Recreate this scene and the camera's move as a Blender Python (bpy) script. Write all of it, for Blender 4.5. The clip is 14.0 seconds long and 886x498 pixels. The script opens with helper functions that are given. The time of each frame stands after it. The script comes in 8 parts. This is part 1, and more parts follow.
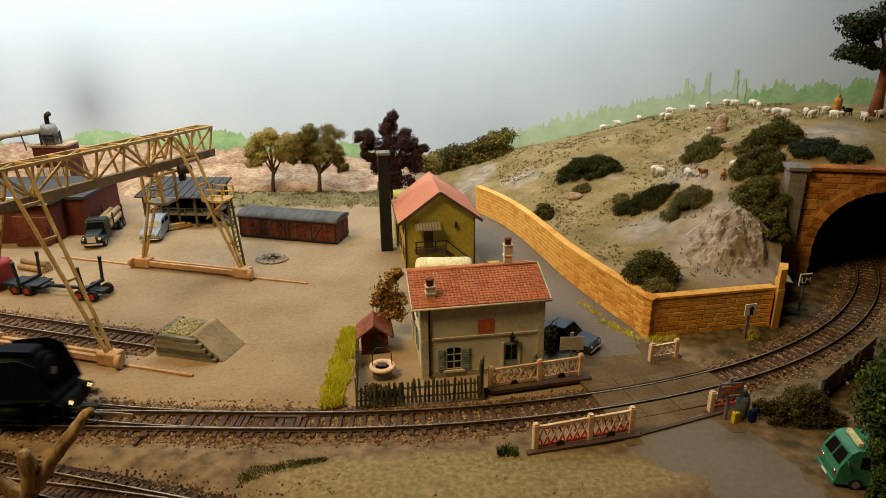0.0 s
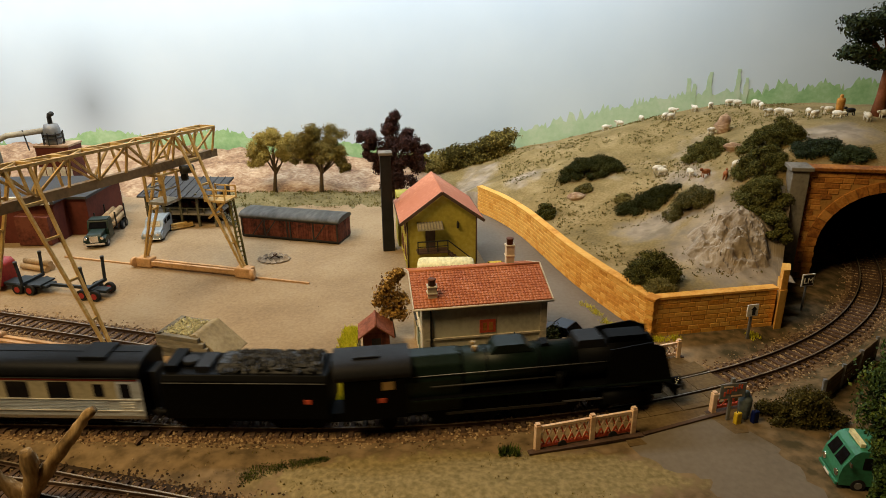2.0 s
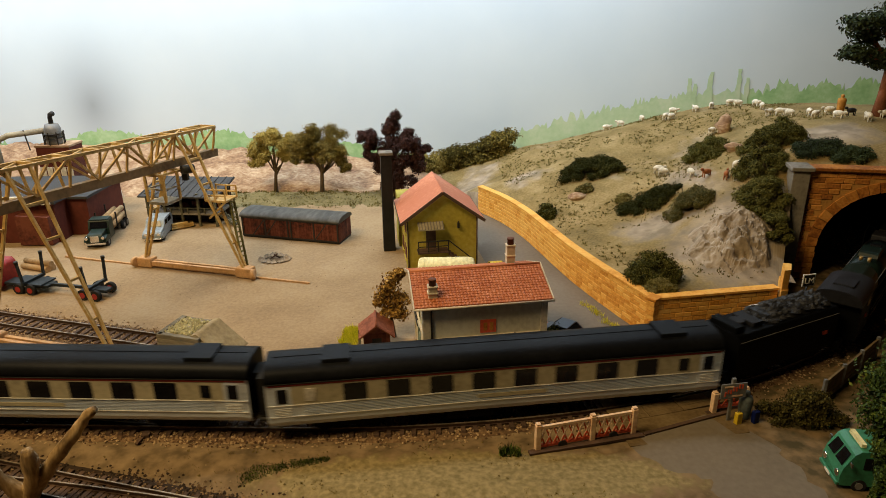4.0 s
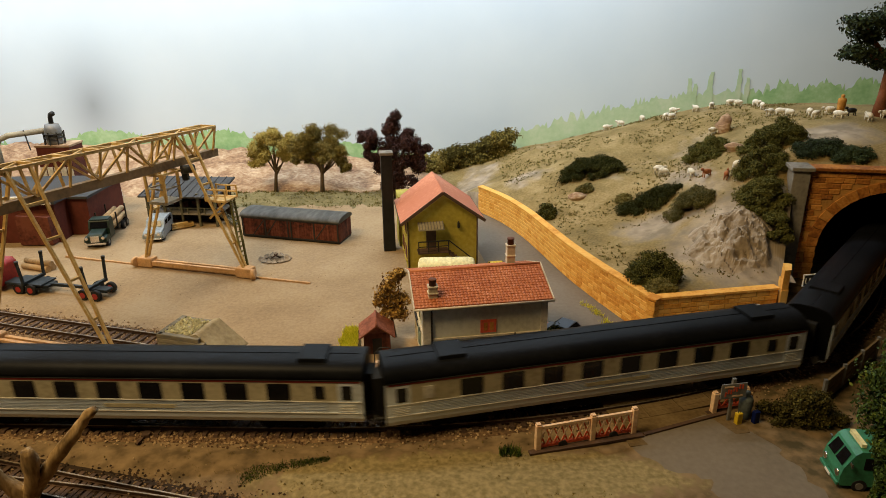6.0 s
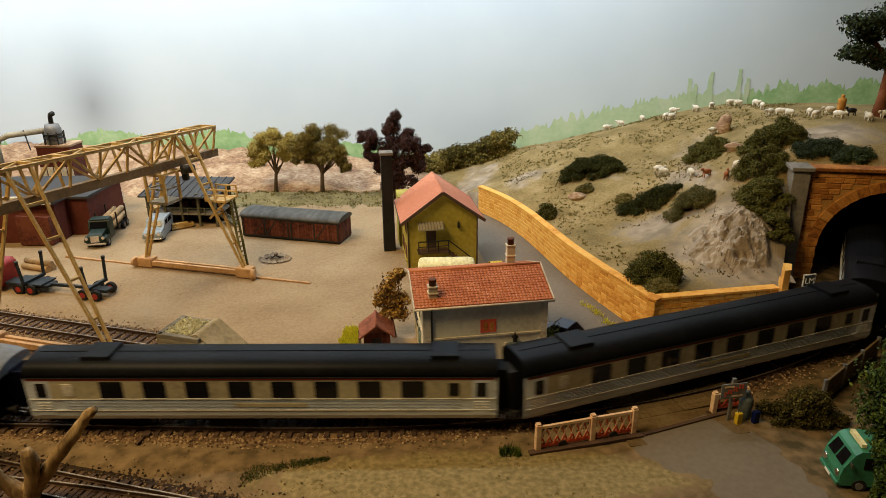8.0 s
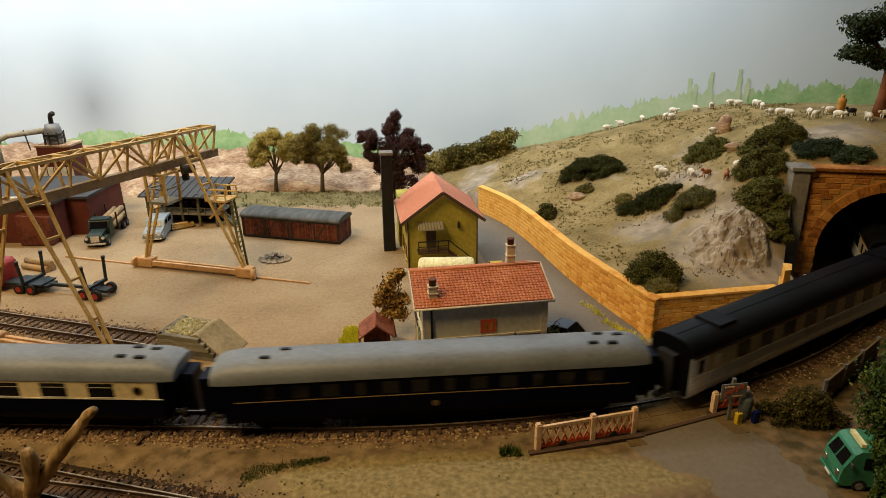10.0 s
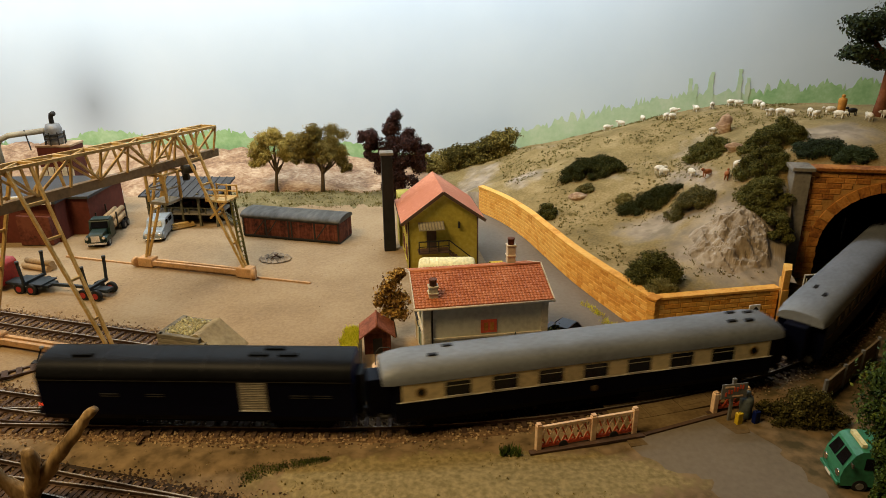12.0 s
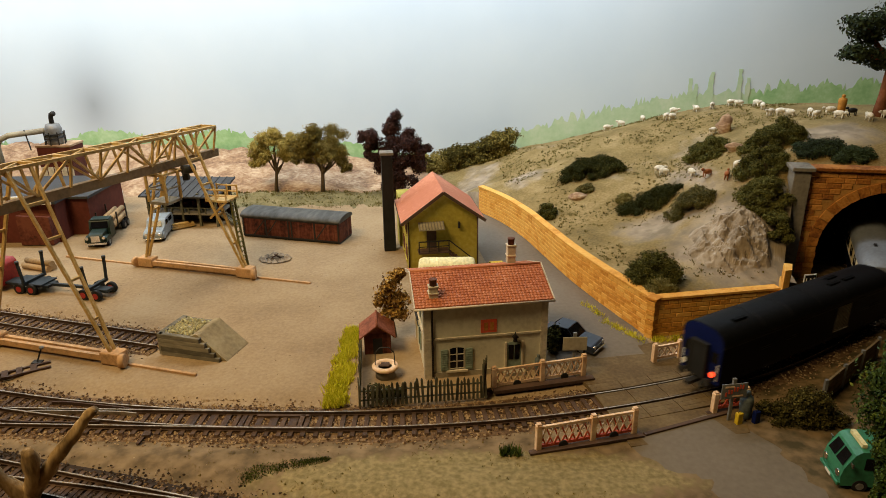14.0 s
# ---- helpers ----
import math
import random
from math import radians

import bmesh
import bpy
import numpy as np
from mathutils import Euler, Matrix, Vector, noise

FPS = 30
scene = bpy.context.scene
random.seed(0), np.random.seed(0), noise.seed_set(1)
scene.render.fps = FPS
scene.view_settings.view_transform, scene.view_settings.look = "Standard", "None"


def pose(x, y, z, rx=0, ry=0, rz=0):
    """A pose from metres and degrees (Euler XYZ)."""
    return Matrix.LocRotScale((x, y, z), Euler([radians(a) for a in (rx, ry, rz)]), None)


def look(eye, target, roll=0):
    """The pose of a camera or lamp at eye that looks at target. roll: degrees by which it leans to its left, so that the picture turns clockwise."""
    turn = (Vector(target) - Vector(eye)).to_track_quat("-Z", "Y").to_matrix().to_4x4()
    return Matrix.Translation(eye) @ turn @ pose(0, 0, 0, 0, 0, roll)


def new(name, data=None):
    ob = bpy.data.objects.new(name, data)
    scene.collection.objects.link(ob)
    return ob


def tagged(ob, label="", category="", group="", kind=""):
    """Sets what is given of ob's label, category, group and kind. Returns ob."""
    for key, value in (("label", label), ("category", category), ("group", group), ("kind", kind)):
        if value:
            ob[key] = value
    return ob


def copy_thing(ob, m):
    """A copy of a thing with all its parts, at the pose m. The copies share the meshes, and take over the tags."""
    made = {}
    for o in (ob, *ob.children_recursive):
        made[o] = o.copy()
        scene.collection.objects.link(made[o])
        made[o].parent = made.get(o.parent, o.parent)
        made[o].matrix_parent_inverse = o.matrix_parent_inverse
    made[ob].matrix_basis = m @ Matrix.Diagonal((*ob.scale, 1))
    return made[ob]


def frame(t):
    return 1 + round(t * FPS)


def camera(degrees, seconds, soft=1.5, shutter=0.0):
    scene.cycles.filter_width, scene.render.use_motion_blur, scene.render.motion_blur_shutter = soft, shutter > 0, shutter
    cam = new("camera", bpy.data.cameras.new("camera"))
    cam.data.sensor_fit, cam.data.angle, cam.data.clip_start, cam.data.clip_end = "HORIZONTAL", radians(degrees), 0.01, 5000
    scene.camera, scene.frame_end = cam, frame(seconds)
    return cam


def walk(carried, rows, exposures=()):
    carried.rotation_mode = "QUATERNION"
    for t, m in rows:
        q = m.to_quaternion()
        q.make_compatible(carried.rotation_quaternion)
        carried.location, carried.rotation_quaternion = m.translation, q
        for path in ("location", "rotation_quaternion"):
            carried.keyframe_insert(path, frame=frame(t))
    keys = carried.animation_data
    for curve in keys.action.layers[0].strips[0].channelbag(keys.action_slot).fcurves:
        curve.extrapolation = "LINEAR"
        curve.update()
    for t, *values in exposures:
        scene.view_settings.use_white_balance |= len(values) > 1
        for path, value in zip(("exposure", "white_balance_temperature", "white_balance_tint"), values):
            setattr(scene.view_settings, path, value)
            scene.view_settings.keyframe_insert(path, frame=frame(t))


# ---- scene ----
# All lengths below are in centimetres of a model railway in 1:87; C turns them into metres.
C = 0.01
cam = camera(68.1, 14.0, soft=0.8, shutter=0.5)
EYE = Vector((0, 0, 24.7)) * C


def aim(yaw):
    """The camera on its stand, pitched down, turned by yaw degrees to the left."""
    return Matrix.Translation(EYE) @ pose(0, 0, 0, 0, 0, yaw) @ pose(0, 0, 0, 90 - 20.6, 0, 0) @ pose(0, 0, 0, 0, 0, ROLL)


ROLL = -0.74
walk(cam, [(t, aim(a)) for t, a in ((0.0, -0.29), (0.5, -0.19), (1.0, -0.16), (1.5, -0.12), (2.0, -0.11), (3.0, -0.085),
                                    (5.5, -0.04), (8.0, -0.04), (10.5, -0.04), (12.0, 0.0), (14.0, 0.0))])
scene.view_settings.exposure = 0.0

# ---- light: one bank of tube lamps over the layout, an added backdrop fill, a dim room ----
world = bpy.data.worlds.new("world")
scene.world = world
world.use_nodes = True
world.node_tree.nodes["Background"].inputs[0].default_value = (0.9, 0.8, 0.65, 1)
world.node_tree.nodes["Background"].inputs[1].default_value = 0.0012


def area_lamp(name, x, y, z, tx, ty, tz, sx, sy, watts, colour):
    data = bpy.data.lights.new(name, "AREA")
    data.shape, data.size, data.size_y, data.energy, data.color = "RECTANGLE", sx * C, sy * C, watts, colour
    ob = new(name, data)
    ob.matrix_world = look(Vector((x, y, z)) * C, Vector((tx, ty, tz)) * C)
    return ob


area_lamp("tube_lamp", -50, 12, 88, -16, 43, 0, 44, 26, 9.3, (1.0, 0.72, 0.35))
# unseen cool fill, added only to brighten the sky board
area_lamp("cove_lamp", -42, 80, 62, -42, 101, 27, 160, 5, 9.7, (0.84, 0.93, 1.0))

# ---- materials ----
def mat(name, base, rough=0.8, metal=0.0, dark=None, scale=60.0, fine=400.0, bump=0.25, amount=0.6, light=None, island=0.0, spec=0.3, stretch=None, relief=0.0008):
    """A worn surface: a coarse and a fine noise mix base with a darker and a lighter tone, and give relief. Scales are per metre."""
    m = bpy.data.materials.new(name)
    m.use_nodes = True
    nt = m.node_tree
    n, ln = nt.nodes, nt.links
    b = n["Principled BSDF"]
    b.inputs["Roughness"].default_value, b.inputs["Metallic"].default_value = rough, metal
    b.inputs["Specular IOR Level"].default_value = spec
    dark = dark or tuple(c * 0.6 for c in base)
    light = light or tuple(min(1, c * 1.25) for c in base)
    co = n.new("ShaderNodeTexCoord")
    src = co.outputs["Object"]
    if stretch:
        mp = n.new("ShaderNodeMapping")
        mp.inputs["Scale"].default_value = stretch
        ln.new(src, mp.inputs["Vector"])
        src = mp.outputs["Vector"]
    a = n.new("ShaderNodeTexNoise")
    a.inputs["Scale"].default_value, a.inputs["Detail"].default_value = scale, 6
    f = n.new("ShaderNodeTexNoise")
    f.inputs["Scale"].default_value, f.inputs["Detail"].default_value = fine, 4
    ln.new(src, a.inputs["Vector"])
    ln.new(src, f.inputs["Vector"])
    r = n.new("ShaderNodeValToRGB")
    e = r.color_ramp.elements
    e[0].position, e[0].color = 0.5 - amount * 0.28, (*dark, 1)
    e[1].position, e[1].color = 0.5 + amount * 0.28, (*light, 1)
    mid = r.color_ramp.elements.new(0.5)
    mid.color = (*base, 1)
    mix = n.new("ShaderNodeMath")
    mix.operation = "MULTIPLY_ADD"
    mix.inputs[1].default_value = 0.42
    ln.new(f.outputs["Fac"], mix.inputs[0])
    half = n.new("ShaderNodeMath")
    half.operation = "MULTIPLY"
    half.inputs[1].default_value = 0.58
    ln.new(a.outputs["Fac"], half.inputs[0])
    ln.new(half.outputs[0], mix.inputs[2])
    fac = mix.outputs[0]
    if island:
        g = n.new("ShaderNodeNewGeometry")
        o = n.new("ShaderNodeObjectInfo")
        s = n.new("ShaderNodeMath")
        s.operation = "ADD"
        ln.new(g.outputs["Random Per Island"], s.inputs[0])
        ln.new(o.outputs["Random"], s.inputs[1])
        s2 = n.new("ShaderNodeMath")
        s2.operation = "MULTIPLY_ADD"
        s2.inputs[1].default_value = island
        ln.new(s.outputs[0], s2.inputs[0])
        s3 = n.new("ShaderNodeMath")
        s3.operation = "SUBTRACT"
        s3.inputs[1].default_value = island
        ln.new(fac, s3.inputs[0])
        ln.new(s3.outputs[0], s2.inputs[2])
        fac = s2.outputs[0]
    ln.new(fac, r.inputs["Fac"])
    ln.new(r.outputs["Color"], b.inputs["Base Color"])
    if bump:
        bp = n.new("ShaderNodeBump")
        bp.inputs["Strength"].default_value, bp.inputs["Distance"].default_value = bump, relief
        ln.new(mix.outputs[0], bp.inputs["Height"])
        ln.new(bp.outputs["Normal"], b.inputs["Normal"])
    return m


def glow(name, colour, strength):
    m = bpy.data.materials.new(name)
    m.use_nodes = True
    b = m.node_tree.nodes["Principled BSDF"]
    b.inputs["Base Color"].default_value = (*colour, 1)
    b.inputs["Emission Color"].default_value = (*colour, 1)
    b.inputs["Emission Strength"].default_value = strength
    return m


M = {
    "earth": mat("earth", (0.36, 0.27, 0.165), 0.95, dark=(0.24, 0.175, 0.105), light=(0.44, 0.34, 0.22), scale=14, fine=260, bump=0.5),
    "verge": mat("verge", (0.17, 0.14, 0.06), 0.95, dark=(0.085, 0.07, 0.03), light=(0.25, 0.2, 0.1), scale=30, fine=330, bump=0.7),
    "hill": mat("hill", (0.222, 0.155, 0.057), 0.95, dark=(0.118, 0.086, 0.029), light=(0.325, 0.236, 0.108), amount=0.6, scale=30, fine=420, bump=0.5),
    "rock": mat("rock", (0.29, 0.23, 0.165), 0.95, dark=(0.14, 0.108, 0.075), light=(0.4, 0.33, 0.25), scale=45, fine=240, bump=0.8, relief=0.0015),
    "bank": mat("bank", (0.35, 0.22, 0.13), 0.95, dark=(0.15, 0.08, 0.05), light=(0.56, 0.42, 0.28), scale=55, fine=260, bump=1.0, relief=0.003, stretch=(0.7, 1, 1.4)),
    "asphalt": mat("asphalt", (0.16, 0.13, 0.096), 0.85, dark=(0.128, 0.103, 0.075), light=(0.188, 0.155, 0.118), scale=10, fine=300, bump=0.08),
    "ballast_oily": mat("ballast_oily", (0.1, 0.058, 0.03), 0.95, dark=(0.03, 0.018, 0.01), light=(0.26, 0.17, 0.09), island=0.4, scale=90, fine=420, bump=0.8),
    "grit": mat("grit", (0.27, 0.19, 0.105), 0.95, dark=(0.16, 0.105, 0.055), light=(0.45, 0.34, 0.2), island=0.4, scale=60, fine=500),
    "ballast": mat("ballast", (0.2, 0.118, 0.06), 0.95, dark=(0.07, 0.036, 0.018), light=(0.38, 0.265, 0.145), island=0.5, scale=60, fine=500),
    "ballast_bed": mat("ballast_bed", (0.14, 0.082, 0.04), 0.95, dark=(0.05, 0.028, 0.014), light=(0.27, 0.17, 0.085), scale=180, fine=420, bump=1.0, relief=0.002),
    "sleeper": mat("sleeper", (0.08, 0.046, 0.028), 0.85, island=0.2, scale=90, fine=700),
    "rail_side": mat("rail_side", (0.07, 0.04, 0.026), 0.7, metal=0.3),
    "rail_head": mat("rail_head", (0.3, 0.24, 0.175), 0.45, metal=0.5, bump=0.05, amount=0.3),
    "stone": mat("stone", (0.7, 0.34, 0.06), 0.8, dark=(0.5, 0.2, 0.022), light=(0.76, 0.43, 0.1), island=0.28, scale=80, fine=500, bump=0.6),
    "stone_dark": mat("stone_dark", (0.44, 0.17, 0.03), 0.85, dark=(0.2, 0.066, 0.014), light=(0.6, 0.28, 0.066), island=0.25, scale=80, fine=500, bump=0.6),
    "mortar": mat("mortar", (0.44, 0.22, 0.055), 0.95),
    "grey_stone": mat("grey_stone", (0.2, 0.18, 0.15), 0.9, scale=60),
    "concrete": mat("concrete", (0.34, 0.3, 0.22), 0.9, dark=(0.22, 0.19, 0.14), scale=40),
    "pot_clay": mat("pot_clay", (0.13, 0.05, 0.03), 0.85, scale=80),
    "ramp": mat("ramp", (0.29, 0.225, 0.125), 0.95, dark=(0.19, 0.145, 0.08), light=(0.36, 0.29, 0.17), scale=40, fine=300, bump=0.5),
    # near-black base that paints in the tunnel's darkness
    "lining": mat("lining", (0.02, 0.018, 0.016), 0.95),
    "plaster": mat("plaster", (0.64, 0.6, 0.46), 0.85, dark=(0.48, 0.44, 0.33), light=(0.72, 0.68, 0.54), scale=35, fine=300, bump=0.2),
    "quoin": mat("quoin", (0.56, 0.49, 0.37), 0.85, scale=60),
    "ochre": mat("ochre", (0.4, 0.32, 0.045), 0.85, dark=(0.28, 0.22, 0.03), light=(0.48, 0.4, 0.09), scale=35, fine=260, bump=0.25),
    "tile_dark": mat("tile_dark", (0.26, 0.08, 0.04), 0.8, dark=(0.15, 0.045, 0.022), light=(0.34, 0.13, 0.07), island=0.1, scale=60, fine=420, bump=0.3),
    "tile": mat("tile", (0.43, 0.135, 0.052), 0.8, dark=(0.33, 0.09, 0.034), light=(0.52, 0.19, 0.085), island=0.05, scale=60, fine=420, bump=0.3),
    "pink_roof": mat("pink_roof", (0.5, 0.18, 0.1), 0.8, dark=(0.46, 0.155, 0.08), light=(0.66, 0.28, 0.16), scale=20, fine=300, bump=0.2),
    "barge": mat("barge", (0.55, 0.47, 0.36), 0.8),
    "brown_wood": mat("brown_wood", (0.085, 0.05, 0.035), 0.8, scale=50, fine=300),
    "red_wood": mat("red_wood", (0.095, 0.022, 0.012), 0.8, dark=(0.02, 0.007, 0.006), light=(0.15, 0.045, 0.025), amount=0.45, scale=45, fine=300, island=0.15),
    "red_brown": mat("red_brown", (0.1, 0.022, 0.013), 0.8, scale=30, fine=200),
    "grey_roof": mat("grey_roof", (0.05, 0.05, 0.052), 0.75, dark=(0.035, 0.035, 0.036), scale=30),
    "crane_wood": mat("crane_wood", (0.47, 0.3, 0.095), 0.7, dark=(0.33, 0.2, 0.07), light=(0.6, 0.43, 0.2), scale=60, fine=400, bump=0.2),
    "beam_wood": mat("beam_wood", (0.23, 0.15, 0.07), 0.75, dark=(0.12, 0.08, 0.04), scale=50, fine=300),
    "block_wood": mat("block_wood", (0.48, 0.28, 0.13), 0.75, scale=60),
    "fence_wood": mat("fence_wood", (0.085, 0.08, 0.05), 0.85, dark=(0.03, 0.03, 0.02), light=(0.15, 0.14, 0.09), island=0.2, scale=80),
    "drift": mat("drift", (0.26, 0.165, 0.07), 0.85, dark=(0.05, 0.03, 0.014), light=(0.46, 0.32, 0.16), scale=110, fine=420, bump=1.0, stretch=(1.0, 1.0, 0.25), relief=0.0015),
    "cream_paint": mat("cream_paint", (0.76, 0.54, 0.36), 0.7, dark=(0.6, 0.34, 0.19), scale=80),
    "red_paint": mat("red_paint", (0.62, 0.1, 0.045), 0.65, dark=(0.42, 0.06, 0.03), scale=80),
    "white_paint": mat("white_paint", (0.72, 0.68, 0.6), 0.7, scale=80),
    "black_paint": mat("black_paint", (0.012, 0.012, 0.012), 0.55, scale=80),
    "grey_metal": mat("grey_metal", (0.2, 0.2, 0.2), 0.5, metal=0.3, scale=80),
    "iron": mat("iron", (0.035, 0.033, 0.03), 0.6, metal=0.4, scale=80),
    "shutter": mat("shutter", (0.24, 0.3, 0.24), 0.8, scale=90),
    "glass": mat("glass", (0.006, 0.006, 0.007), 0.15, spec=0.25, bump=0),
    "silver": mat("silver", (0.62, 0.69, 0.8), 0.34, metal=0.3, dark=(0.5, 0.56, 0.64), scale=20, bump=0.05, stretch=(0.3, 1, 3)),
    "bright": mat("bright", (0.85, 0.85, 0.82), 0.3, metal=0.3, bump=0.03),
    "band": mat("band", (0.42, 0.375, 0.26), 0.5, scale=20, bump=0.05),
    "coach_roof": mat("coach_roof", (0.0065, 0.007, 0.0085), 0.42, spec=0.06, dark=(0.004, 0.0045, 0.006), light=(0.011, 0.0115, 0.014), scale=25, bump=0.08),
    "pullman_roof": mat("pullman_roof", (0.16, 0.175, 0.2), 0.48, dark=(0.11, 0.12, 0.14), scale=20, bump=0.06),
    "maroon": mat("maroon", (0.14, 0.014, 0.012), 0.5, bump=0.03),
    "navy": mat("navy", (0.0016, 0.0022, 0.009), 0.45, spec=0.06, bump=0.04, scale=30),
    "blue": mat("blue", (0.004, 0.009, 0.07), 0.5, spec=0.12, bump=0.04, scale=30),
    "ivory": mat("ivory", (0.68, 0.56, 0.33), 0.5, bump=0.04, scale=20),
    "gold": mat("gold", (0.4, 0.26, 0.1), 0.45, metal=0.4, bump=0),
    "loco_green": mat("loco_green", (0.006, 0.013, 0.009), 0.4, spec=0.14, dark=(0.003, 0.007, 0.005), light=(0.01, 0.019, 0.014), scale=30, bump=0.08),
    "loco_black": mat("loco_black", (0.0025, 0.0026, 0.0028), 0.55, spec=0.06, scale=30, bump=0.1),
    "loco_roof": mat("loco_roof", (0.014, 0.014, 0.016), 0.5, spec=0.12, scale=30, bump=0.1),
    "coal": mat("coal", (0.015, 0.015, 0.016), 0.45, scale=300, bump=1.0, relief=0.002),
    "leaf_hedge": mat("leaf_hedge", (0.17, 0.135, 0.03), 0.9, dark=(0.06, 0.05, 0.012), light=(0.26, 0.2, 0.055), spec=0.1, island=0.5, scale=40),
    "van_roof": mat("van_roof", (0.07, 0.07, 0.066), 0.75, dark=(0.036, 0.034, 0.03), light=(0.12, 0.118, 0.11), scale=30, fine=200, amount=0.5, stretch=(1.0, 0.35, 1.0)),
    "leaf_scrub": mat("leaf_scrub", (0.085, 0.07, 0.018), 0.9, dark=(0.04, 0.034, 0.008), light=(0.18, 0.15, 0.04), spec=0.1, island=0.5, scale=40),
    "leaf_dark": mat("leaf_dark", (0.058, 0.058, 0.013), 0.9, dark=(0.02, 0.023, 0.005), light=(0.145, 0.135, 0.035), spec=0.1, island=0.5, scale=40),
    "leaf_olive": mat("leaf_olive", (0.31, 0.235, 0.045), 0.85, dark=(0.12, 0.09, 0.018), light=(0.42, 0.33, 0.09), island=0.4, scale=40),
    "leaf_moss": mat("leaf_moss", (0.12, 0.1, 0.022), 0.85, dark=(0.05, 0.048, 0.01), light=(0.19, 0.16, 0.045), island=0.4, scale=40),
    "leaf_red": mat("leaf_red", (0.042, 0.014, 0.011), 0.85, dark=(0.018, 0.008, 0.006), light=(0.08, 0.028, 0.02), island=0.4, scale=40),
    "leaf_autumn": mat("leaf_autumn", (0.42, 0.24, 0.045), 0.85, dark=(0.18, 0.09, 0.018), light=(0.6, 0.38, 0.1), island=0.5, scale=40),
    "leaf_green": mat("leaf_green", (0.055, 0.1, 0.012), 0.85, dark=(0.02, 0.04, 0.005), light=(0.17, 0.2, 0.035), island=0.5, scale=40),
    "leaf_pine": mat("leaf_pine", (0.018, 0.03, 0.012), 0.85, dark=(0.008, 0.014, 0.005), light=(0.04, 0.06, 0.02), island=0.5, scale=40),
    "grass_yellow": mat("grass_yellow", (0.68, 0.62, 0.035), 0.85, dark=(0.45, 0.44, 0.02), light=(0.8, 0.74, 0.1), island=0.35, scale=40),
    "bark": mat("bark", (0.1, 0.07, 0.04), 0.9, scale=90, fine=500, bump=0.8),
    "bark_red": mat("bark_red", (0.2, 0.07, 0.03), 0.85, scale=90, fine=500, bump=0.8),
    "wool": mat("wool", (0.68, 0.62, 0.5), 0.9, scale=200, fine=900, bump=0.8),
    "figure_orange": mat("figure_orange", (0.4, 0.18, 0.03), 0.8, scale=200),
    "figure_grey": mat("figure_grey", (0.1, 0.12, 0.12), 0.8, scale=200),
    "goat": mat("goat", (0.32, 0.11, 0.04), 0.9, scale=200),
    "van_green": mat("van_green", (0.035, 0.18, 0.1), 0.4, scale=40, bump=0.03),
    "car_blue": mat("car_blue", (0.03, 0.036, 0.052), 0.28, scale=40, bump=0.03),
    "car_grey": mat("car_grey", (0.22, 0.25, 0.27), 0.4, scale=40, bump=0.03),
    "truck_green": mat("truck_green", (0.008, 0.02, 0.014), 0.45, scale=40, bump=0.03),
    "truck_red": mat("truck_red", (0.28, 0.02, 0.015), 0.45, scale=40, bump=0.03),
    "chassis_blue": mat("chassis_blue", (0.014, 0.019, 0.023), 0.6, scale=40),
    "yellow_cloth": mat("yellow_cloth", (0.75, 0.68, 0.38), 0.85, scale=60),
    "yellow_paint": mat("yellow_paint", (0.6, 0.42, 0.02), 0.5, scale=60),
    "deck": mat("deck", (0.13, 0.085, 0.036), 0.85, dark=(0.085, 0.053, 0.022), light=(0.18, 0.125, 0.058), island=0.06, scale=40, fine=400, bump=0.4),
    "tyre": mat("tyre", (0.012, 0.012, 0.012), 0.8),
    "chrome": mat("chrome", (0.7, 0.7, 0.7), 0.2, metal=1.0, bump=0),
    "timber": mat("timber", (0.36, 0.24, 0.12), 0.85, island=0.3, scale=80),
    "old_sleeper": mat("old_sleeper", (0.17, 0.15, 0.11), 0.9, dark=(0.08, 0.07, 0.05), light=(0.27, 0.24, 0.18), island=0.2, scale=60, fine=400, stretch=(0.3, 1, 1)),
    "gravel_light": mat("gravel_light", (0.5, 0.45, 0.24), 0.9, island=0.4, scale=80),
    "paint_green": mat("paint_green", (0.36, 0.58, 0.3), 0.9, dark=(0.26, 0.48, 0.22), light=(0.5, 0.68, 0.44), scale=30, fine=150, bump=0),
    "paint_pale": mat("paint_pale", (0.5, 0.66, 0.46), 0.9, dark=(0.42, 0.6, 0.38), light=(0.6, 0.7, 0.55), scale=30, fine=150, bump=0),
    "room": mat("room", (0.03, 0.027, 0.024), 0.9, scale=2, fine=60),
    "sky_paint": mat("sky_paint", (0.63, 0.745, 0.86), 0.9, dark=(0.57, 0.69, 0.82), light=(0.7, 0.8, 0.9), scale=2.2, fine=9, bump=0.05, amount=0.9),
    "lamp_front": glow("lamp_front", (1.0, 0.72, 0.3), 5.0),
    "lamp_tail": glow("lamp_tail", (1.0, 0.07, 0.02), 2.2),
}


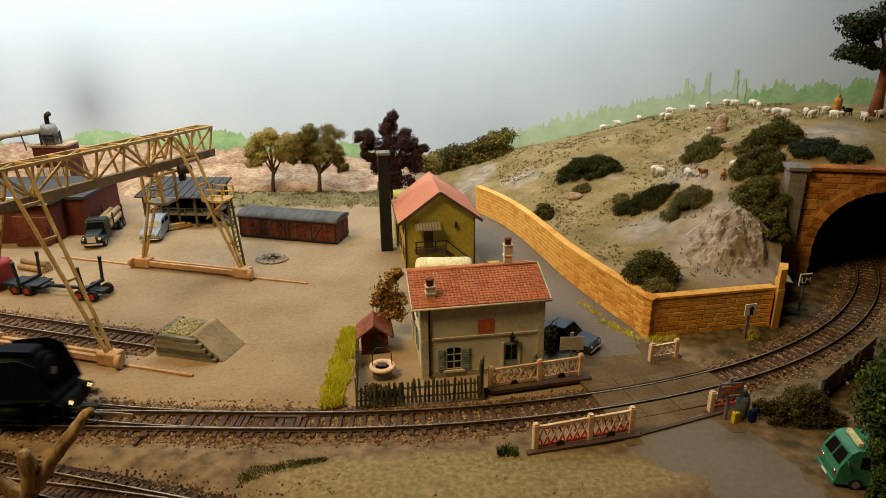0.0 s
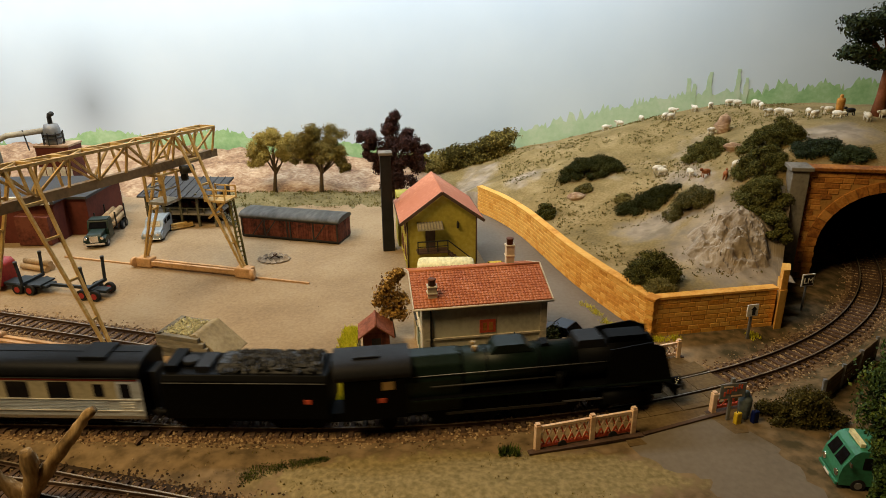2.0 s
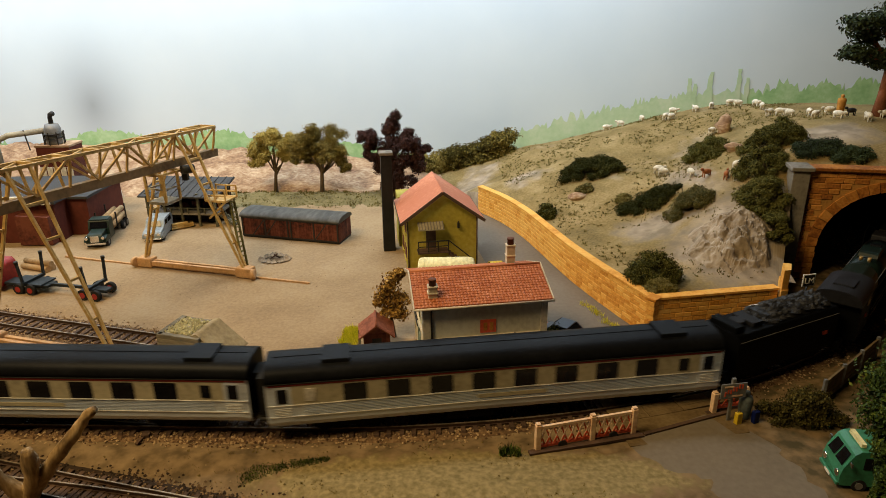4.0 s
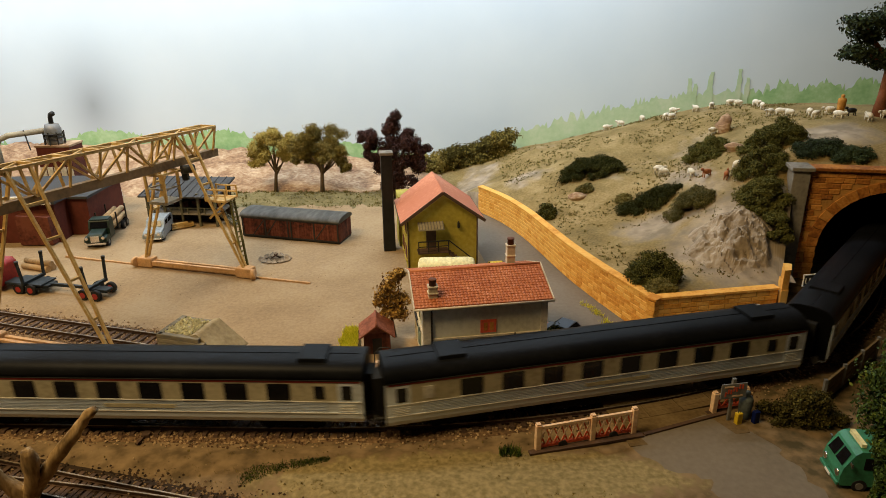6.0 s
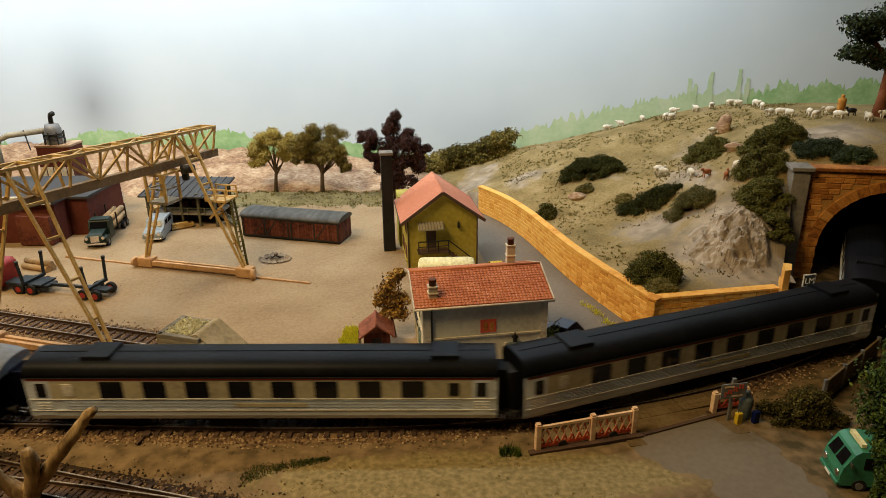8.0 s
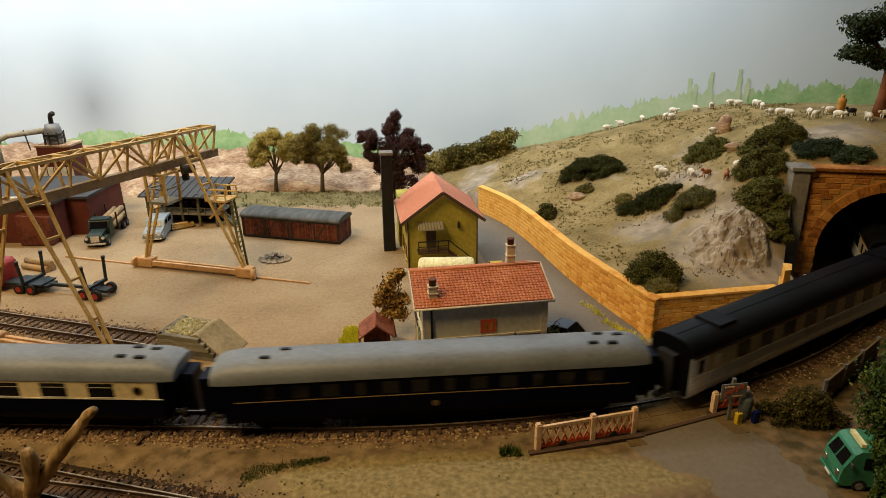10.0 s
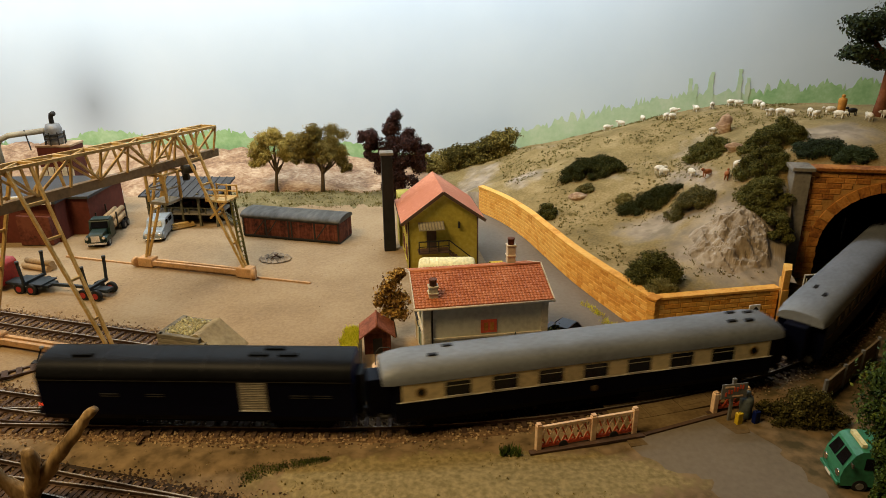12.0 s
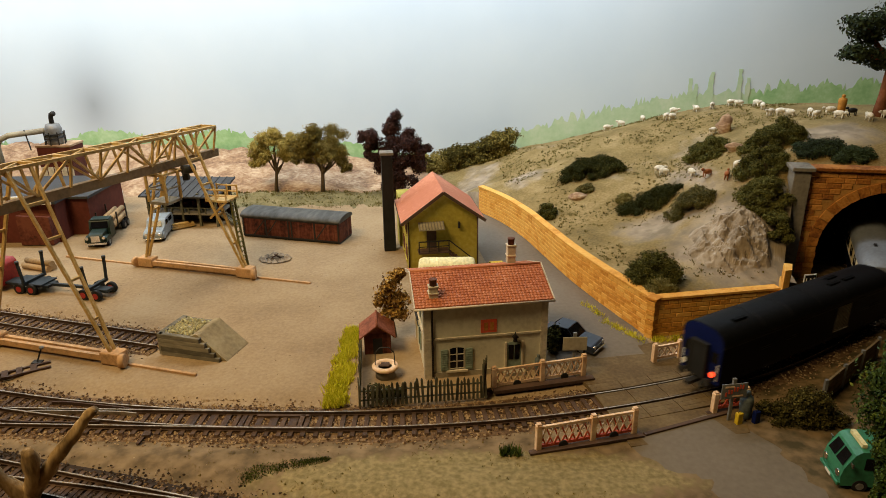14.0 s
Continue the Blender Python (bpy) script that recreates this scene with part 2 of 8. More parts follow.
# ---- mesh helpers ----
class Mesh:
    """Collects points and faces in centimetres."""

    def __init__(self):
        self.v, self.f, self.s = [], [], []

    def add(self, pts, faces, smooth=False):
        k = len(self.v)
        self.v.extend([tuple(p) for p in pts])
        self.f.extend([tuple(i + k for i in q) for q in faces])
        self.s.extend([smooth] * len(faces))
        return self

    def box(self, x, y, z, sx, sy, sz, rz=0.0, taper=1.0, m=None):
        """A box with its middle at x, y and its foot at z."""
        pts = [(i * sx / 2 * (taper if k else 1), j * sy / 2 * (taper if k else 1), k * sz) for k in (0, 1) for j in (-1, 1) for i in (-1, 1)]
        r = Matrix.Rotation(radians(rz), 3, "Z")
        pts = [r @ Vector(p) + Vector((x, y, z)) for p in pts]
        if m:
            pts = [m @ p for p in pts]
        return self.add(pts, [(0, 2, 3, 1), (4, 5, 7, 6), (0, 1, 5, 4), (2, 6, 7, 3), (0, 4, 6, 2), (1, 3, 7, 5)])

    def beam(self, a, b, w, h=None):
        """A square-edged bar from a to b."""
        a, b = Vector(a), Vector(b)
        h = h or w
        d = (b - a).normalized()
        side = d.cross(Vector((0, 0, 1)))
        side = side.normalized() if side.length > 1e-4 else Vector((1, 0, 0))
        top = side.cross(d).normalized()
        pts = [p + side * i * w / 2 + top * j * h / 2 for p in (a, b) for j in (-1, 1) for i in (-1, 1)]
        return self.add(pts, [(0, 2, 3, 1), (4, 5, 7, 6), (0, 1, 5, 4), (2, 6, 7, 3), (0, 4, 6, 2), (1, 3, 7, 5)])

    def cyl(self, a, b, r, r2=None, n=12, caps=True):
        a, b = Vector(a), Vector(b)
        r2 = r if r2 is None else r2
        d = (b - a).normalized()
        s = d.orthogonal().normalized()
        t = d.cross(s)
        pts = [p + (s * math.cos(2 * math.pi * i / n) + t * math.sin(2 * math.pi * i / n)) * q for p, q in ((a, r), (b, r2)) for i in range(n)]
        self.add(pts, [(i, (i + 1) % n, n + (i + 1) % n, n + i) for i in range(n)], True)
        if caps:
            k = len(self.v) - 2 * n
            self.f += [tuple(k + i for i in reversed(range(n))), tuple(k + n + i for i in range(n))]
            self.s += [False, False]
        return self

    def tube(self, pts, radii, n=8):
        """A bent round bar through pts."""
        pts = [Vector(p) for p in pts]
        rings = []
        for i, p in enumerate(pts):
            d = (pts[min(i + 1, len(pts) - 1)] - pts[max(i - 1, 0)]).normalized()
            s = d.cross(Vector((0.3, 1, 0.2))).normalized()
            t = d.cross(s)
            r = radii[i] if isinstance(radii, (list, tuple)) else radii
            rings += [p + (s * math.cos(2 * math.pi * k / n) + t * math.sin(2 * math.pi * k / n)) * r for k in range(n)]
        m = len(pts)
        f = [(i * n + k, i * n + (k + 1) % n, (i + 1) * n + (k + 1) % n, (i + 1) * n + k) for i in range(m - 1) for k in range(n)]
        return self.add(rings, f + [tuple(reversed(range(n))), tuple((m - 1) * n + k for k in range(n))], True)

    def prism(self, outline, a, b, axis="x", smooth=False):
        """An outline of (u, v) pulled from a to b along an axis: x takes (y, z), y takes (x, z), z takes (x, y)."""
        n = len(outline)
        put = {"x": lambda w, u, v: (w, u, v), "y": lambda w, u, v: (u, w, v), "z": lambda w, u, v: (u, v, w)}[axis]
        pts = [put(w, u, v) for w in (a, b) for u, v in outline]
        return self.add(pts, [(i, (i + 1) % n, n + (i + 1) % n, n + i) for i in range(n)], smooth).add(pts, [tuple(reversed(range(n))), tuple(n + i for i in range(n))])

    def lathe(self, profile, n=16, x=0, y=0):
        pts = [(x + r * math.cos(2 * math.pi * k / n), y + r * math.sin(2 * math.pi * k / n), z) for r, z in profile for k in range(n)]
        m = len(profile)
        f = [(i * n + k, i * n + (k + 1) % n, (i + 1) * n + (k + 1) % n, (i + 1) * n + k) for i in range(m - 1) for k in range(n)]
        return self.add(pts, f + [tuple(reversed(range(n))), tuple((m - 1) * n + k for k in range(n))], True)

    def ball(self, x, y, z, rx, ry, rz, n=10, m=7):
        pts = [(x + rx * math.sin(math.pi * i / m) * math.cos(2 * math.pi * k / n), y + ry * math.sin(math.pi * i / m) * math.sin(2 * math.pi * k / n),
                z + rz * math.cos(math.pi * i / m)) for i in range(m + 1) for k in range(n)]
        return self.add(pts, [(i * n + k, (i + 1) * n + k, (i + 1) * n + (k + 1) % n, i * n + (k + 1) % n) for i in range(m) for k in range(n)], True)

    def data(self, name, material):
        me = bpy.data.meshes.new(name)
        me.from_pydata([(x * C, y * C, z * C) for x, y, z in self.v], [], self.f)
        me.polygons.foreach_set("use_smooth", self.s)
        me.materials.append(material)
        me.validate()
        me.update()
        return me


def part(name, mesh, material, parent=None, label="", at=None, bevel=0.0):
    """Links a Mesh (or mesh data) as one object under a thing or a part."""
    me = mesh.data(name, M[material] if isinstance(material, str) else material) if isinstance(mesh, Mesh) else mesh
    ob = new(name, me)
    if parent:
        ob.parent = parent
    if at is not None:
        ob.matrix_basis = at
    if bevel:
        mod = ob.modifiers.new("edge", "BEVEL")
        mod.width, mod.segments, mod.limit_method = bevel * C, 2, "ANGLE"
    return tagged(ob, label) if label else ob


def P(x, y, z=0.0, rz=0.0, rx=0.0, ry=0.0):
    return pose(x * C, y * C, z * C, rx, ry, rz)


def thing(name, label, category, at=None, group="", kind=""):
    ob = new(name)
    ob.empty_display_size = 0.01
    if at is not None:
        ob.matrix_basis = at
    return tagged(ob, label, category, group, kind)


def rnd(a, b):
    return random.uniform(a, b)


def wave(x, y, s, seed=0.0):
    return noise.noise((x * s + seed, y * s - seed, seed * 0.37))


def leaves(mesh, blobs, count, size, flat=0.7):
    """Scatters small leaf clumps over the outside of soft blobs (x, y, z, rx, ry, rz)."""
    total = sum(b[3] * b[4] + b[4] * b[5] + b[3] * b[5] for b in blobs)
    for bx, by, bz, rx, ry, rz in blobs:
        for _ in range(max(8, int(count * (rx * ry + ry * rz + rx * rz) / total))):
            d = Vector((random.gauss(0, 1), random.gauss(0, 1), random.gauss(0, 1))).normalized()
            k = 1.12 * random.random() ** 0.33
            k *= 1 + 0.45 * noise.noise((bx + d.x * 2.1, by + d.y * 2.1, bz + d.z * 2.1))
            c = Vector((bx + d.x * rx * k, by + d.y * ry * k, bz + d.z * rz * k))
            nrm = (d + Vector((rnd(-1, 1), rnd(-1, 1), rnd(-0.5, 1))) * flat).normalized()
            s = nrm.orthogonal().normalized()
            s = Matrix.Rotation(rnd(0, 6.28), 3, nrm) @ s
            t = nrm.cross(s)
            w, h = size * rnd(0.6, 1.4), size * rnd(0.5, 1.1)
            mesh.add([c - s * w, c - t * h * 0.6 + nrm * size * 0.3, c + s * w, c + t * h - nrm * size * 0.2], [(0, 1, 2, 3)])
    return mesh


def stones(mesh, spots, lo, hi):
    """Small angular stones at (x, y, z) spots."""
    for x, y, z in spots:
        r = rnd(lo, hi)
        k = [r * rnd(0.6, 1.2) for _ in range(6)]
        a = rnd(0, 3.14)
        ca, sa = math.cos(a), math.sin(a)
        pts = [(k[0], 0, 0), (0, k[1], 0), (-k[2], 0, 0), (0, -k[3], 0), (0.2 * r, 0.1 * r, k[4] * 0.8), (0, 0, -k[5] * 0.6)]
        mesh.add([(x + u * ca - v * sa, y + u * sa + v * ca, z + w) for u, v, w in pts],
                 [(0, 1, 4), (1, 2, 4), (2, 3, 4), (3, 0, 4), (1, 0, 5), (2, 1, 5), (3, 2, 5), (0, 3, 5)])
    return mesh


# ---- the ways of the rails (plan, cm; the rail heads lie at z = 0) ----
KNOTS = [-14, -4, 6, 16, 28, 40, 52, 66]
BENDING = [0, 0.0113, 0.0129, 0.0153, 0.0226, 0.0262, 0.0253, 0.0219]
X0, Y0, TH = -1.58, 35.37, 0.0558
LEAD, BEND, R2, STEP = -14.0, 60.0, 33.0, 0.1


def lay_line():
    """Place and heading along the bend, in steps from LEAD to BEND; its middle goes through X0, Y0 with the heading TH."""
    s = np.arange(LEAD, BEND + STEP / 2, STEP)
    c = np.interp(s, KNOTS, BENDING) * STEP
    h = np.cumsum(c) - c[0]
    k = int(round(-LEAD / STEP))
    h += TH - h[k]
    x, y = np.cumsum(np.cos(h)) * STEP, np.cumsum(np.sin(h)) * STEP
    return s, x - x[k] + X0, y - y[k] + Y0, h


LINE = lay_line()


def way(s):
    """Place and heading on the main line at s cm: straight, a tightening bend to the left, then under the hill a bend to the right."""
    if s < LEAD:
        a = float(LINE[3][0])
        return LINE[1][0] + (s - LEAD) * math.cos(a), LINE[2][0] + (s - LEAD) * math.sin(a), a
    x, y, a = (float(np.interp(min(s, BEND), LINE[0], v)) for v in LINE[1:])
    if s > BEND:
        b = max(a - (s - BEND) / R2, 0.0)
        x, y = x + R2 * (math.sin(a) - math.sin(b)), y + R2 * (math.cos(b) - math.cos(a))
        x, a = x + (s - BEND) - R2 * (a - b), b
    return x, y, a


def branch_way(s):
    """The siding that leaves the main line at a turnout, to the left and away."""
    x0, y0, a0 = way(-8.0)
    k = a0 + math.pi - min(s, 26) / 96.0
    x, y = x0 - 96 * (math.sin(k) - math.sin(a0 + math.pi)), y0 + 96 * (math.cos(k) - math.cos(a0 + math.pi))
    r = max(0, s - 26)
    return x + r * math.cos(k), y + r * math.sin(k), k


def straight(x0, y0, x1, y1):
    a = math.atan2(y1 - y0, x1 - x0)
    return lambda s: (x0 + s * math.cos(a), y0 + s * math.sin(a), a)


yard_way = straight(-75.0, 61.3, -21.8, 45.95)
front_way = straight(-45.0, 35.95, 2.0, 23.2)


def front_branch(s):
    """The second front track, which leaves the first one at a turnout."""
    x, y, a = front_way(41 - s)
    return x - 0.0009 * s * s * 0.35, y - 0.0026 * s * s, a + math.pi + 0.0


TRACKS = [(way, -270, 112, "main"), (branch_way, 0, 60, "branch"), (yard_way, 0, 55, "yard"), (front_way, 0, 50, "front"), (front_branch, 0, 45, "fork")]
near_pts = np.array([way(s)[:2] for s in np.arange(-60, 70, 1.0)] + [f(s)[:2] for f, a, b, n in TRACKS[1:] for s in np.arange(a, b, 1.0)])


def ground_z(x, y):
    d = np.sqrt(((near_pts - (x, y)) ** 2).sum(1).min()) if -75 < x < 60 else 9
    k = min(1, max(0, (d - 1.9) / 1.6))
    return -0.42 + 0.3 * k * k * (3 - 2 * k) + 0.05 * wave(x, y, 0.25, 3.1) + 0.025 * wave(x, y, 1.1, 7.7) + 0.35 * math.exp(-((x - 3) / 9) ** 2 - ((y - 28.3) / 2.2) ** 2) * (y < 34)


def ground_material():
    m = mat("ground", (0.298, 0.208, 0.117), 0.95, dark=(0.225, 0.152, 0.083), light=(0.355, 0.26, 0.152), scale=16, fine=420, bump=0.22, relief=0.0005)
    v = M["verge"]
    nt = m.node_tree
    n, ln = nt.nodes, nt.links
    b = n["Principled BSDF"]
    first = b.inputs["Base Color"].links[0].from_socket
    co = n.new("ShaderNodeTexCoord")
    sep = n.new("ShaderNodeSeparateXYZ")
    ln.new(co.outputs["Object"], sep.inputs[0])
    nz = n.new("ShaderNodeTexNoise")
    nz.inputs["Scale"].default_value, nz.inputs["Detail"].default_value = 30, 8
    ln.new(co.outputs["Object"], nz.inputs["Vector"])
    add = n.new("ShaderNodeMath")
    add.operation = "MULTIPLY_ADD"
    add.inputs[1].default_value = 0.16
    ln.new(nz.outputs["Fac"], add.inputs[0])
    ln.new(sep.outputs["Y"], add.inputs[2])
    rp = n.new("ShaderNodeMapRange")
    rp.inputs["From Min"].default_value, rp.inputs["From Max"].default_value = 0.412, 0.452
    ln.new(add.outputs[0], rp.inputs["Value"])
    tone = n.new("ShaderNodeValToRGB")
    tone.color_ramp.elements[0].position, tone.color_ramp.elements[0].color = 0.32, (0.095, 0.064, 0.03, 1)
    tone.color_ramp.elements[1].position, tone.color_ramp.elements[1].color = 0.66, (0.235, 0.16, 0.085, 1)
    fz = n.new("ShaderNodeTexNoise")
    fz.inputs["Scale"].default_value, fz.inputs["Detail"].default_value = 110, 8
    ln.new(co.outputs["Object"], fz.inputs["Vector"])
    ln.new(fz.outputs["Fac"], tone.inputs["Fac"])
    mx = n.new("ShaderNodeMix")
    mx.data_type = "RGBA"
    ln.new(rp.outputs["Result"], mx.inputs["Factor"])
    ln.new(tone.outputs["Color"], mx.inputs["A"])
    ln.new(first, mx.inputs["B"])
    # the pale olive flock of the low mound in front
    md = n.new("ShaderNodeMapping")
    md.inputs["Location"].default_value = (-0.02 / 0.125, -0.296 / 0.024, 0)
    md.inputs["Scale"].default_value = (1 / 0.125, 1 / 0.024, 0)
    ln.new(co.outputs["Object"], md.inputs["Vector"])
    le = n.new("ShaderNodeVectorMath")
    le.operation = "LENGTH"
    ln.new(md.outputs["Vector"], le.inputs[0])
    wob = n.new("ShaderNodeMath")
    wob.operation = "MULTIPLY_ADD"
    wob.inputs[1].default_value = 0.9
    ln.new(fz.outputs["Fac"], wob.inputs[0])
    ln.new(le.outputs["Value"], wob.inputs[2])
    mm = n.new("ShaderNodeMapRange")
    mm.inputs["From Min"].default_value, mm.inputs["From Max"].default_value = 1.32, 1.5
    mm.inputs["To Min"].default_value, mm.inputs["To Max"].default_value = 0.95, 0.0
    ln.new(wob.outputs[0], mm.inputs["Value"])
    flock = n.new("ShaderNodeValToRGB")
    flock.color_ramp.elements[0].position, flock.color_ramp.elements[0].color = 0.34, (0.17, 0.132, 0.054, 1)
    flock.color_ramp.elements[1].position, flock.color_ramp.elements[1].color = 0.66, (0.31, 0.24, 0.112, 1)
    gz = n.new("ShaderNodeTexNoise")
    gz.inputs["Scale"].default_value, gz.inputs["Detail"].default_value = 320, 5
    ln.new(co.outputs["Object"], gz.inputs["Vector"])
    ln.new(gz.outputs["Fac"], flock.inputs["Fac"])
    mx0 = n.new("ShaderNodeMix")
    mx0.data_type = "RGBA"
    ln.new(mm.outputs["Result"], mx0.inputs["Factor"])
    ln.new(mx.outputs["Result"], mx0.inputs["A"])
    ln.new(flock.outputs["Color"], mx0.inputs["B"])
    # mossy brown soil at the hill's foot and front corner, light falloff painted in
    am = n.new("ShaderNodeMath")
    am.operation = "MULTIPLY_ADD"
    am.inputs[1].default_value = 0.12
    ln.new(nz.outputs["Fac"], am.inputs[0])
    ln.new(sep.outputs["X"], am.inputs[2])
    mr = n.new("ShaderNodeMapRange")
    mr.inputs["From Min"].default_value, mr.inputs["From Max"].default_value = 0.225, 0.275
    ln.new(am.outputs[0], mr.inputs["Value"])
    dim_soil = n.new("ShaderNodeValToRGB")
    dim_soil.color_ramp.elements[0].position, dim_soil.color_ramp.elements[0].color = 0.38, (0.06, 0.046, 0.018, 1)
    dim_soil.color_ramp.elements[1].position, dim_soil.color_ramp.elements[1].color = 0.66, (0.19, 0.125, 0.062, 1)
    ln.new(fz.outputs["Fac"], dim_soil.inputs["Fac"])
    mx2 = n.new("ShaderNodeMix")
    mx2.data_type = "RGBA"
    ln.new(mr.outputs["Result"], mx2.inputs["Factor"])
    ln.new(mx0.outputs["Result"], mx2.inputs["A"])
    ln.new(dim_soil.outputs["Color"], mx2.inputs["B"])
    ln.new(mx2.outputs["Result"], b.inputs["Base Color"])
    return m


def sheet(name, xs, ys, height, material, label, category):
    g = Mesh()
    pts = [(x, y, height(x, y)) for y in ys for x in xs]
    w = len(xs)
    g.add(pts, [(j * w + i, j * w + i + 1, (j + 1) * w + i + 1, (j + 1) * w + i) for j in range(len(ys) - 1) for i in range(w - 1)], True)
    return tagged(part(name, g, material), label, category, kind="structure")


xs = list(np.arange(-300, -66, 6.0)) + list(np.arange(-66, 60, 0.6)) + list(np.arange(60, 146, 6.0))
ys = list(np.arange(17, 101.5, 0.6))
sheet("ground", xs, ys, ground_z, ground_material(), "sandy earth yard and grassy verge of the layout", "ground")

# the table edge in front and the room round it
table = Mesh().box(-77, 59, -6, 446, 86, 5.2)
tagged(part("table", table, "brown_wood"), "dark wooden table that carries the layout", "table", kind="structure")
legs = Mesh()
for x in (-290, -150, 0, 136):
    for y in (22, 98):
        legs.box(x, y, -90, 6, 6, 84)
tagged(part("table_legs", legs, "brown_wood"), "square wooden legs under the table", "table", kind="structure")
for nm, b in (("floor", (-60, -40, -94, 540, 300, 4)), ("ceiling", (-60, -40, 150, 540, 300, 4)), ("wall_south", (-60, -192, -94, 540, 4, 244)),
              ("wall_west", (-332, -40, -94, 4, 300, 244)), ("wall_east", (212, -40, -94, 4, 300, 244)), ("wall_north", (-60, 112, -94, 540, 4, 244))):
    tagged(part(nm, Mesh().box(*b), "room"), "plain matt painted side of the room", nm.split("_")[0], kind="structure")


# ---- backdrop, painted ----
def backdrop():
    m = Mesh()
    n = 60
    pts = [(-300 + 446 * i / n, 101.0, z) for z in (-4, 75) for i in range(n + 1)] + [(-300 + 446 * i / n, 102.0, z) for z in (-4, 75) for i in range(n + 1)]
    k = n + 1
    m.add(pts, [(i, i + 1, k + i + 1, k + i) for i in range(n)] + [(2 * k + i + 1, 2 * k + i, 3 * k + i, 3 * k + i + 1) for i in range(n)]
          + [(k + i, k + i + 1, 3 * k + i + 1, 3 * k + i) for i in range(n)])
    sky = M["sky_paint"]
    nt = sky.node_tree
    b = nt.nodes["Principled BSDF"]
    old = b.inputs["Base Color"].links[0].from_socket
    co = nt.nodes.new("ShaderNodeTexCoord")
    mp = nt.nodes.new("ShaderNodeMapping")
    mp.inputs["Location"].default_value = (0.527 * 10, -1.01, -0.108 * 7)
    mp.inputs["Scale"].default_value = (10, 1, 7)
    gr = nt.nodes.new("ShaderNodeTexGradient")
    gr.gradient_type = "QUADRATIC_SPHERE"
    nt.links.new(co.outputs["Object"], mp.inputs["Vector"])
    nt.links.new(mp.outputs["Vector"], gr.inputs["Vector"])
    mx = nt.nodes.new("ShaderNodeMix")
    mx.data_type = "RGBA"
    ml = nt.nodes.new("ShaderNodeMath")
    ml.operation = "MULTIPLY"
    ml.inputs[1].default_value = 0.8
    nt.links.new(gr.outputs["Fac"], ml.inputs[0])
    nt.links.new(ml.outputs[0], mx.inputs["Factor"])
    nt.links.new(old, mx.inputs["A"])
    mx.inputs["B"].default_value = (0.28, 0.32, 0.38, 1)
    nt.links.new(mx.outputs["Result"], b.inputs["Base Color"])
    ob = tagged(part("backdrop", m, sky), "pale grey-blue painted sky board with a smoke smudge", "backdrop", kind="structure")

    def strip(xa, xb, top, low, jag, material, name, off):
        g = Mesh()
        x = xa
        pts = []
        while x < xb:
            pts.append((x, low(x), top(x) + jag * abs(noise.noise((x * 1.7, off, 0))) * 2 + jag * rnd(-0.35, 0.5)))
            x += rnd(0.18, 0.5)
        n = len(pts)
        g.add([(p[0], 101 - 0.03 - off * 0.03, p[1]) for p in pts] + [(p[0], 101 - 0.03 - off * 0.03, p[2]) for p in pts], [(i, i + 1, n + i + 1, n + i) for i in range(n - 1)])
        part(name, g, material, ob, "green painted trees on the sky board")

    strip(-75, -2, lambda x: 5.6 + 0.9 * math.sin(x * 0.33) + 0.8 * math.sin(x * 0.11) - 0.05 * max(0, x + 40), lambda x: -1, 0.5, "paint_green", "painted_hedge", 0)
    strip(10, 70, lambda x: min(11.2, 4.9 + 0.27 * (x - 10) - 0.004 * max(0, x - 10) ** 2 * 0.4), lambda x: 0, 1.0, "paint_pale", "painted_reeds", 0)
    strip(46, 72, lambda x: 11.4 + 0.5 * math.sin(x) + 0.05 * (x - 46), lambda x: 4, 1.2, "paint_green", "painted_bushes", 1)
    for i, (x, h) in enumerate(((37.6, 13.6), (38.4, 12.8), (40.7, 14.5), (44.9, 14.9), (46.2, 13.6))):
        g = Mesh()
        pts = [(x + rnd(-0.15, 0.15) - 0.6 + 0.35 * j / 9, 8 + (h - 8) * j / 9) for j in range(10)]
        pts2 = [(x + rnd(-0.15, 0.15) + 0.6 - 0.35 * j / 9, 8 + (h - 8) * j / 9) for j in range(10)]
        g.add([(a, 100.93 - 0.02 * i, z) for a, z in pts + pts2], [(j, 10 + j, 11 + j, j + 1) for j in range(9)])
        part("painted_poplar", g, "paint_pale", ob)


backdrop()


# ---- tracks ----
SLEEPER = Mesh().box(0, 0, -0.42, 0.3, 3.0, 0.2, taper=0.94).data("sleeper", M["sleeper"])


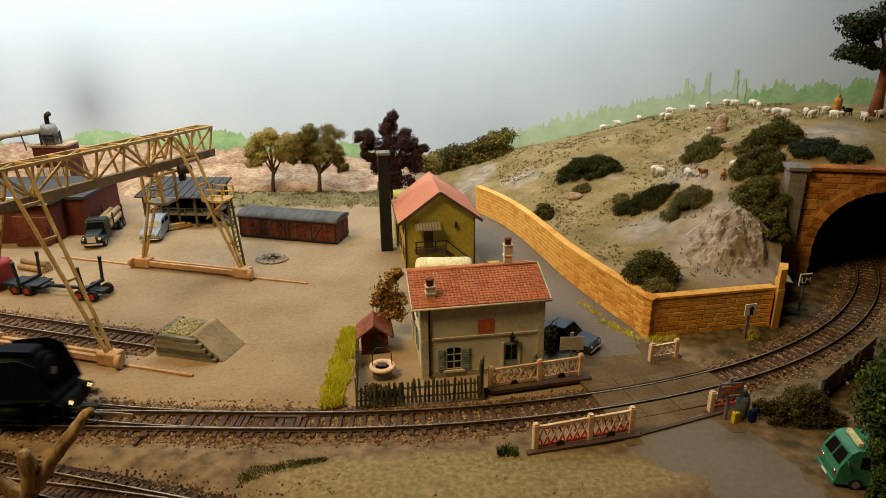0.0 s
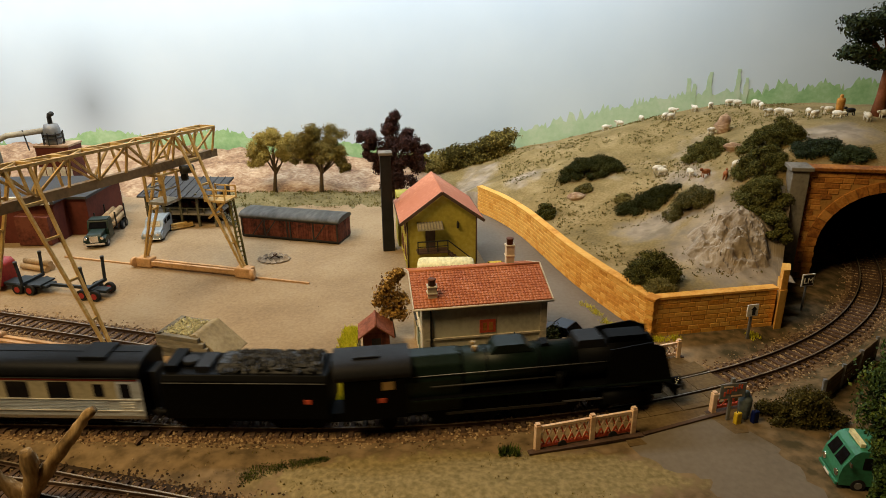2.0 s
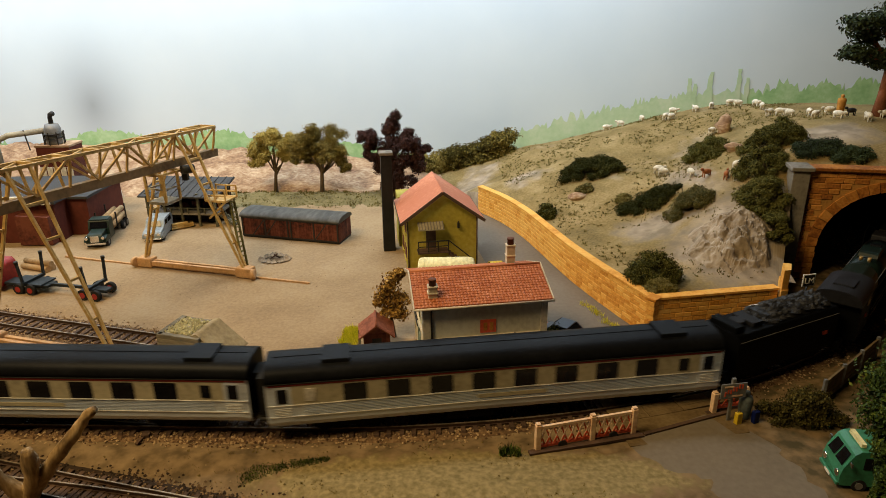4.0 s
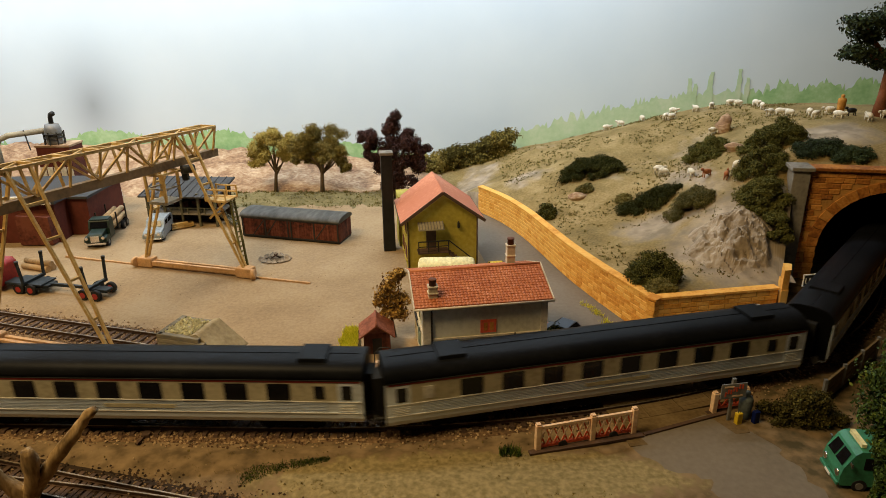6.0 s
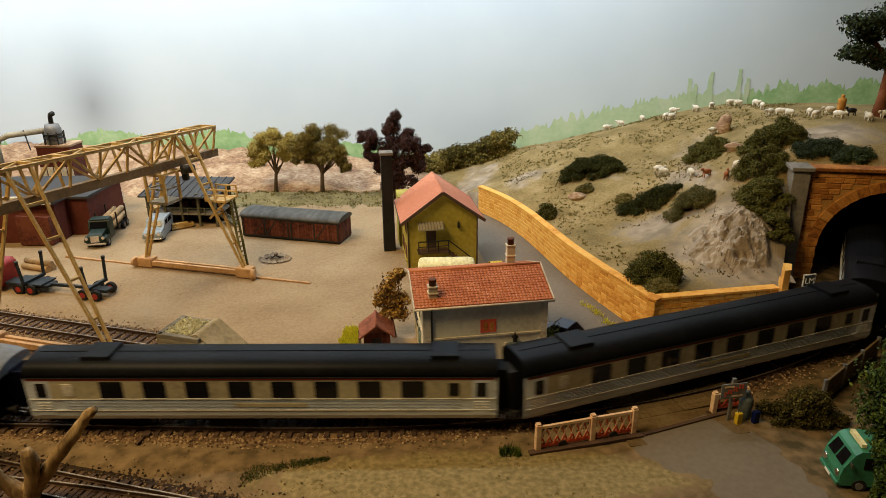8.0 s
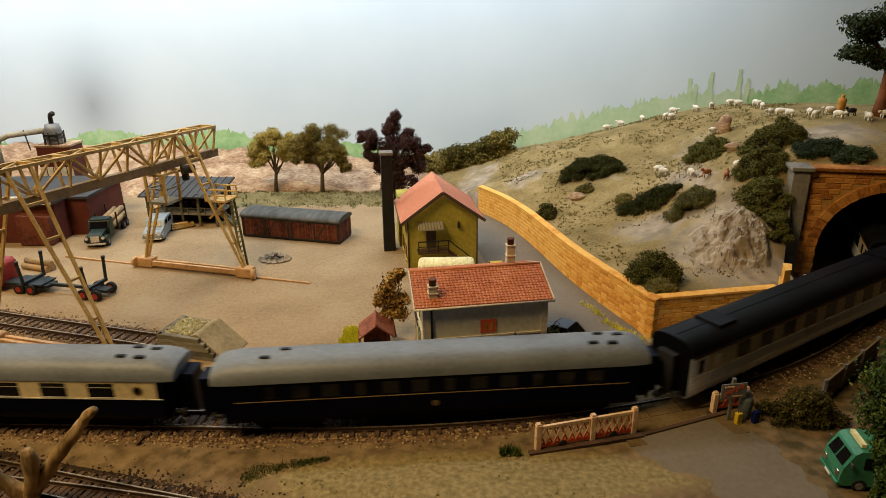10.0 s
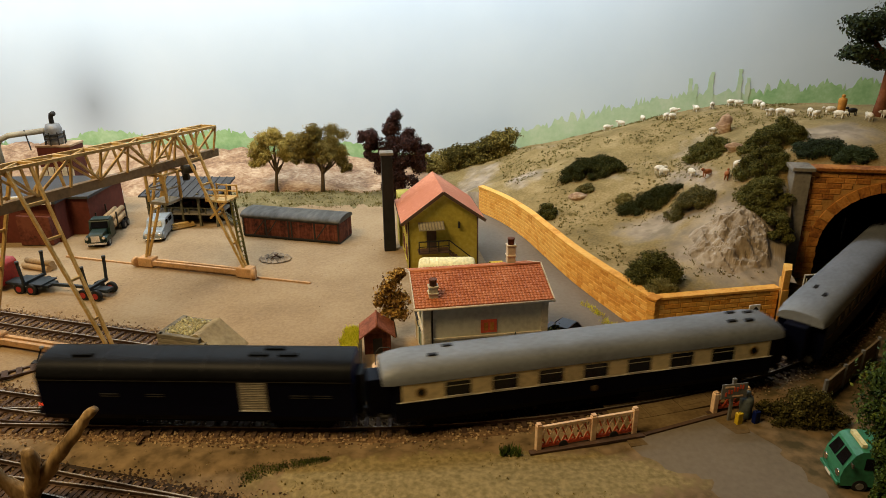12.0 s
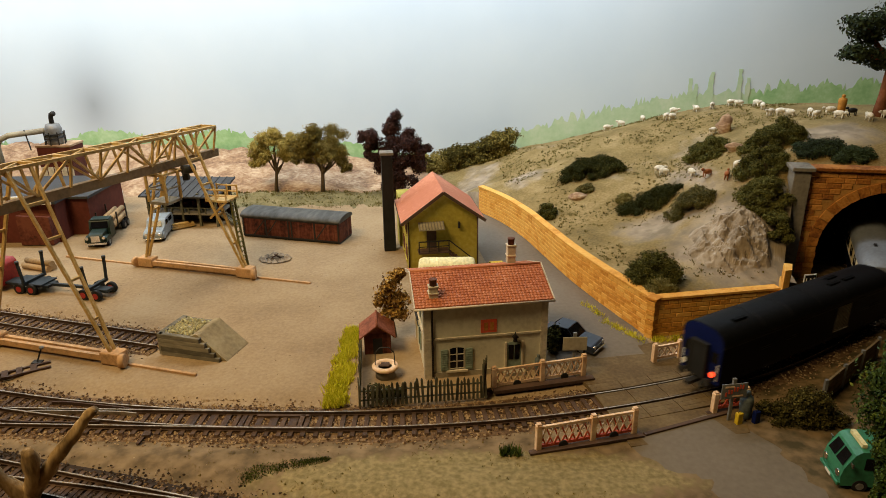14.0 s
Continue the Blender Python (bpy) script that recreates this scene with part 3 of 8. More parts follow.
def track(f, a, b, name, sleepers=(-1e9, 1e9), step=0.76, stones_in=(-45, 64), dz=0.0, bed_mat="ballast_bed", stone_mat="ballast"):
    ob = thing("track_" + name, "rusty steel rails on dark wooden sleepers in brown ballast", "railway track", kind="structure")
    for side in (-0.86, 0.86):
        for nm, w, z0, z1, mt in (("rail", 0.07, -0.24, -0.05, "rail_side"), ("rail_head", 0.085, -0.052, 0.0, "rail_head"), ("rail_foot", 0.24, -0.255, -0.222, "rail_side")):
            m = Mesh()
            n = max(2, int((b - a) / 0.8))
            pts = []
            for i in range(n + 1):
                x, y, h = f(a + (b - a) * i / n)
                nx, ny = -math.sin(h), math.cos(h)
                pts += [(x + nx * (side + o), y + ny * (side + o), z) for o, z in ((-w / 2, z0 + dz * 0.3), (w / 2, z0 + dz * 0.3), (w / 2, z1 + dz * 0.3), (-w / 2, z1 + dz * 0.3))]
            m.add(pts, [(4 * i + k, 4 * i + (k + 1) % 4, 4 * i + 4 + (k + 1) % 4, 4 * i + 4 + k) for i in range(n) for k in range(4)])
            part(nm, m, mt, ob)
    s = max(a, sleepers[0])
    while s < min(b, sleepers[1]):
        x, y, h = f(s)
        part("sleeper", SLEEPER, None, ob, at=P(x + rnd(-0.02, 0.02), y + rnd(-0.03, 0.03), dz + rnd(-0.008, 0.008), math.degrees(h) + rnd(-1, 1)))
        s += step
    bed = Mesh()
    n = max(2, int((b - a) / 1.2))
    pts = []
    prof = ((-2.5, -0.6), (-1.75, -0.36), (1.75, -0.36), (2.5, -0.6))
    for i in range(n + 1):
        x, y, h = f(a + (b - a) * i / n)
        pts += [(x - math.sin(h) * o, y + math.cos(h) * o, z + dz) for o, z in prof]
    bed.add(pts, [(4 * i + k + 1, 4 * i + k, 4 * i + 4 + k, 4 * i + 5 + k) for i in range(n) for k in range(3)], True)
    tagged(part("ballast_bed", bed, bed_mat, ob), kind="stuff")
    st = Mesh()
    lo, hi = max(a, stones_in[0]), min(b, stones_in[1])
    for _ in range(int((hi - lo) * 135)):
        x, y, h = f(rnd(lo, hi))
        o = random.gauss(0, 1.35)
        if abs(o) > 2.6 or min(abs(o - 0.86), abs(o + 0.86)) < 0.13:
            continue
        z = -0.33 - 0.12 * max(0, abs(o) - 1.7) if abs(o) < 2.3 else ground_z(x - math.sin(h) * o, y + math.cos(h) * o) + 0.01
        stones(st, [(x - math.sin(h) * o, y + math.cos(h) * o, z)], 0.06, 0.13)
    tagged(part("ballast_stones", st, stone_mat, ob), kind="stuff")
    return ob


track(way, -270, 112, "main", (-46, 66))
track(branch_way, 0.5, 60, "branch", (12, 60), dz=-0.03)
track(yard_way, 0, 55, "yard", (30, 55))
track(front_way, 0, 50, "front", (8, 46), bed_mat="ballast_oily", stone_mat="ballast_oily")
track(front_branch, 4, 45, "fork", (10, 45), dz=-0.04, bed_mat="ballast_oily", stone_mat="ballast_oily")


def turnout():
    """Check rails, crossing vee, tie bar and stretcher plates where the siding leaves the main line."""
    ob = thing("turnout", "rusty turnout with check rails and a dark tie bar", "railway points", kind="structure")

    def strip(f, a, b, o, w, z0, z1, name, mt, flare=0.0):
        m = Mesh()
        pts = []
        n = 8
        for i in range(n + 1):
            x, y, h = f(a + (b - a) * i / n)
            k = o + flare * max(0.0, abs(i / n * 2 - 1) - 0.7)
            pts += [(x - math.sin(h) * (k + e), y + math.cos(h) * (k + e), z) for e, z in ((-w / 2, z0), (w / 2, z0), (w / 2, z1), (-w / 2, z1))]
        m.add(pts, [(4 * i + j, 4 * i + (j + 1) % 4, 4 * i + 4 + (j + 1) % 4, 4 * i + 4 + j) for i in range(n) for j in range(4)] + [(3, 2, 1, 0), (4 * n, 4 * n + 1, 4 * n + 2, 4 * n + 3)])
        return part(name, m, mt, ob)

    strip(way, -26.0, -18.5, 0.62, 0.09, -0.24, 0.004, "check_rail", "rail_head", -0.6)
    strip(way, -27.0, -20.5, -0.62, 0.09, -0.24, 0.004, "check_rail", "rail_side", 0.6)
    strip(branch_way, 11.0, 17.0, -0.62, 0.09, -0.24, -0.004, "check_rail", "rail_side", 0.6)
    for i in range(8):
        s = -15.6 + i * 1.05
        x, y, h = way(s)
        part("slide_plate", Mesh().box(x, y, -0.25, 0.3, 1.5, 0.035, math.degrees(h)), "rail_side", ob)
    x, y, h = way(-7.6)
    part("tie_bar", Mesh().box(x, y, -0.26, 0.3, 1.5, 0.14, math.degrees(h)), "sleeper", ob)
    for o in (-0.62, 0.62):
        strip(way, -10.6, -7.2, o, 0.22, -0.26, -0.12, "cover_plate", "sleeper")
    x, y, h = way(-17.2)
    part("throw_rod", Mesh().box(x + 0.1, y - 1.6, -0.3, 0.16, 1.6, 0.1, math.degrees(h) - 6), "sleeper", ob)
    part("rod_box", Mesh().box(x + 0.2, y - 1.5, -0.36, 0.5, 0.4, 0.24, 4), "sleeper", ob)


turnout()


# ---- road with the level crossing ----
def slab(name, outline, z, thick, material, label, category, lift=None):
    m = Mesh().prism(outline, z - thick, z, "z")
    return tagged(part(name, m, material), label, category, kind="structure")


def ribbon(name, spine, z, material, label, category, n=60):
    """A lane along a spine of (x, y, width) knots, smoothly."""
    k = np.array(spine, float)
    u = np.linspace(0, len(k) - 1, n)
    c = []
    for t in u:
        i = min(int(t), len(k) - 2)
        w = t - i
        p0, p1, p2, p3 = k[max(i - 1, 0)], k[i], k[i + 1], k[min(i + 2, len(k) - 1)]
        c.append(0.5 * (2 * p1 + (p2 - p0) * w + (2 * p0 - 5 * p1 + 4 * p2 - p3) * w * w + (3 * p1 - p0 - 3 * p2 + p3) * w ** 3))
    c = np.array(c)
    d = np.gradient(c[:, :2], axis=0)
    d /= np.linalg.norm(d, axis=1)[:, None]
    m = Mesh()
    pts = []
    for (x, y, w), (dx, dy) in zip(c, d):
        for o in np.linspace(-0.5, 0.5, 7):
            ww = w * (1 + 0.05 * wave(x, y, 0.5, 2))
            pts.append((x - dy * o * ww, y + dx * o * ww, z - (0.06 if abs(o) > 0.45 else 0)))
    m.add(pts, [(7 * i + j + 1, 7 * i + j, 7 * i + 7 + j, 7 * i + 8 + j) for i in range(n - 1) for j in range(6)], True)
    return tagged(part(name, m, material), label, category, kind="structure")


ribbon("road_far", [(-3, 93, 7), (2, 86, 7), (5.0, 76, 6.5), (7.6, 64, 7), (9.4, 54, 7.5), (11.6, 46.0, 8.0), (12.2, 42.6, 7.8)], -0.03, "asphalt", "grey worn lane with sandy edges", "road")
ribbon("road_near", [(14.2, 34.2, 7.2), (15.4, 31.5, 8.0), (16.0, 28.5, 9.2), (15, 24, 11), (13, 16, 13)], -0.05, "asphalt", "grey worn lane with sandy edges", "road")


# ---- hillside, retaining wall and tunnel ----
SPOTS = [(5.2, 80, 2.4), (9.3, 70.5, 2.7), (11.9, 59, 2.8), (16.5, 46.6, 2.9), (22.1, 47.6, 2.8), (27, 48.5, 2.7), (17.6, 60, 3.3), (24.9, 50.8, 2.9),
         (26.3, 55, 6.3), (21.7, 60, 4.4), (15.9, 76, 5.6), (12, 97, 4.4), (23.7, 95, 7.1), (33, 92, 10.1), (39, 90, 11.3), (44.2, 76, 12.3), (44.4, 68, 12.6),
         (24.3, 75, 6.9), (32.8, 76, 9.8), (31.8, 58.5, 9.6), (38.7, 61, 11.4), (0, 97, 1.0), (2, 88, 0.4), (31, 53.5, 3.0), (72, 78, 11.5), (60, 60, 11.8), (110, 85, 11), (62, 100, 8.6), (50, 100, 8.8), (42, 100, 8.6), (35, 100, 8.0), (25, 100, 6.0), (13, 100, 3.6)]
spot = np.array(SPOTS, float)


def solve_plate():
    """A thin plate through the spot heights."""
    d = np.linalg.norm(spot[:, None, :2] - spot[None, :, :2], axis=2)
    k = np.where(d > 0, d * d * np.log(np.maximum(d, 1e-9)), 0) + np.eye(len(spot)) * 6.0
    q = np.c_[np.ones(len(spot)), spot[:, :2]]
    a = np.block([[k, q], [q.T, np.zeros((3, 3))]])
    return np.linalg.solve(a, np.r_[spot[:, 2], 0, 0, 0])


plate = solve_plate()


def hill_z(x, y):
    d = np.linalg.norm(spot[:, :2] - (x, y), axis=1)
    z = (plate[:-3] * np.where(d > 0, d * d * np.log(np.maximum(d, 1e-9)), 0)).sum() + plate[-3] + plate[-2] * x + plate[-1] * y
    crag = math.exp(-((x - 25.5) / 3.6) ** 2 - ((y - 53.2) / 2.6) ** 2)
    z += crag * (1.0 * abs(wave(x, y, 0.45, 5)) + 0.5 * abs(wave(x, y, 1.1, 2))) * 1.3
    return z + 0.3 * wave(x, y, 0.16, 1.3) + 0.12 * wave(x, y, 0.5, 9.1) + 0.05 * wave(x, y, 1.5, 4.4)


FRONT = np.array([(-4, 95.5), (1.5, 87), (5.2, 79.0), (9.6, 69.5), (12.2, 58.5), (16.6, 46.3), (27.2, 48.2), (29.0, 51.5), (32.2, 58.0), (49.5, 54.6), (146, 54.6)])


def hillside():
    cuts = np.r_[0, np.cumsum(np.linalg.norm(np.diff(FRONT, axis=0), axis=1))]
    us = np.r_[np.arange(0, cuts[9], 0.55), np.arange(cuts[9], cuts[-1], 5)]
    vs = np.linspace(0, 1, 80) ** 1.15
    g = Mesh()
    pts = []
    for u in us:
        fx, fy = np.interp(u, cuts, FRONT[:, 0]), np.interp(u, cuts, FRONT[:, 1])
        bx = np.interp(u, [0, cuts[2], cuts[5], cuts[6], cuts[8], cuts[9], cuts[-1]], [-4, 4, 22, 36, 46, 60, 146])
        pts.append((fx, fy, -0.6 if u < cuts[4] else max(hill_z(fx, fy), -0.1)))
        for v in vs:
            x, y = fx + (bx - fx) * v, fy + (100.9 - fy) * v
            pts.append((x, y, max(hill_z(x, y), -0.1)))
    w = len(vs) + 1
    g.add(pts, [(i * w + j, (i + 1) * w + j, (i + 1) * w + j + 1, i * w + j + 1) for i in range(len(us) - 1) for j in range(w - 1)], True)
    ob = part("hillside", g, "hill")
    # bare chalky patches show where the ground is steep or worn
    m = M["hill"]
    nt = m.node_tree
    n, ln = nt.nodes, nt.links
    b = n["Principled BSDF"]
    old = b.inputs["Base Color"].links[0].from_socket
    co = n.new("ShaderNodeTexCoord")
    nz = n.new("ShaderNodeTexNoise")
    nz.inputs["Scale"].default_value, nz.inputs["Detail"].default_value = 9, 7
    ln.new(co.outputs["Object"], nz.inputs["Vector"])
    geo = n.new("ShaderNodeNewGeometry")
    sep = n.new("ShaderNodeSeparateXYZ")
    ln.new(geo.outputs["True Normal"], sep.inputs[0])
    ad = n.new("ShaderNodeMath")
    ad.operation = "MULTIPLY_ADD"
    ad.inputs[1].default_value = -0.45
    ln.new(sep.outputs["Z"], ad.inputs[0])
    ln.new(nz.outputs["Fac"], ad.inputs[2])
    rp = n.new("ShaderNodeMapRange")
    rp.inputs["From Min"].default_value, rp.inputs["From Max"].default_value = 0.125, 0.225
    ln.new(ad.outputs[0], rp.inputs["Value"])
    tone = n.new("ShaderNodeValToRGB")
    tone.color_ramp.elements[0].position, tone.color_ramp.elements[0].color = 0.35, (0.19, 0.15, 0.105, 1)
    tone.color_ramp.elements[1].position, tone.color_ramp.elements[1].color = 0.65, (0.4, 0.32, 0.235, 1)
    fz = n.new("ShaderNodeTexNoise")
    fz.inputs["Scale"].default_value, fz.inputs["Detail"].default_value = 60, 8
    ln.new(co.outputs["Object"], fz.inputs["Vector"])
    ln.new(fz.outputs["Fac"], tone.inputs["Fac"])
    mx = n.new("ShaderNodeMix")
    mx.data_type = "RGBA"
    ln.new(rp.outputs["Result"], mx.inputs["Factor"])
    ln.new(old, mx.inputs["A"])
    ln.new(tone.outputs["Color"], mx.inputs["B"])
    out = mx.outputs["Result"]
    for cx, cy, rx, ry in ((0.255, 0.53, 0.062, 0.06), (0.385, 0.645, 0.05, 0.035), (0.205, 0.6, 0.04, 0.03)):
        mp = n.new("ShaderNodeMapping")
        mp.inputs["Location"].default_value = (-cx / rx, -cy / ry, 0)
        mp.inputs["Scale"].default_value = (1 / rx, 1 / ry, 0)
        ln.new(co.outputs["Object"], mp.inputs["Vector"])
        le = n.new("ShaderNodeVectorMath")
        le.operation = "LENGTH"
        ln.new(mp.outputs["Vector"], le.inputs[0])
        wob = n.new("ShaderNodeMath")
        wob.operation = "MULTIPLY_ADD"
        wob.inputs[1].default_value = 1.5
        ln.new(fz.outputs["Fac"], wob.inputs[0])
        ln.new(le.outputs["Value"], wob.inputs[2])
        mr = n.new("ShaderNodeMapRange")
        mr.inputs["From Min"].default_value, mr.inputs["From Max"].default_value = 1.3, 1.85
        mr.inputs["To Min"].default_value, mr.inputs["To Max"].default_value = 0.9, 0.0
        ln.new(wob.outputs[0], mr.inputs["Value"])
        nx = n.new("ShaderNodeMix")
        nx.data_type = "RGBA"
        ln.new(mr.outputs["Result"], nx.inputs["Factor"])
        ln.new(out, nx.inputs["A"])
        ln.new(tone.outputs["Color"], nx.inputs["B"])
        out = nx.outputs["Result"]
    ln.new(out, b.inputs["Base Color"])
    return tagged(ob, "dry grassy hillside with bare chalk patches", "hill", kind="structure")


hillside()

# the low rocky bank behind the yard
def bank_z(x, y):
    k = (y - 88.5) / 8.5
    top = np.interp(x, [-80, -65, -48, -30, -15, -6, 2], [6.2, 5.7, 4.9, 4.0, 2.6, 1.6, 0.6])
    k = min(1, max(0, k))
    rough = 0.9 * wave(x, y, 0.2, 4) + 0.6 * wave(x, y, 0.6, 6) + 0.3 * wave(x, y * 2, 1.4, 2)
    return -0.2 + top * k ** 0.8 + rough * min(1, k * 3) * 0.8


sheet("rock_bank", list(np.arange(-110, 2, 0.6)), list(np.arange(87.9, 100.9, 0.5)), bank_z, "bank", "pinkish sandy rock bank below the sky board", "rock bank")


def kerb_z(x, y):
    k = math.exp(-((y - (86.4 - 0.012 * (x + 10))) / 2.6) ** 2)
    return -0.2 + 0.75 * k * (1 + 0.5 * wave(x, y, 0.3, 8)) + 0.15 * wave(x, y, 0.9, 3)


sheet("grass_bank", list(np.arange(-34, -6, 0.5)), list(np.arange(80.5, 88.5, 0.4)), kerb_z, "verge", "low scrubby grass bank at the back of the yard", "grass bank")

COURSE = 0.4


def stone_mesh(name, material, l, d, h):
    b = 0.05
    return Mesh().add([(-l / 2, 0, 0), (l / 2, 0, 0), (l / 2, 0, h), (-l / 2, 0, h), (-l / 2 + b, -d, b), (l / 2 - b, -d, b * 0.8), (l / 2 - b, -d, h - b), (-l / 2 + b, -d, h - b * 0.8)],
                      [(0, 1, 5, 4), (1, 2, 6, 5), (2, 3, 7, 6), (3, 0, 4, 7), (4, 5, 6, 7)]).data(name, material)


STONES = [stone_mesh("stone", M["stone"], l, d, COURSE - 0.03) for l, d in ((0.85, 0.055), (1.1, 0.045), (1.35, 0.065), (1.0, 0.04))]
LEN = (0.85, 1.1, 1.35, 1.0)


def walled(ob, p, q, z0, courses, meshes=STONES, seed=0, joined=None, skip=None, lens=LEN, course=COURSE):
    """Courses of stones on the side of a wall that lies right of the way from q to p."""
    p, q = Vector(p), Vector(q)
    length = (q - p).length
    a = math.atan2(q.y - p.y, q.x - p.x)
    rng = random.Random(seed)
    for c in range(courses):
        s, first = 0.0, True
        while s < length - 0.1:
            k = rng.randrange(len(meshes))
            l = lens[k] * (rng.uniform(0.4, 1.0) if first else 1.0)
            first = False
            if s + l > length - 0.3:
                l = length - s
            mid = s + l / 2
            x, y = p.x + math.cos(a) * mid, p.y + math.sin(a) * mid
            z = z0 + c * course + rng.uniform(-0.01, 0.01)
            if not (skip and skip(mid, c * course + course / 2, l / 2)):
                t = P(x, y, z, math.degrees(a)) @ Matrix.Diagonal((l / (lens[k] + 0.03), 1, 1, 1))
                if joined is None:
                    part("stone", meshes[k], None, ob, at=t)
                else:
                    me = meshes[k]
                    joined.add([(t @ v.co) / C for v in me.vertices], [tuple(f.vertices) for f in me.polygons])
            s += l


def retaining_wall():
    ob = thing("wall_retaining", "orange sandstone retaining wall in regular courses", "stone wall", kind="structure")
    line = [(4.6, 79.2), (7.2, 74.6), (9.2, 69.0), (10.5, 63.5), (11.8, 58.0), (13.7, 52.0), (16.1, 45.7)]
    k = np.array(line)
    t = np.linspace(0, len(k) - 1, 19)
    pts = np.c_[np.interp(t, range(len(k)), k[:, 0]), np.interp(t, range(len(k)), k[:, 1])]
    pts[1:-1] = (pts[:-2] + 2 * pts[1:-1] + pts[2:]) / 4
    core, cope, far = Mesh(), Mesh(), Mesh()
    for i in range(len(pts) - 1):
        p, q = pts[i], pts[i + 1]
        d = (q - p) / np.linalg.norm(q - p)
        nrm = np.array((-d[1], d[0]))
        o = [(*(p), -0.4), (*(q), -0.4), (*(q + nrm * 0.6), -0.4), (*(p + nrm * 0.6), -0.4)]
        core.add(o + [(a, b, 3.1) for a, b, _ in o], [(0, 1, 5, 4), (2, 3, 7, 6), (4, 5, 6, 7), (1, 2, 6, 5), (3, 0, 4, 7)])
        e = [p - nrm * 0.14, q - nrm * 0.14, q + nrm * 0.66, p + nrm * 0.66]
        cope.add([(*v, z) for z in (3.1, 3.28) for v in e], [(0, 1, 5, 4), (2, 3, 7, 6), (4, 5, 6, 7), (0, 3, 2, 1), (1, 2, 6, 5), (3, 0, 4, 7)])
        walled(ob, (*p, 0), (*q, 0), -0.15, 8, seed=i, joined=far if i < 12 else None)
    p, q = np.array((16.1, 45.7)), np.array((26.6, 47.4))
    d = (q - p) / np.linalg.norm(q - p)
    nrm = np.array((-d[1], d[0]))
    o = [p, q, q + nrm * 0.6, p + nrm * 0.6]
    core.add([(*v, z) for z in (-0.4, 3.1) for v in o], [(0, 1, 5, 4), (2, 3, 7, 6), (4, 5, 6, 7), (1, 2, 6, 5), (3, 0, 4, 7)])
    e = [p - nrm * 0.14, q - nrm * 0.14, q + nrm * 0.66, p + nrm * 0.66]
    cope.add([(*v, z) for z in (3.1, 3.28) for v in e], [(0, 1, 5, 4), (2, 3, 7, 6), (4, 5, 6, 7), (0, 3, 2, 1), (1, 2, 6, 5), (3, 0, 4, 7)])
    walled(ob, (*p, 0), (*q, 0), -0.15, 8, seed=77)
    part("core", core, "mortar", ob)
    part("coping", cope, "stone", ob, "smooth orange coping stones")
    tagged(part("far_stones", far, "stone", ob), kind="stuff")
    for c in range(8):
        part("corner_stone", Mesh().box(16.22, 45.85, -0.15 + c * COURSE, 0.8 if c % 2 else 0.66, 0.72, COURSE - 0.03, 40), "stone", ob, bevel=0.04)
    part("corner_cap", Mesh().box(16.25, 45.9, 3.1, 0.95, 0.95, 0.2, 40), "stone", ob, bevel=0.04)
    # the stepped end pier
    pier = Mesh().prism([(26.5, 46.8), (27.2, 47.0), (28.4, 49.5), (27.8, 49.8)], -0.4, 3.2, "z").prism([(26.55, 46.9), (27.15, 47.05), (27.8, 48.3), (27.2, 48.5)], 3.2, 4.9, "z")
    part("pier", pier, "stone", ob, bevel=0.06)


retaining_wall()


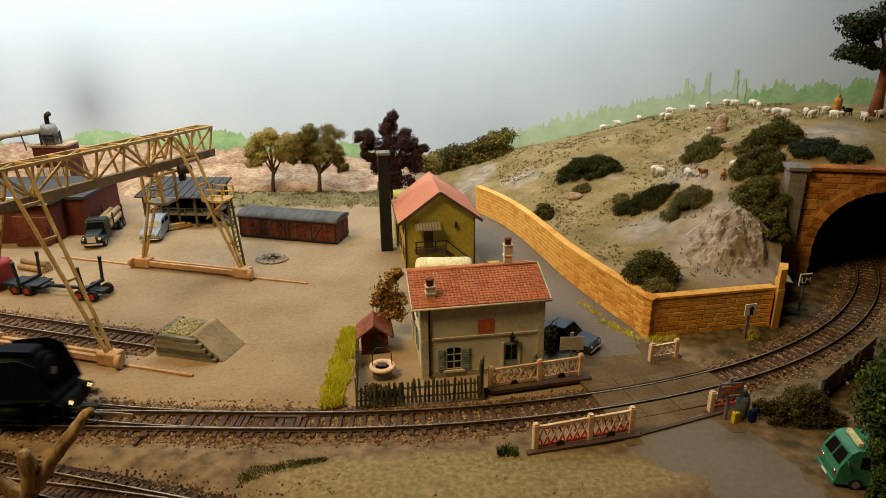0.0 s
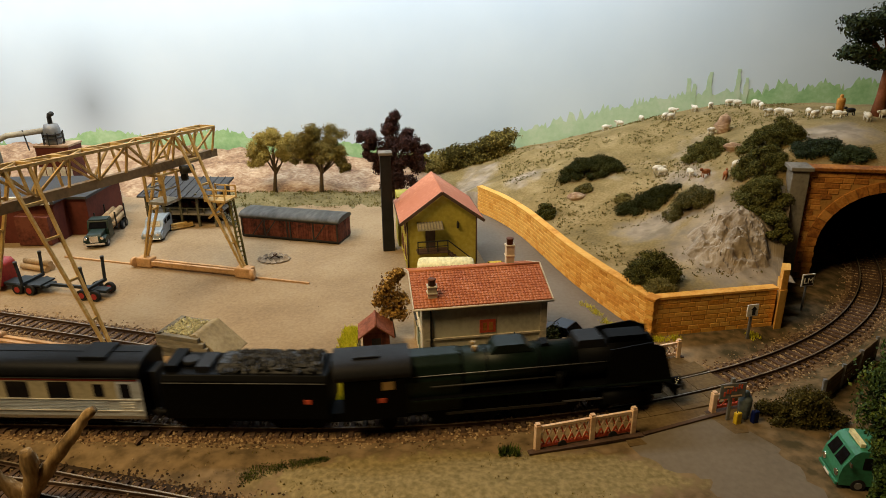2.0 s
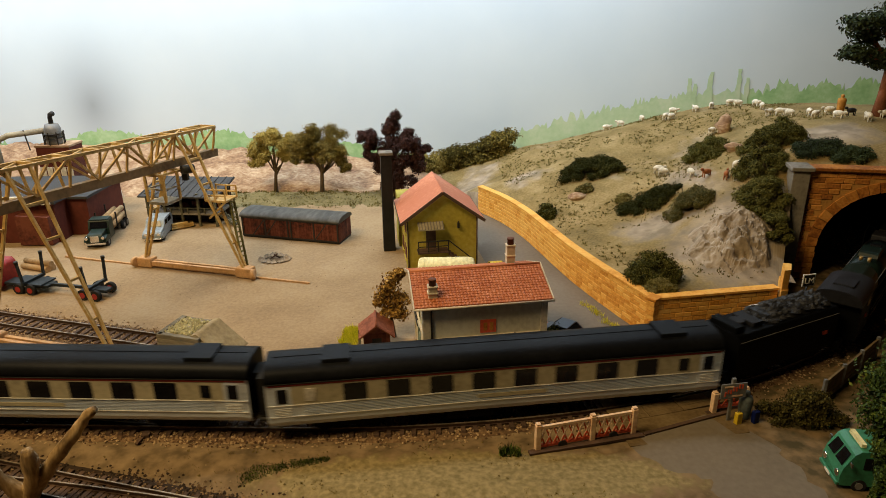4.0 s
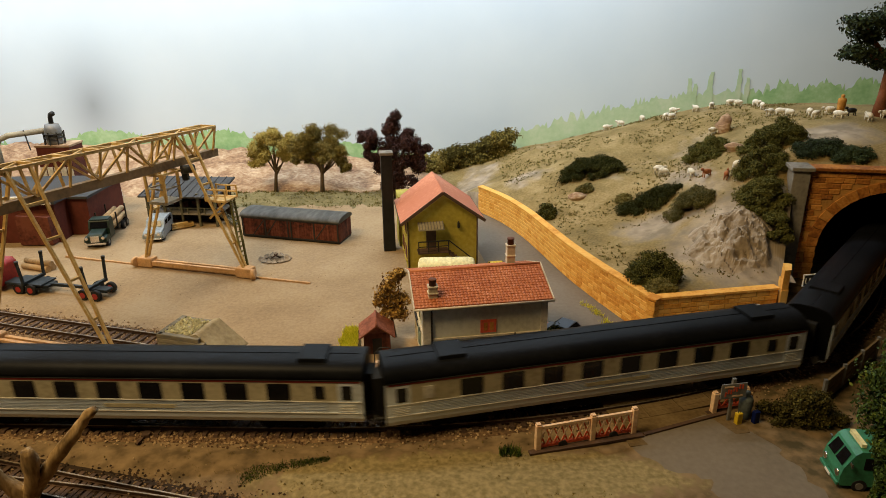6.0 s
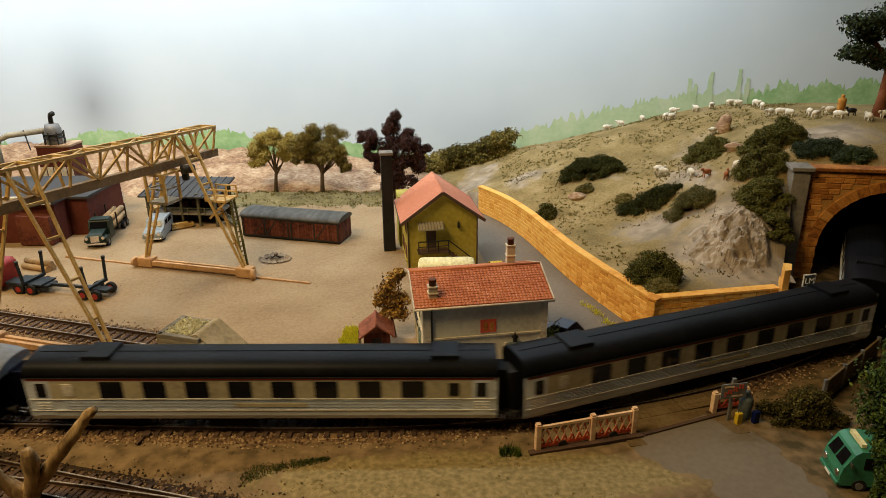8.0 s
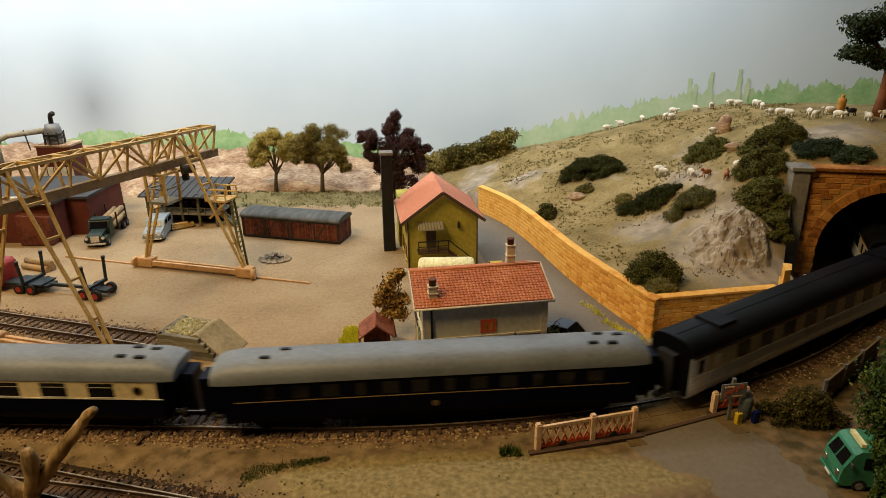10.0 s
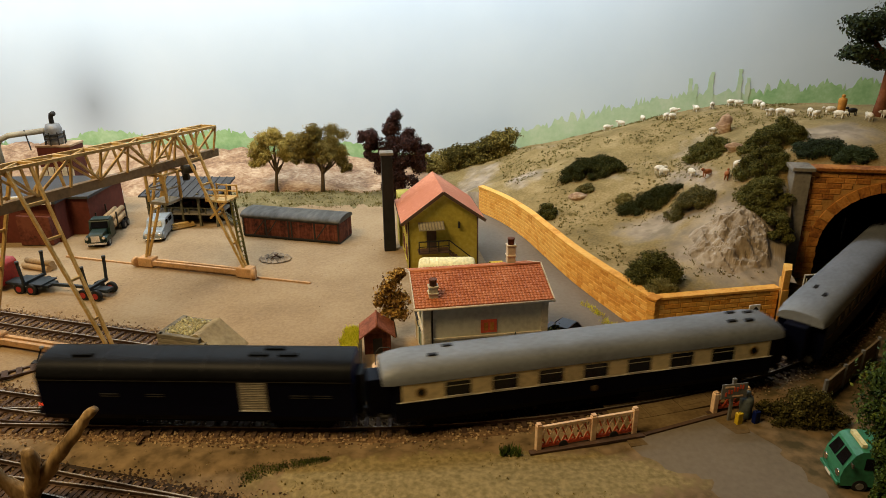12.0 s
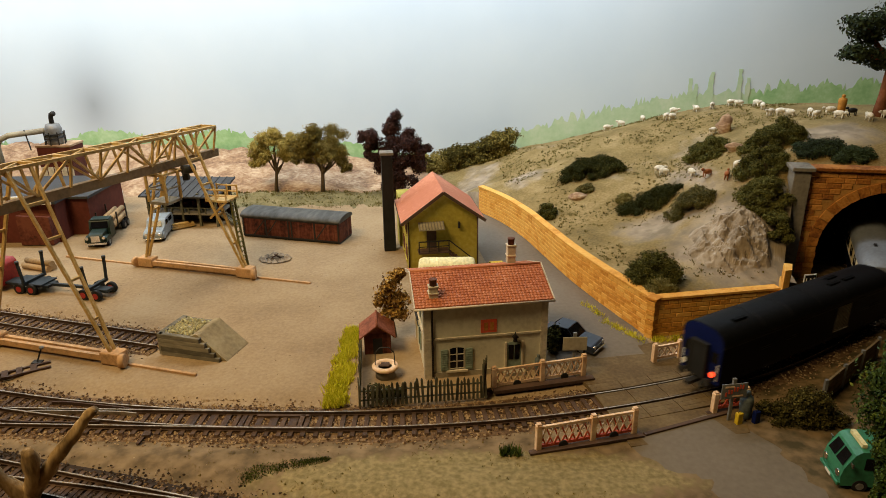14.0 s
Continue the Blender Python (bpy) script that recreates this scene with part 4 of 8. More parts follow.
def tunnel():
    ob = thing("tunnel_portal", "dark orange stone tunnel portal with grey corner pillar", "tunnel portal", kind="structure")
    base = P(31.9, 57.3, 0, -12)
    mx, half, spring, rise, top, width, thick = 8.3, 5.6, 3.2, 5.4, 10.3, 21.0, 1.2

    def arch(r, n=22):
        return [(mx + (half + r) * math.cos(math.pi * i / n), spring + (rise + r) * math.sin(math.pi * i / n)) for i in range(n + 1)]

    face = Mesh()
    # the face: strips between the opening and the outline
    a = [(mx - half, -0.6)] + list(reversed(arch(0))) + [(mx + half, -0.6)]
    b = [(0.8, -0.6)] + [(0.8 + (width - 0.8) * max(0, min(1, (i - 4) / 14)), top if 4 <= i <= 18 else (spring + (top - spring) * (i / 4 if i < 4 else (22 - i) / 4))) for i in range(23)] + [(width, -0.6)]
    n = len(a)
    face.add([(u, 0, v) for u, v in a] + [(u, 0, v) for u, v in b], [(i, n + i, n + i + 1, i + 1) for i in range(n - 1)])
    face.add([(u, thick, v) for u, v in a] + [(u, thick, v) for u, v in b], [(i, i + 1, n + i + 1, n + i) for i in range(n - 1)])
    face.add([(u, w, v) for w in (0, thick) for u, v in a], [(i, i + 1, n + i + 1, n + i) for i in range(n - 1)])
    face.add([(0.8, 0, -0.6), (0.8, thick, -0.6), (0.8, thick, top), (0.8, 0, top), (width, 0, top), (width, thick, top)], [(0, 1, 2, 3), (3, 2, 5, 4)])
    part("core", face, "mortar", ob, at=base)
    cop = Mesh().box(width / 2 + 0.4, thick / 2 - 0.1, top, width - 0.2, thick + 0.5, 0.3)
    part("coping", cop, "stone_dark", ob, at=base, bevel=0.05)
    dark = [stone_mesh("stone", M["stone_dark"], l, d, 0.47) for l, d in ((0.9, 0.07), (1.2, 0.06), (1.5, 0.08))]
    holder = part("facing", Mesh().box(1.0, 0.02, -0.6, 0.1, 0.04, 0.1), "mortar", ob, at=base)

    def skip(u, z, h):
        u, z = u + 0.8, z - 0.5
        r = 0.95
        if z < spring:
            return abs(u - mx) < half + r * 0.8 + h * 0.6
        return ((u - mx) / (half + r + h * 0.5)) ** 2 + ((z - spring) / (rise + r + 0.2)) ** 2 < 1

    walled(holder, (0.8, 0, 0), (width, 0, 0), -0.5, 21, dark, 5, None, skip, (0.9, 1.2, 1.5), 0.51)
    for i in range(21):
        t0, t1 = math.pi * (i + 0.04) / 21, math.pi * (i + 0.96) / 21
        pts = [(mx + (half + r) * math.cos(t), spring + (rise + r) * math.sin(t)) for r, t in ((0.0, t0), (0.9, t0), (0.9, t1), (0.0, t1))]
        part("voussoir", Mesh().prism(pts, -0.14, 0.1, "y"), "stone_dark", ob, at=base)
    for side in (-1, 1):
        for c in range(7):
            u = mx + side * (half + 0.45)
            part("quoin", Mesh().box(u, -0.02, -0.5 + c * 0.52, 0.9 if c % 2 else 0.75, 0.24, 0.49), "stone_dark", ob, at=base)
    pil = Mesh().box(0.3, 0.4, -0.6, 1.5, 2.0, 10.9, taper=0.96)
    part("pillar", pil, "grey_stone", ob, "grey rendered corner pillar", base, 0.06)
    part("pillar_cap", Mesh().box(0.3, 0.4, 10.3, 1.9, 2.4, 0.35), "grey_stone", ob, "grey stone cap", base, 0.06)
    # the lining along the line, coloured near-black for the shade inside the tunnel
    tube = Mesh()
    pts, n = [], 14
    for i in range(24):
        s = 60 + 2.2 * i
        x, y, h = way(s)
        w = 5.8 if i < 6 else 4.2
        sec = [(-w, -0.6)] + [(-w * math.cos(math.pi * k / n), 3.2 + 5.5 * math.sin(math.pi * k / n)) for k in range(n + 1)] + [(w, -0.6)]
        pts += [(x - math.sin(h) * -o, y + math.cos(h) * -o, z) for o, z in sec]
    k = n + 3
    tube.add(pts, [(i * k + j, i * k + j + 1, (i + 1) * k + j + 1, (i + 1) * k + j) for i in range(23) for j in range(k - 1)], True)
    part("lining", tube, "lining", ob, "black tunnel lining, the inner darkness put into its colour")


tunnel()


# ---- the train; each vehicle stands with its middle at its own origin, nose to +x ----
def section(w, z0, z1, ztop, n=9, lean=0.0):
    """Outline (y, z) of a vehicle's body: straight sides and a round roof."""
    h = w / 2
    pts = [(-h, z0), (-h + lean, z1)]
    for i in range(1, n):
        a = math.pi * i / n
        pts.append((-(h - lean) * math.copysign(abs(math.cos(a)) ** 0.75, math.cos(a)), z1 + (ztop - z1) * math.sin(a) ** 0.8))
    return pts + [(h - lean, z1), (h, z0)]


def roof_outline(w, z1, ztop, n=14, over=0.03):
    h = w / 2 + over
    return [(-h * math.copysign(abs(math.cos(math.pi * i / n)) ** 0.75, math.cos(math.pi * i / n)), z1 + (ztop - z1) * math.sin(math.pi * i / n) ** 0.8) for i in range(n + 1)]


def bogie(ob, x, wheels=2, base=2.9):
    b = part("bogie", Mesh().box(x, 0, 0.45, base + 1.3, 2.1, 0.4).box(x, 0.95, 0.3, base + 0.9, 0.16, 0.5).box(x, -0.95, 0.3, base + 0.9, 0.16, 0.5), "loco_black", ob)
    for i in range(wheels):
        wx = x + (i - (wheels - 1) / 2) * base / max(1, wheels - 1)
        for y in (-0.78, 0.78):
            part("wheel", Mesh().cyl((wx, y - 0.11, 0.53), (wx, y + 0.11, 0.53), 0.53, n=18), "loco_black", b)


def buffers(ob, x, d, z=1.2):
    for y in (-1.0, 1.0):
        part("buffer", Mesh().cyl((x, y, z), (x + d * 0.5, y, z), 0.12, n=10).cyl((x + d * 0.5, y, z), (x + d * 0.6, y, z), 0.27, n=14), "iron", ob)
    part("coupling", Mesh().box(x + d * 0.5, 0, 0.75, 1.3, 0.4, 0.25), "iron", ob)


def windows(ob, xs, w, z0, z1, y, frame, glass="glass"):
    for x in xs:
        for s in (-1, 1):
            wn = part("window", Mesh().box(x, s * (y + 0.005), z0, w, 0.05, z1 - z0), glass, ob)
            part("window_frame", Mesh().box(x, s * (y + 0.03), z0 - 0.06, w + 0.1, 0.05, 0.06), frame, wn)


def steel_coach():
    ob = thing("passenger_coach", "ribbed stainless steel express coach with dark roof", "railway coach", group="steel coaches of the train")
    L, W = 28.5, 3.25
    h = L / 2
    side = [(-W / 2 + 0.12, 0.95), (-W / 2, 1.25), (-W / 2, 3.9), (W / 2, 3.9), (W / 2, 1.25), (W / 2 - 0.12, 0.95)]
    part("body", Mesh().prism(side, -h, h, "x"), "silver", ob, "brushed steel body shell")
    part("roof", Mesh().prism(roof_outline(W, 3.88, 4.82), -h, h, "x", True), "coach_roof", ob, "dark grey roof")
    for s in (-1, 1):
        y = s * (W / 2 + 0.012)
        part("window_band", Mesh().box(0, y, 2.45, L - 2.6, 0.03, 1.28), "band", ob, "beige window band")
        part("cantrail_line", Mesh().box(0, y + s * 0.01, 3.74, L - 0.2, 0.04, 0.1), "maroon", ob, "thin dark red line")
        part("gutter", Mesh().box(0, y + s * 0.02, 3.87, L - 0.1, 0.05, 0.05), "iron", ob)
        part("waist_strip", Mesh().box(0, y + s * 0.02, 2.4, L - 0.3, 0.05, 0.05), "bright", ob, "bright steel moulding")
        part("sill_strip", Mesh().box(0, y + s * 0.02, 1.62, L - 0.3, 0.05, 0.05), "bright", ob, "bright steel moulding")
        ribs = Mesh()
        for i in range(6):
            ribs.box(0, y, 1.74 + i * 0.105, L - 4.4, 0.05, 0.055)
        part("ribs", ribs, "silver", ob, "horizontal steel corrugations")
        part("nameboard", Mesh().box(0.6, y + s * 0.03, 1.9, 4.4, 0.04, 0.24), "band", ob, "long grey route board")
        for d in (-1, 1):
            dr = part("door", Mesh().box(d * (h - 0.95), y, 1.3, 1.1, 0.04, 2.4), "silver", ob)
            part("door_window", Mesh().box(d * (h - 0.95), y + s * 0.02, 2.58, 0.62, 0.04, 0.95), "glass", dr)
            st = Mesh()
            for i in range(5):
                st.box(d * (h - 0.95), y + s * 0.02, 1.75 + 0.11 * i, 0.9, 0.04, 0.045)
            part("door_grille", st, "bright", dr)
            part("end_window", Mesh().box(d * (h - 2.6), y + s * 0.02, 2.66, 0.62, 0.05, 0.84), "white_paint" if d == s else "glass", ob)
    windows(ob, [(-9.0 + 2.6 * i) for i in range(8)], 1.4, 2.5, 3.64, W / 2 + 0.02, "bright")
    for i, x in enumerate((-10.9, 10.3)):
        part("roof_vent", Mesh().prism([(-1.0, 4.55), (-0.95, 4.95), (0.95, 4.95), (1.0, 4.55)], x, x + 1.7, "x"), "coach_roof", ob, "raised roof hatch", bevel=0.05)
    for y in (-0.75, 0.0, 0.75):
        part("roof_seam", Mesh().box(0, y, 4.66 if y else 4.79, L - 0.8, 0.06, 0.06), "coach_roof", ob)
    for d in (-1, 1):
        part("gangway", Mesh().box(d * (h + 0.3), 0, 1.2, 0.5, 1.3, 2.6), "tyre", ob, "black rubber gangway")
        part("end_wall", Mesh().prism(section(W - 0.1, 1.0, 3.88, 4.78), d * h, d * (h + 0.02), "x"), "loco_black", ob)
        buffers(ob, d * h, d)
        bogie(ob, d * 9.6)
    part("underframe", Mesh().box(0, 0, 0.5, 12, 2.0, 0.5).box(-2, -1.1, 0.35, 3, 0.6, 0.6).box(4, 1.1, 0.35, 3, 0.6, 0.6), "loco_black", ob)
    return ob


def luxury_coach(name, label, band, group):
    ob = thing(name, label, "railway coach", group=group)
    L, W = 26.7, 3.2
    h = L / 2
    side = [(-W / 2 + 0.1, 0.95), (-W / 2, 1.3), (-W / 2, 3.7), (W / 2, 3.7), (W / 2, 1.3), (W / 2 - 0.1, 0.95)]
    part("body", Mesh().prism(side, -h + 0.7, h - 0.7, "x"), "navy", ob, "dark blue body")
    roof = Mesh()
    n = 14
    prof = []
    for x, k, dz in ((-h, 0.62, -0.5), (-h + 0.5, 0.86, -0.2), (-h + 1.4, 1, 0), (h - 1.4, 1, 0), (h - 0.5, 0.86, -0.2), (h, 0.62, -0.5)):
        prof.append([(x, y * (0.8 + 0.2 * k), 3.66 + (z - 3.66) * k) for y, z in roof_outline(W, 3.66, 4.85, n, 0.07)])
    roof.add([p for r in prof for p in r], [(i * 15 + j, i * 15 + j + 1, i * 15 + 16 + j, i * 15 + 15 + j) for i in range(5) for j in range(14)], True)
    roof.add(prof[0] + prof[-1], [tuple(range(15)), tuple(reversed(range(15, 30)))])
    part("roof", roof, "pullman_roof", ob, "smooth blue-grey roof with rounded ends")
    for x, y in ((-10.5, -0.5), (-9.4, 0.4), (9.6, -0.6), (10.8, -0.7), (11.4, 0.3), (10.2, 0.5)):
        part("roof_vent", Mesh().prism([(y - 0.16, 4.5), (y - 0.12, 4.92), (y + 0.12, 4.92), (y + 0.16, 4.5)], x, x + 0.6, "x"), "loco_roof", ob, bevel=0.03)
    for s in (-1, 1):
        y = s * (W / 2 + 0.012)
        if band:
            part("window_band", Mesh().box(0, y, 2.47, 24.5, 0.04, 1.15), "ivory", ob, "cream upper panel")
            for d in (-1, 1):
                o = Mesh()
                o.cyl((d * 11.1, y, 3.04), (d * 11.1, y + s * 0.04, 3.04), 0.33, n=20)
                ow = part("oval_window", o, "gold", ob, "oval brass-framed window")
                part("pane", Mesh().cyl((d * 11.1, y + s * 0.02, 3.04), (d * 11.1, y + s * 0.05, 3.04), 0.24, n=20), "glass", ow)
            for x in [-8.85 + 2.95 * i for i in range(7)]:
                wn = part("window", Mesh().box(x, y + s * 0.012, 2.55, 1.6, 0.05, 0.95), "glass", ob)
                part("window_frame", Mesh().box(x, y + s * 0.03, 2.51, 1.7, 0.05, 0.06), "white_paint", wn)
                part("window_bar", Mesh().box(x, y + s * 0.03, 3.22, 1.5, 0.04, 0.04), "band", wn)
            part("waist_line", Mesh().box(0, y + s * 0.02, 2.42, 25.0, 0.05, 0.05), "white_paint", ob)
        else:
            part("waist_line", Mesh().box(0, y, 2.42, 24.0, 0.04, 0.04), "gold", ob, "thin gold line")
            for i in range(12):
                part("window", Mesh().box(-9.9 + 1.8 * i, y, 2.6, 1.0 if i % 3 else 0.6, 0.04, 0.85), "glass", ob)
        crest = Mesh().cyl((0, y, 1.75), (0, y + s * 0.03, 1.75), 0.2, n=16)
        part("crest", crest, "deck", ob, "small round dull gold emblem")
    for d in (-1, 1):
        part("gangway", Mesh().box(d * h, 0, 1.2, 1.7, 1.5, 2.5), "navy", ob, "dark blue end porch", bevel=0.06)
        part("end_wall", Mesh().box(d * (h - 0.66), 0, 1.0, 0.1, 3.0, 2.6), "navy", ob)
        buffers(ob, d * (h - 0.4), d)
        bogie(ob, d * 9.0)
    part("underframe", Mesh().box(0, 0, 0.5, 13, 2.0, 0.5).box(0, -1.0, 0.25, 7, 0.08, 0.3).box(0, 1.0, 0.25, 7, 0.08, 0.3), "loco_black", ob)
    return ob


def luggage_van():
    ob = thing("luggage_van", "dark blue luggage van with one lit red tail lamp", "railway van")
    L, W = 19.2, 3.2
    h = L / 2
    side = [(-W / 2 + 0.1, 0.95), (-W / 2, 1.3), (-W / 2, 3.75), (W / 2, 3.75), (W / 2, 1.3), (W / 2 - 0.1, 0.95)]
    part("body", Mesh().prism(side, -h, h, "x"), "navy", ob, "very dark blue body")
    part("roof", Mesh().prism(roof_outline(W, 3.7, 4.85, over=0.06), -h, h, "x", True), "coach_roof", ob, "sooty black roof")
    for x in (-5.6, -2.6, 0.6, 3.9):
        part("roof_seam", Mesh().prism([(a * 1.005, b + 0.03) for a, b in roof_outline(W, 3.72, 4.85)], x, x + 0.1, "x"), "loco_roof", ob)
    for x, y in ((-7.6, -0.55), (3.2, -0.35), (4.0, 0.4), (5.0, -0.35)):
        part("roof_vent", Mesh().prism([(y - 0.2, 4.5), (y - 0.15, 4.94), (y + 0.15, 4.94), (y + 0.2, 4.5)], x, x + 1.2, "x"), "loco_black", ob, bevel=0.03)
    for s in (-1, 1):
        y = s * (W / 2 + 0.012)
        dr = part("sliding_door", Mesh().box(3.6, y, 1.75, 1.7, 0.05, 1.95), "grey_stone", ob, "grey louvred door")
        for i in range(16):
            part("slat", Mesh().box(3.6, y + s * 0.03, 1.8 + i * 0.12, 1.55, 0.04, 0.06), "concrete", dr)
        part("door_sill", Mesh().box(3.6, y + s * 0.03, 1.68, 1.7, 0.06, 0.06), "bright", dr)
        for x in (-5.2, -2.4, 6.4, 7.8):
            part("vent_grille", Mesh().box(x, y, 2.75, 1.1, 0.04, 0.05).box(x, y, 2.6, 1.1, 0.04, 0.05), "iron", ob)
        part("gutter", Mesh().box(0, y + s * 0.03, 3.7, L, 0.05, 0.05), "iron", ob)
    for d in (-1, 1):
        part("end_wall", Mesh().prism(section(W - 0.06, 1.0, 3.75, 4.8), d * h, d * (h + 0.05), "x"), "blue", ob, "blue end wall")
        gw = part("gangway", Mesh().box(d * (h + 0.2), 0, 1.2, 0.4, 1.3, 2.5), "tyre", ob, "black rubber gangway")
        part("gangway_frame", Mesh().box(d * (h + 0.42), -0.62, 1.15, 0.08, 0.12, 2.6).box(d * (h + 0.42), 0.62, 1.15, 0.08, 0.12, 2.6).box(d * (h + 0.42), 0, 3.65, 0.08, 1.36, 0.12), "iron", gw)
        for y in (-1.1, 1.1):
            part("end_window", Mesh().box(d * (h + 0.05), y, 2.5, 0.04, 0.5, 0.8), "glass", ob)
            part("hose", Mesh().tube([(d * (h + 0.1), y * 0.45, 1.1), (d * (h + 0.35), y * 0.45, 0.8), (d * (h + 0.3), y * 0.45, 0.4)], 0.06, 6), "tyre", ob)
        buffers(ob, d * h, d)
        bogie(ob, d * 6.3)
    for y in (-1.15, 1.15):
        lp = part("tail_lamp", Mesh().cyl((-h - 0.05, y, 1.75), (-h - 0.3, y, 1.75), 0.18, n=12), "lamp_tail" if y < 0 else "white_paint", ob, "lit red tail lamp" if y < 0 else "unlit white tail lamp")
        part("lamp_case", Mesh().cyl((-h, y, 1.75), (-h - 0.2, y, 1.75), 0.25, n=12), "black_paint", lp)
        part("hand_grab", Mesh().box(-h - 0.06, y * 1.2, 1.3, 0.08, 0.08, 1.2), "bright", ob)
    part("underframe", Mesh().box(0, 0, 0.5, 8, 2.0, 0.5), "loco_black", ob)
    return ob


def locomotive():
    ob = thing("steam_locomotive", "dark green steam express locomotive with lit headlamps", "locomotive")
    # buffers at +11.4, back of the cab at -11.7
    part("frame", Mesh().box(-0.6, 0, 0.7, 21.6, 1.5, 0.6), "loco_black", ob)
    part("running_board", Mesh().box(2.0, 0, 2.2, 16.6, 3.2, 0.12), "loco_black", ob, bevel=0.03)
    part("firebox", Mesh().prism([(-1.25, 1.2), (-1.35, 3.4), (-1.1, 4.3), (-0.5, 4.72), (0.5, 4.72), (1.1, 4.3), (1.35, 3.4), (1.25, 1.2)], -6.6, -3.2, "x"), "loco_green", ob, "dull dark green firebox", bevel=0.1)
    part("boiler", Mesh().cyl((-3.4, 0, 3.5), (4.2, 0, 3.5), 1.24, 1.2, 32), "loco_green", ob, "dull dark green boiler")
    for x in (-3.1, -1.6, 1.7, 3.9):
        part("boiler_band", Mesh().cyl((x, 0, 3.5), (x + 0.1, 0, 3.5), 1.26, n=32), "loco_black", ob)
    part("smokebox", Mesh().cyl((4.2, 0, 3.5), (9.3, 0, 3.5), 1.24, n=32), "loco_black", ob, "black smokebox")
    part("smokebox_door", Mesh().cyl((9.3, 0, 3.5), (9.5, 0, 3.5), 1.05, 0.8, 24), "loco_black", ob)
    part("door_wheel", Mesh().cyl((9.5, 0, 3.5), (9.62, 0, 3.5), 0.25, n=12), "grey_metal", ob)
    part("chimney", Mesh().prism([(6.2, 4.55), (6.3, 5.05), (8.8, 5.05), (9.0, 4.55)], -0.55, 0.55, "y"), "loco_black", ob, "low wide double chimney", bevel=0.1)
    part("feedwater_heater", Mesh().prism([(4.1, 4.5), (4.25, 5.05), (5.9, 5.05), (6.1, 4.5)], -0.75, 0.75, "y"), "loco_roof", ob, "dark grey feedwater heater", bevel=0.12)
    part("dome", Mesh().prism([(-1.3, 4.5), (-0.9, 5.1), (0.9, 5.1), (1.5, 4.6)], -0.7, 0.7, "y"), "loco_green", ob, "low green steam dome", bevel=0.2)
    part("sand_box", Mesh().prism([(1.9, 4.55), (2.0, 4.85), (2.5, 4.85), (2.7, 4.55)], -0.4, 0.4, "y"), "loco_black", ob, bevel=0.08)
    for y in (-0.3, 0.3):
        part("safety_valve", Mesh().cyl((-2.2, y, 4.6), (-2.2, y, 5.0), 0.13), "gold", ob)
    for s in (-1, 1):
        part("smoke_deflector", Mesh().prism([(6.0, 2.3), (6.1, 4.7), (8.6, 5.0), (9.6, 4.6), (10.3, 2.3)], s * 1.5, s * 1.58, "y"), "loco_black", ob, "tall smoke deflector plate")
        part("handrail", Mesh().cyl((-6.2, s * 1.3, 3.75), (6.0, s * 1.27, 3.75), 0.03, n=6), "grey_metal", ob)
        part("feed_pipe", Mesh().cyl((-5.0, s * 1.36, 3.0), (3.4, s * 1.34, 3.0), 0.06, n=6), "iron", ob)
        part("cylinder", Mesh().cyl((5.8, s * 1.25, 1.2), (8.2, s * 1.25, 1.2), 0.52, n=16), "loco_black", ob)
        part("piston_rod", Mesh().box(4.6, s * 1.35, 1.12, 2.6, 0.08, 0.1), "grey_metal", ob)
        part("coupling_rod", Mesh().box(-0.3, s * 1.42, 1.0, 7.6, 0.08, 0.16), "iron", ob)
        part("running_board_edge", Mesh().box(2.0, s * 1.61, 2.18, 16.4, 0.03, 0.1), "loco_green", ob)
        part("air_pump", Mesh().cyl((3.0, s * 1.4, 2.3), (3.0, s * 1.4, 3.3), 0.25, n=12), "loco_black", ob)
        for i in range(4):
            x = -4.1 + 2.52 * i
            part("driving_wheel", Mesh().cyl((x, s * 0.72, 1.16), (x, s * 0.95, 1.16), 1.16, n=28), "loco_black", ob)
        for x in (6.1, 8.9, -7.6):
            part("carrying_wheel", Mesh().cyl((x, s * 0.72, 0.56), (x, s * 0.95, 0.56), 0.56, n=20), "loco_black", ob)
        lp = part("headlamp", Mesh().cyl((10.5, s * 1.05, 1.8), (10.82, s * 1.05, 1.8), 0.24, 0.26, 14).cyl((10.82, s * 1.05, 1.8), (11.1, s * 1.05, 1.8), 0.27, n=14, caps=False), "loco_black", ob)
        part("headlamp_glass", Mesh().cyl((10.82, s * 1.05, 1.8), (10.9, s * 1.05, 1.8), 0.2, n=14), "lamp_front", lp, "lit warm headlamp")
        cw = part("cab_window", Mesh().box(-7.6, s * 1.56, 3.2, 0.7, 0.04, 0.55), "gold", ob)
        part("cab_plate", Mesh().box(-8.0, s * 1.57, 2.35, 0.42, 0.04, 0.3), "red_paint", ob, "small red plate")
    part("cab", Mesh().prism([(-1.55, 1.2), (-1.55, 3.9), (-1.3, 4.3), (1.3, 4.3), (1.55, 3.9), (1.55, 1.2)], -10.3, -6.5, "x"), "loco_black", ob, "black cab")
    part("cab_roof", Mesh().prism(roof_outline(3.2, 4.0, 4.95), -10.8, -6.2, "x", True), "loco_roof", ob, "dark grey cab roof")
    part("roof_hatch", Mesh().box(-8.8, 0, 4.9, 1.6, 1.4, 0.14), "loco_roof", ob, bevel=0.04)
    part("buffer_beam", Mesh().box(10.7, 0, 0.95, 0.2, 3.0, 0.7), "loco_black", ob)
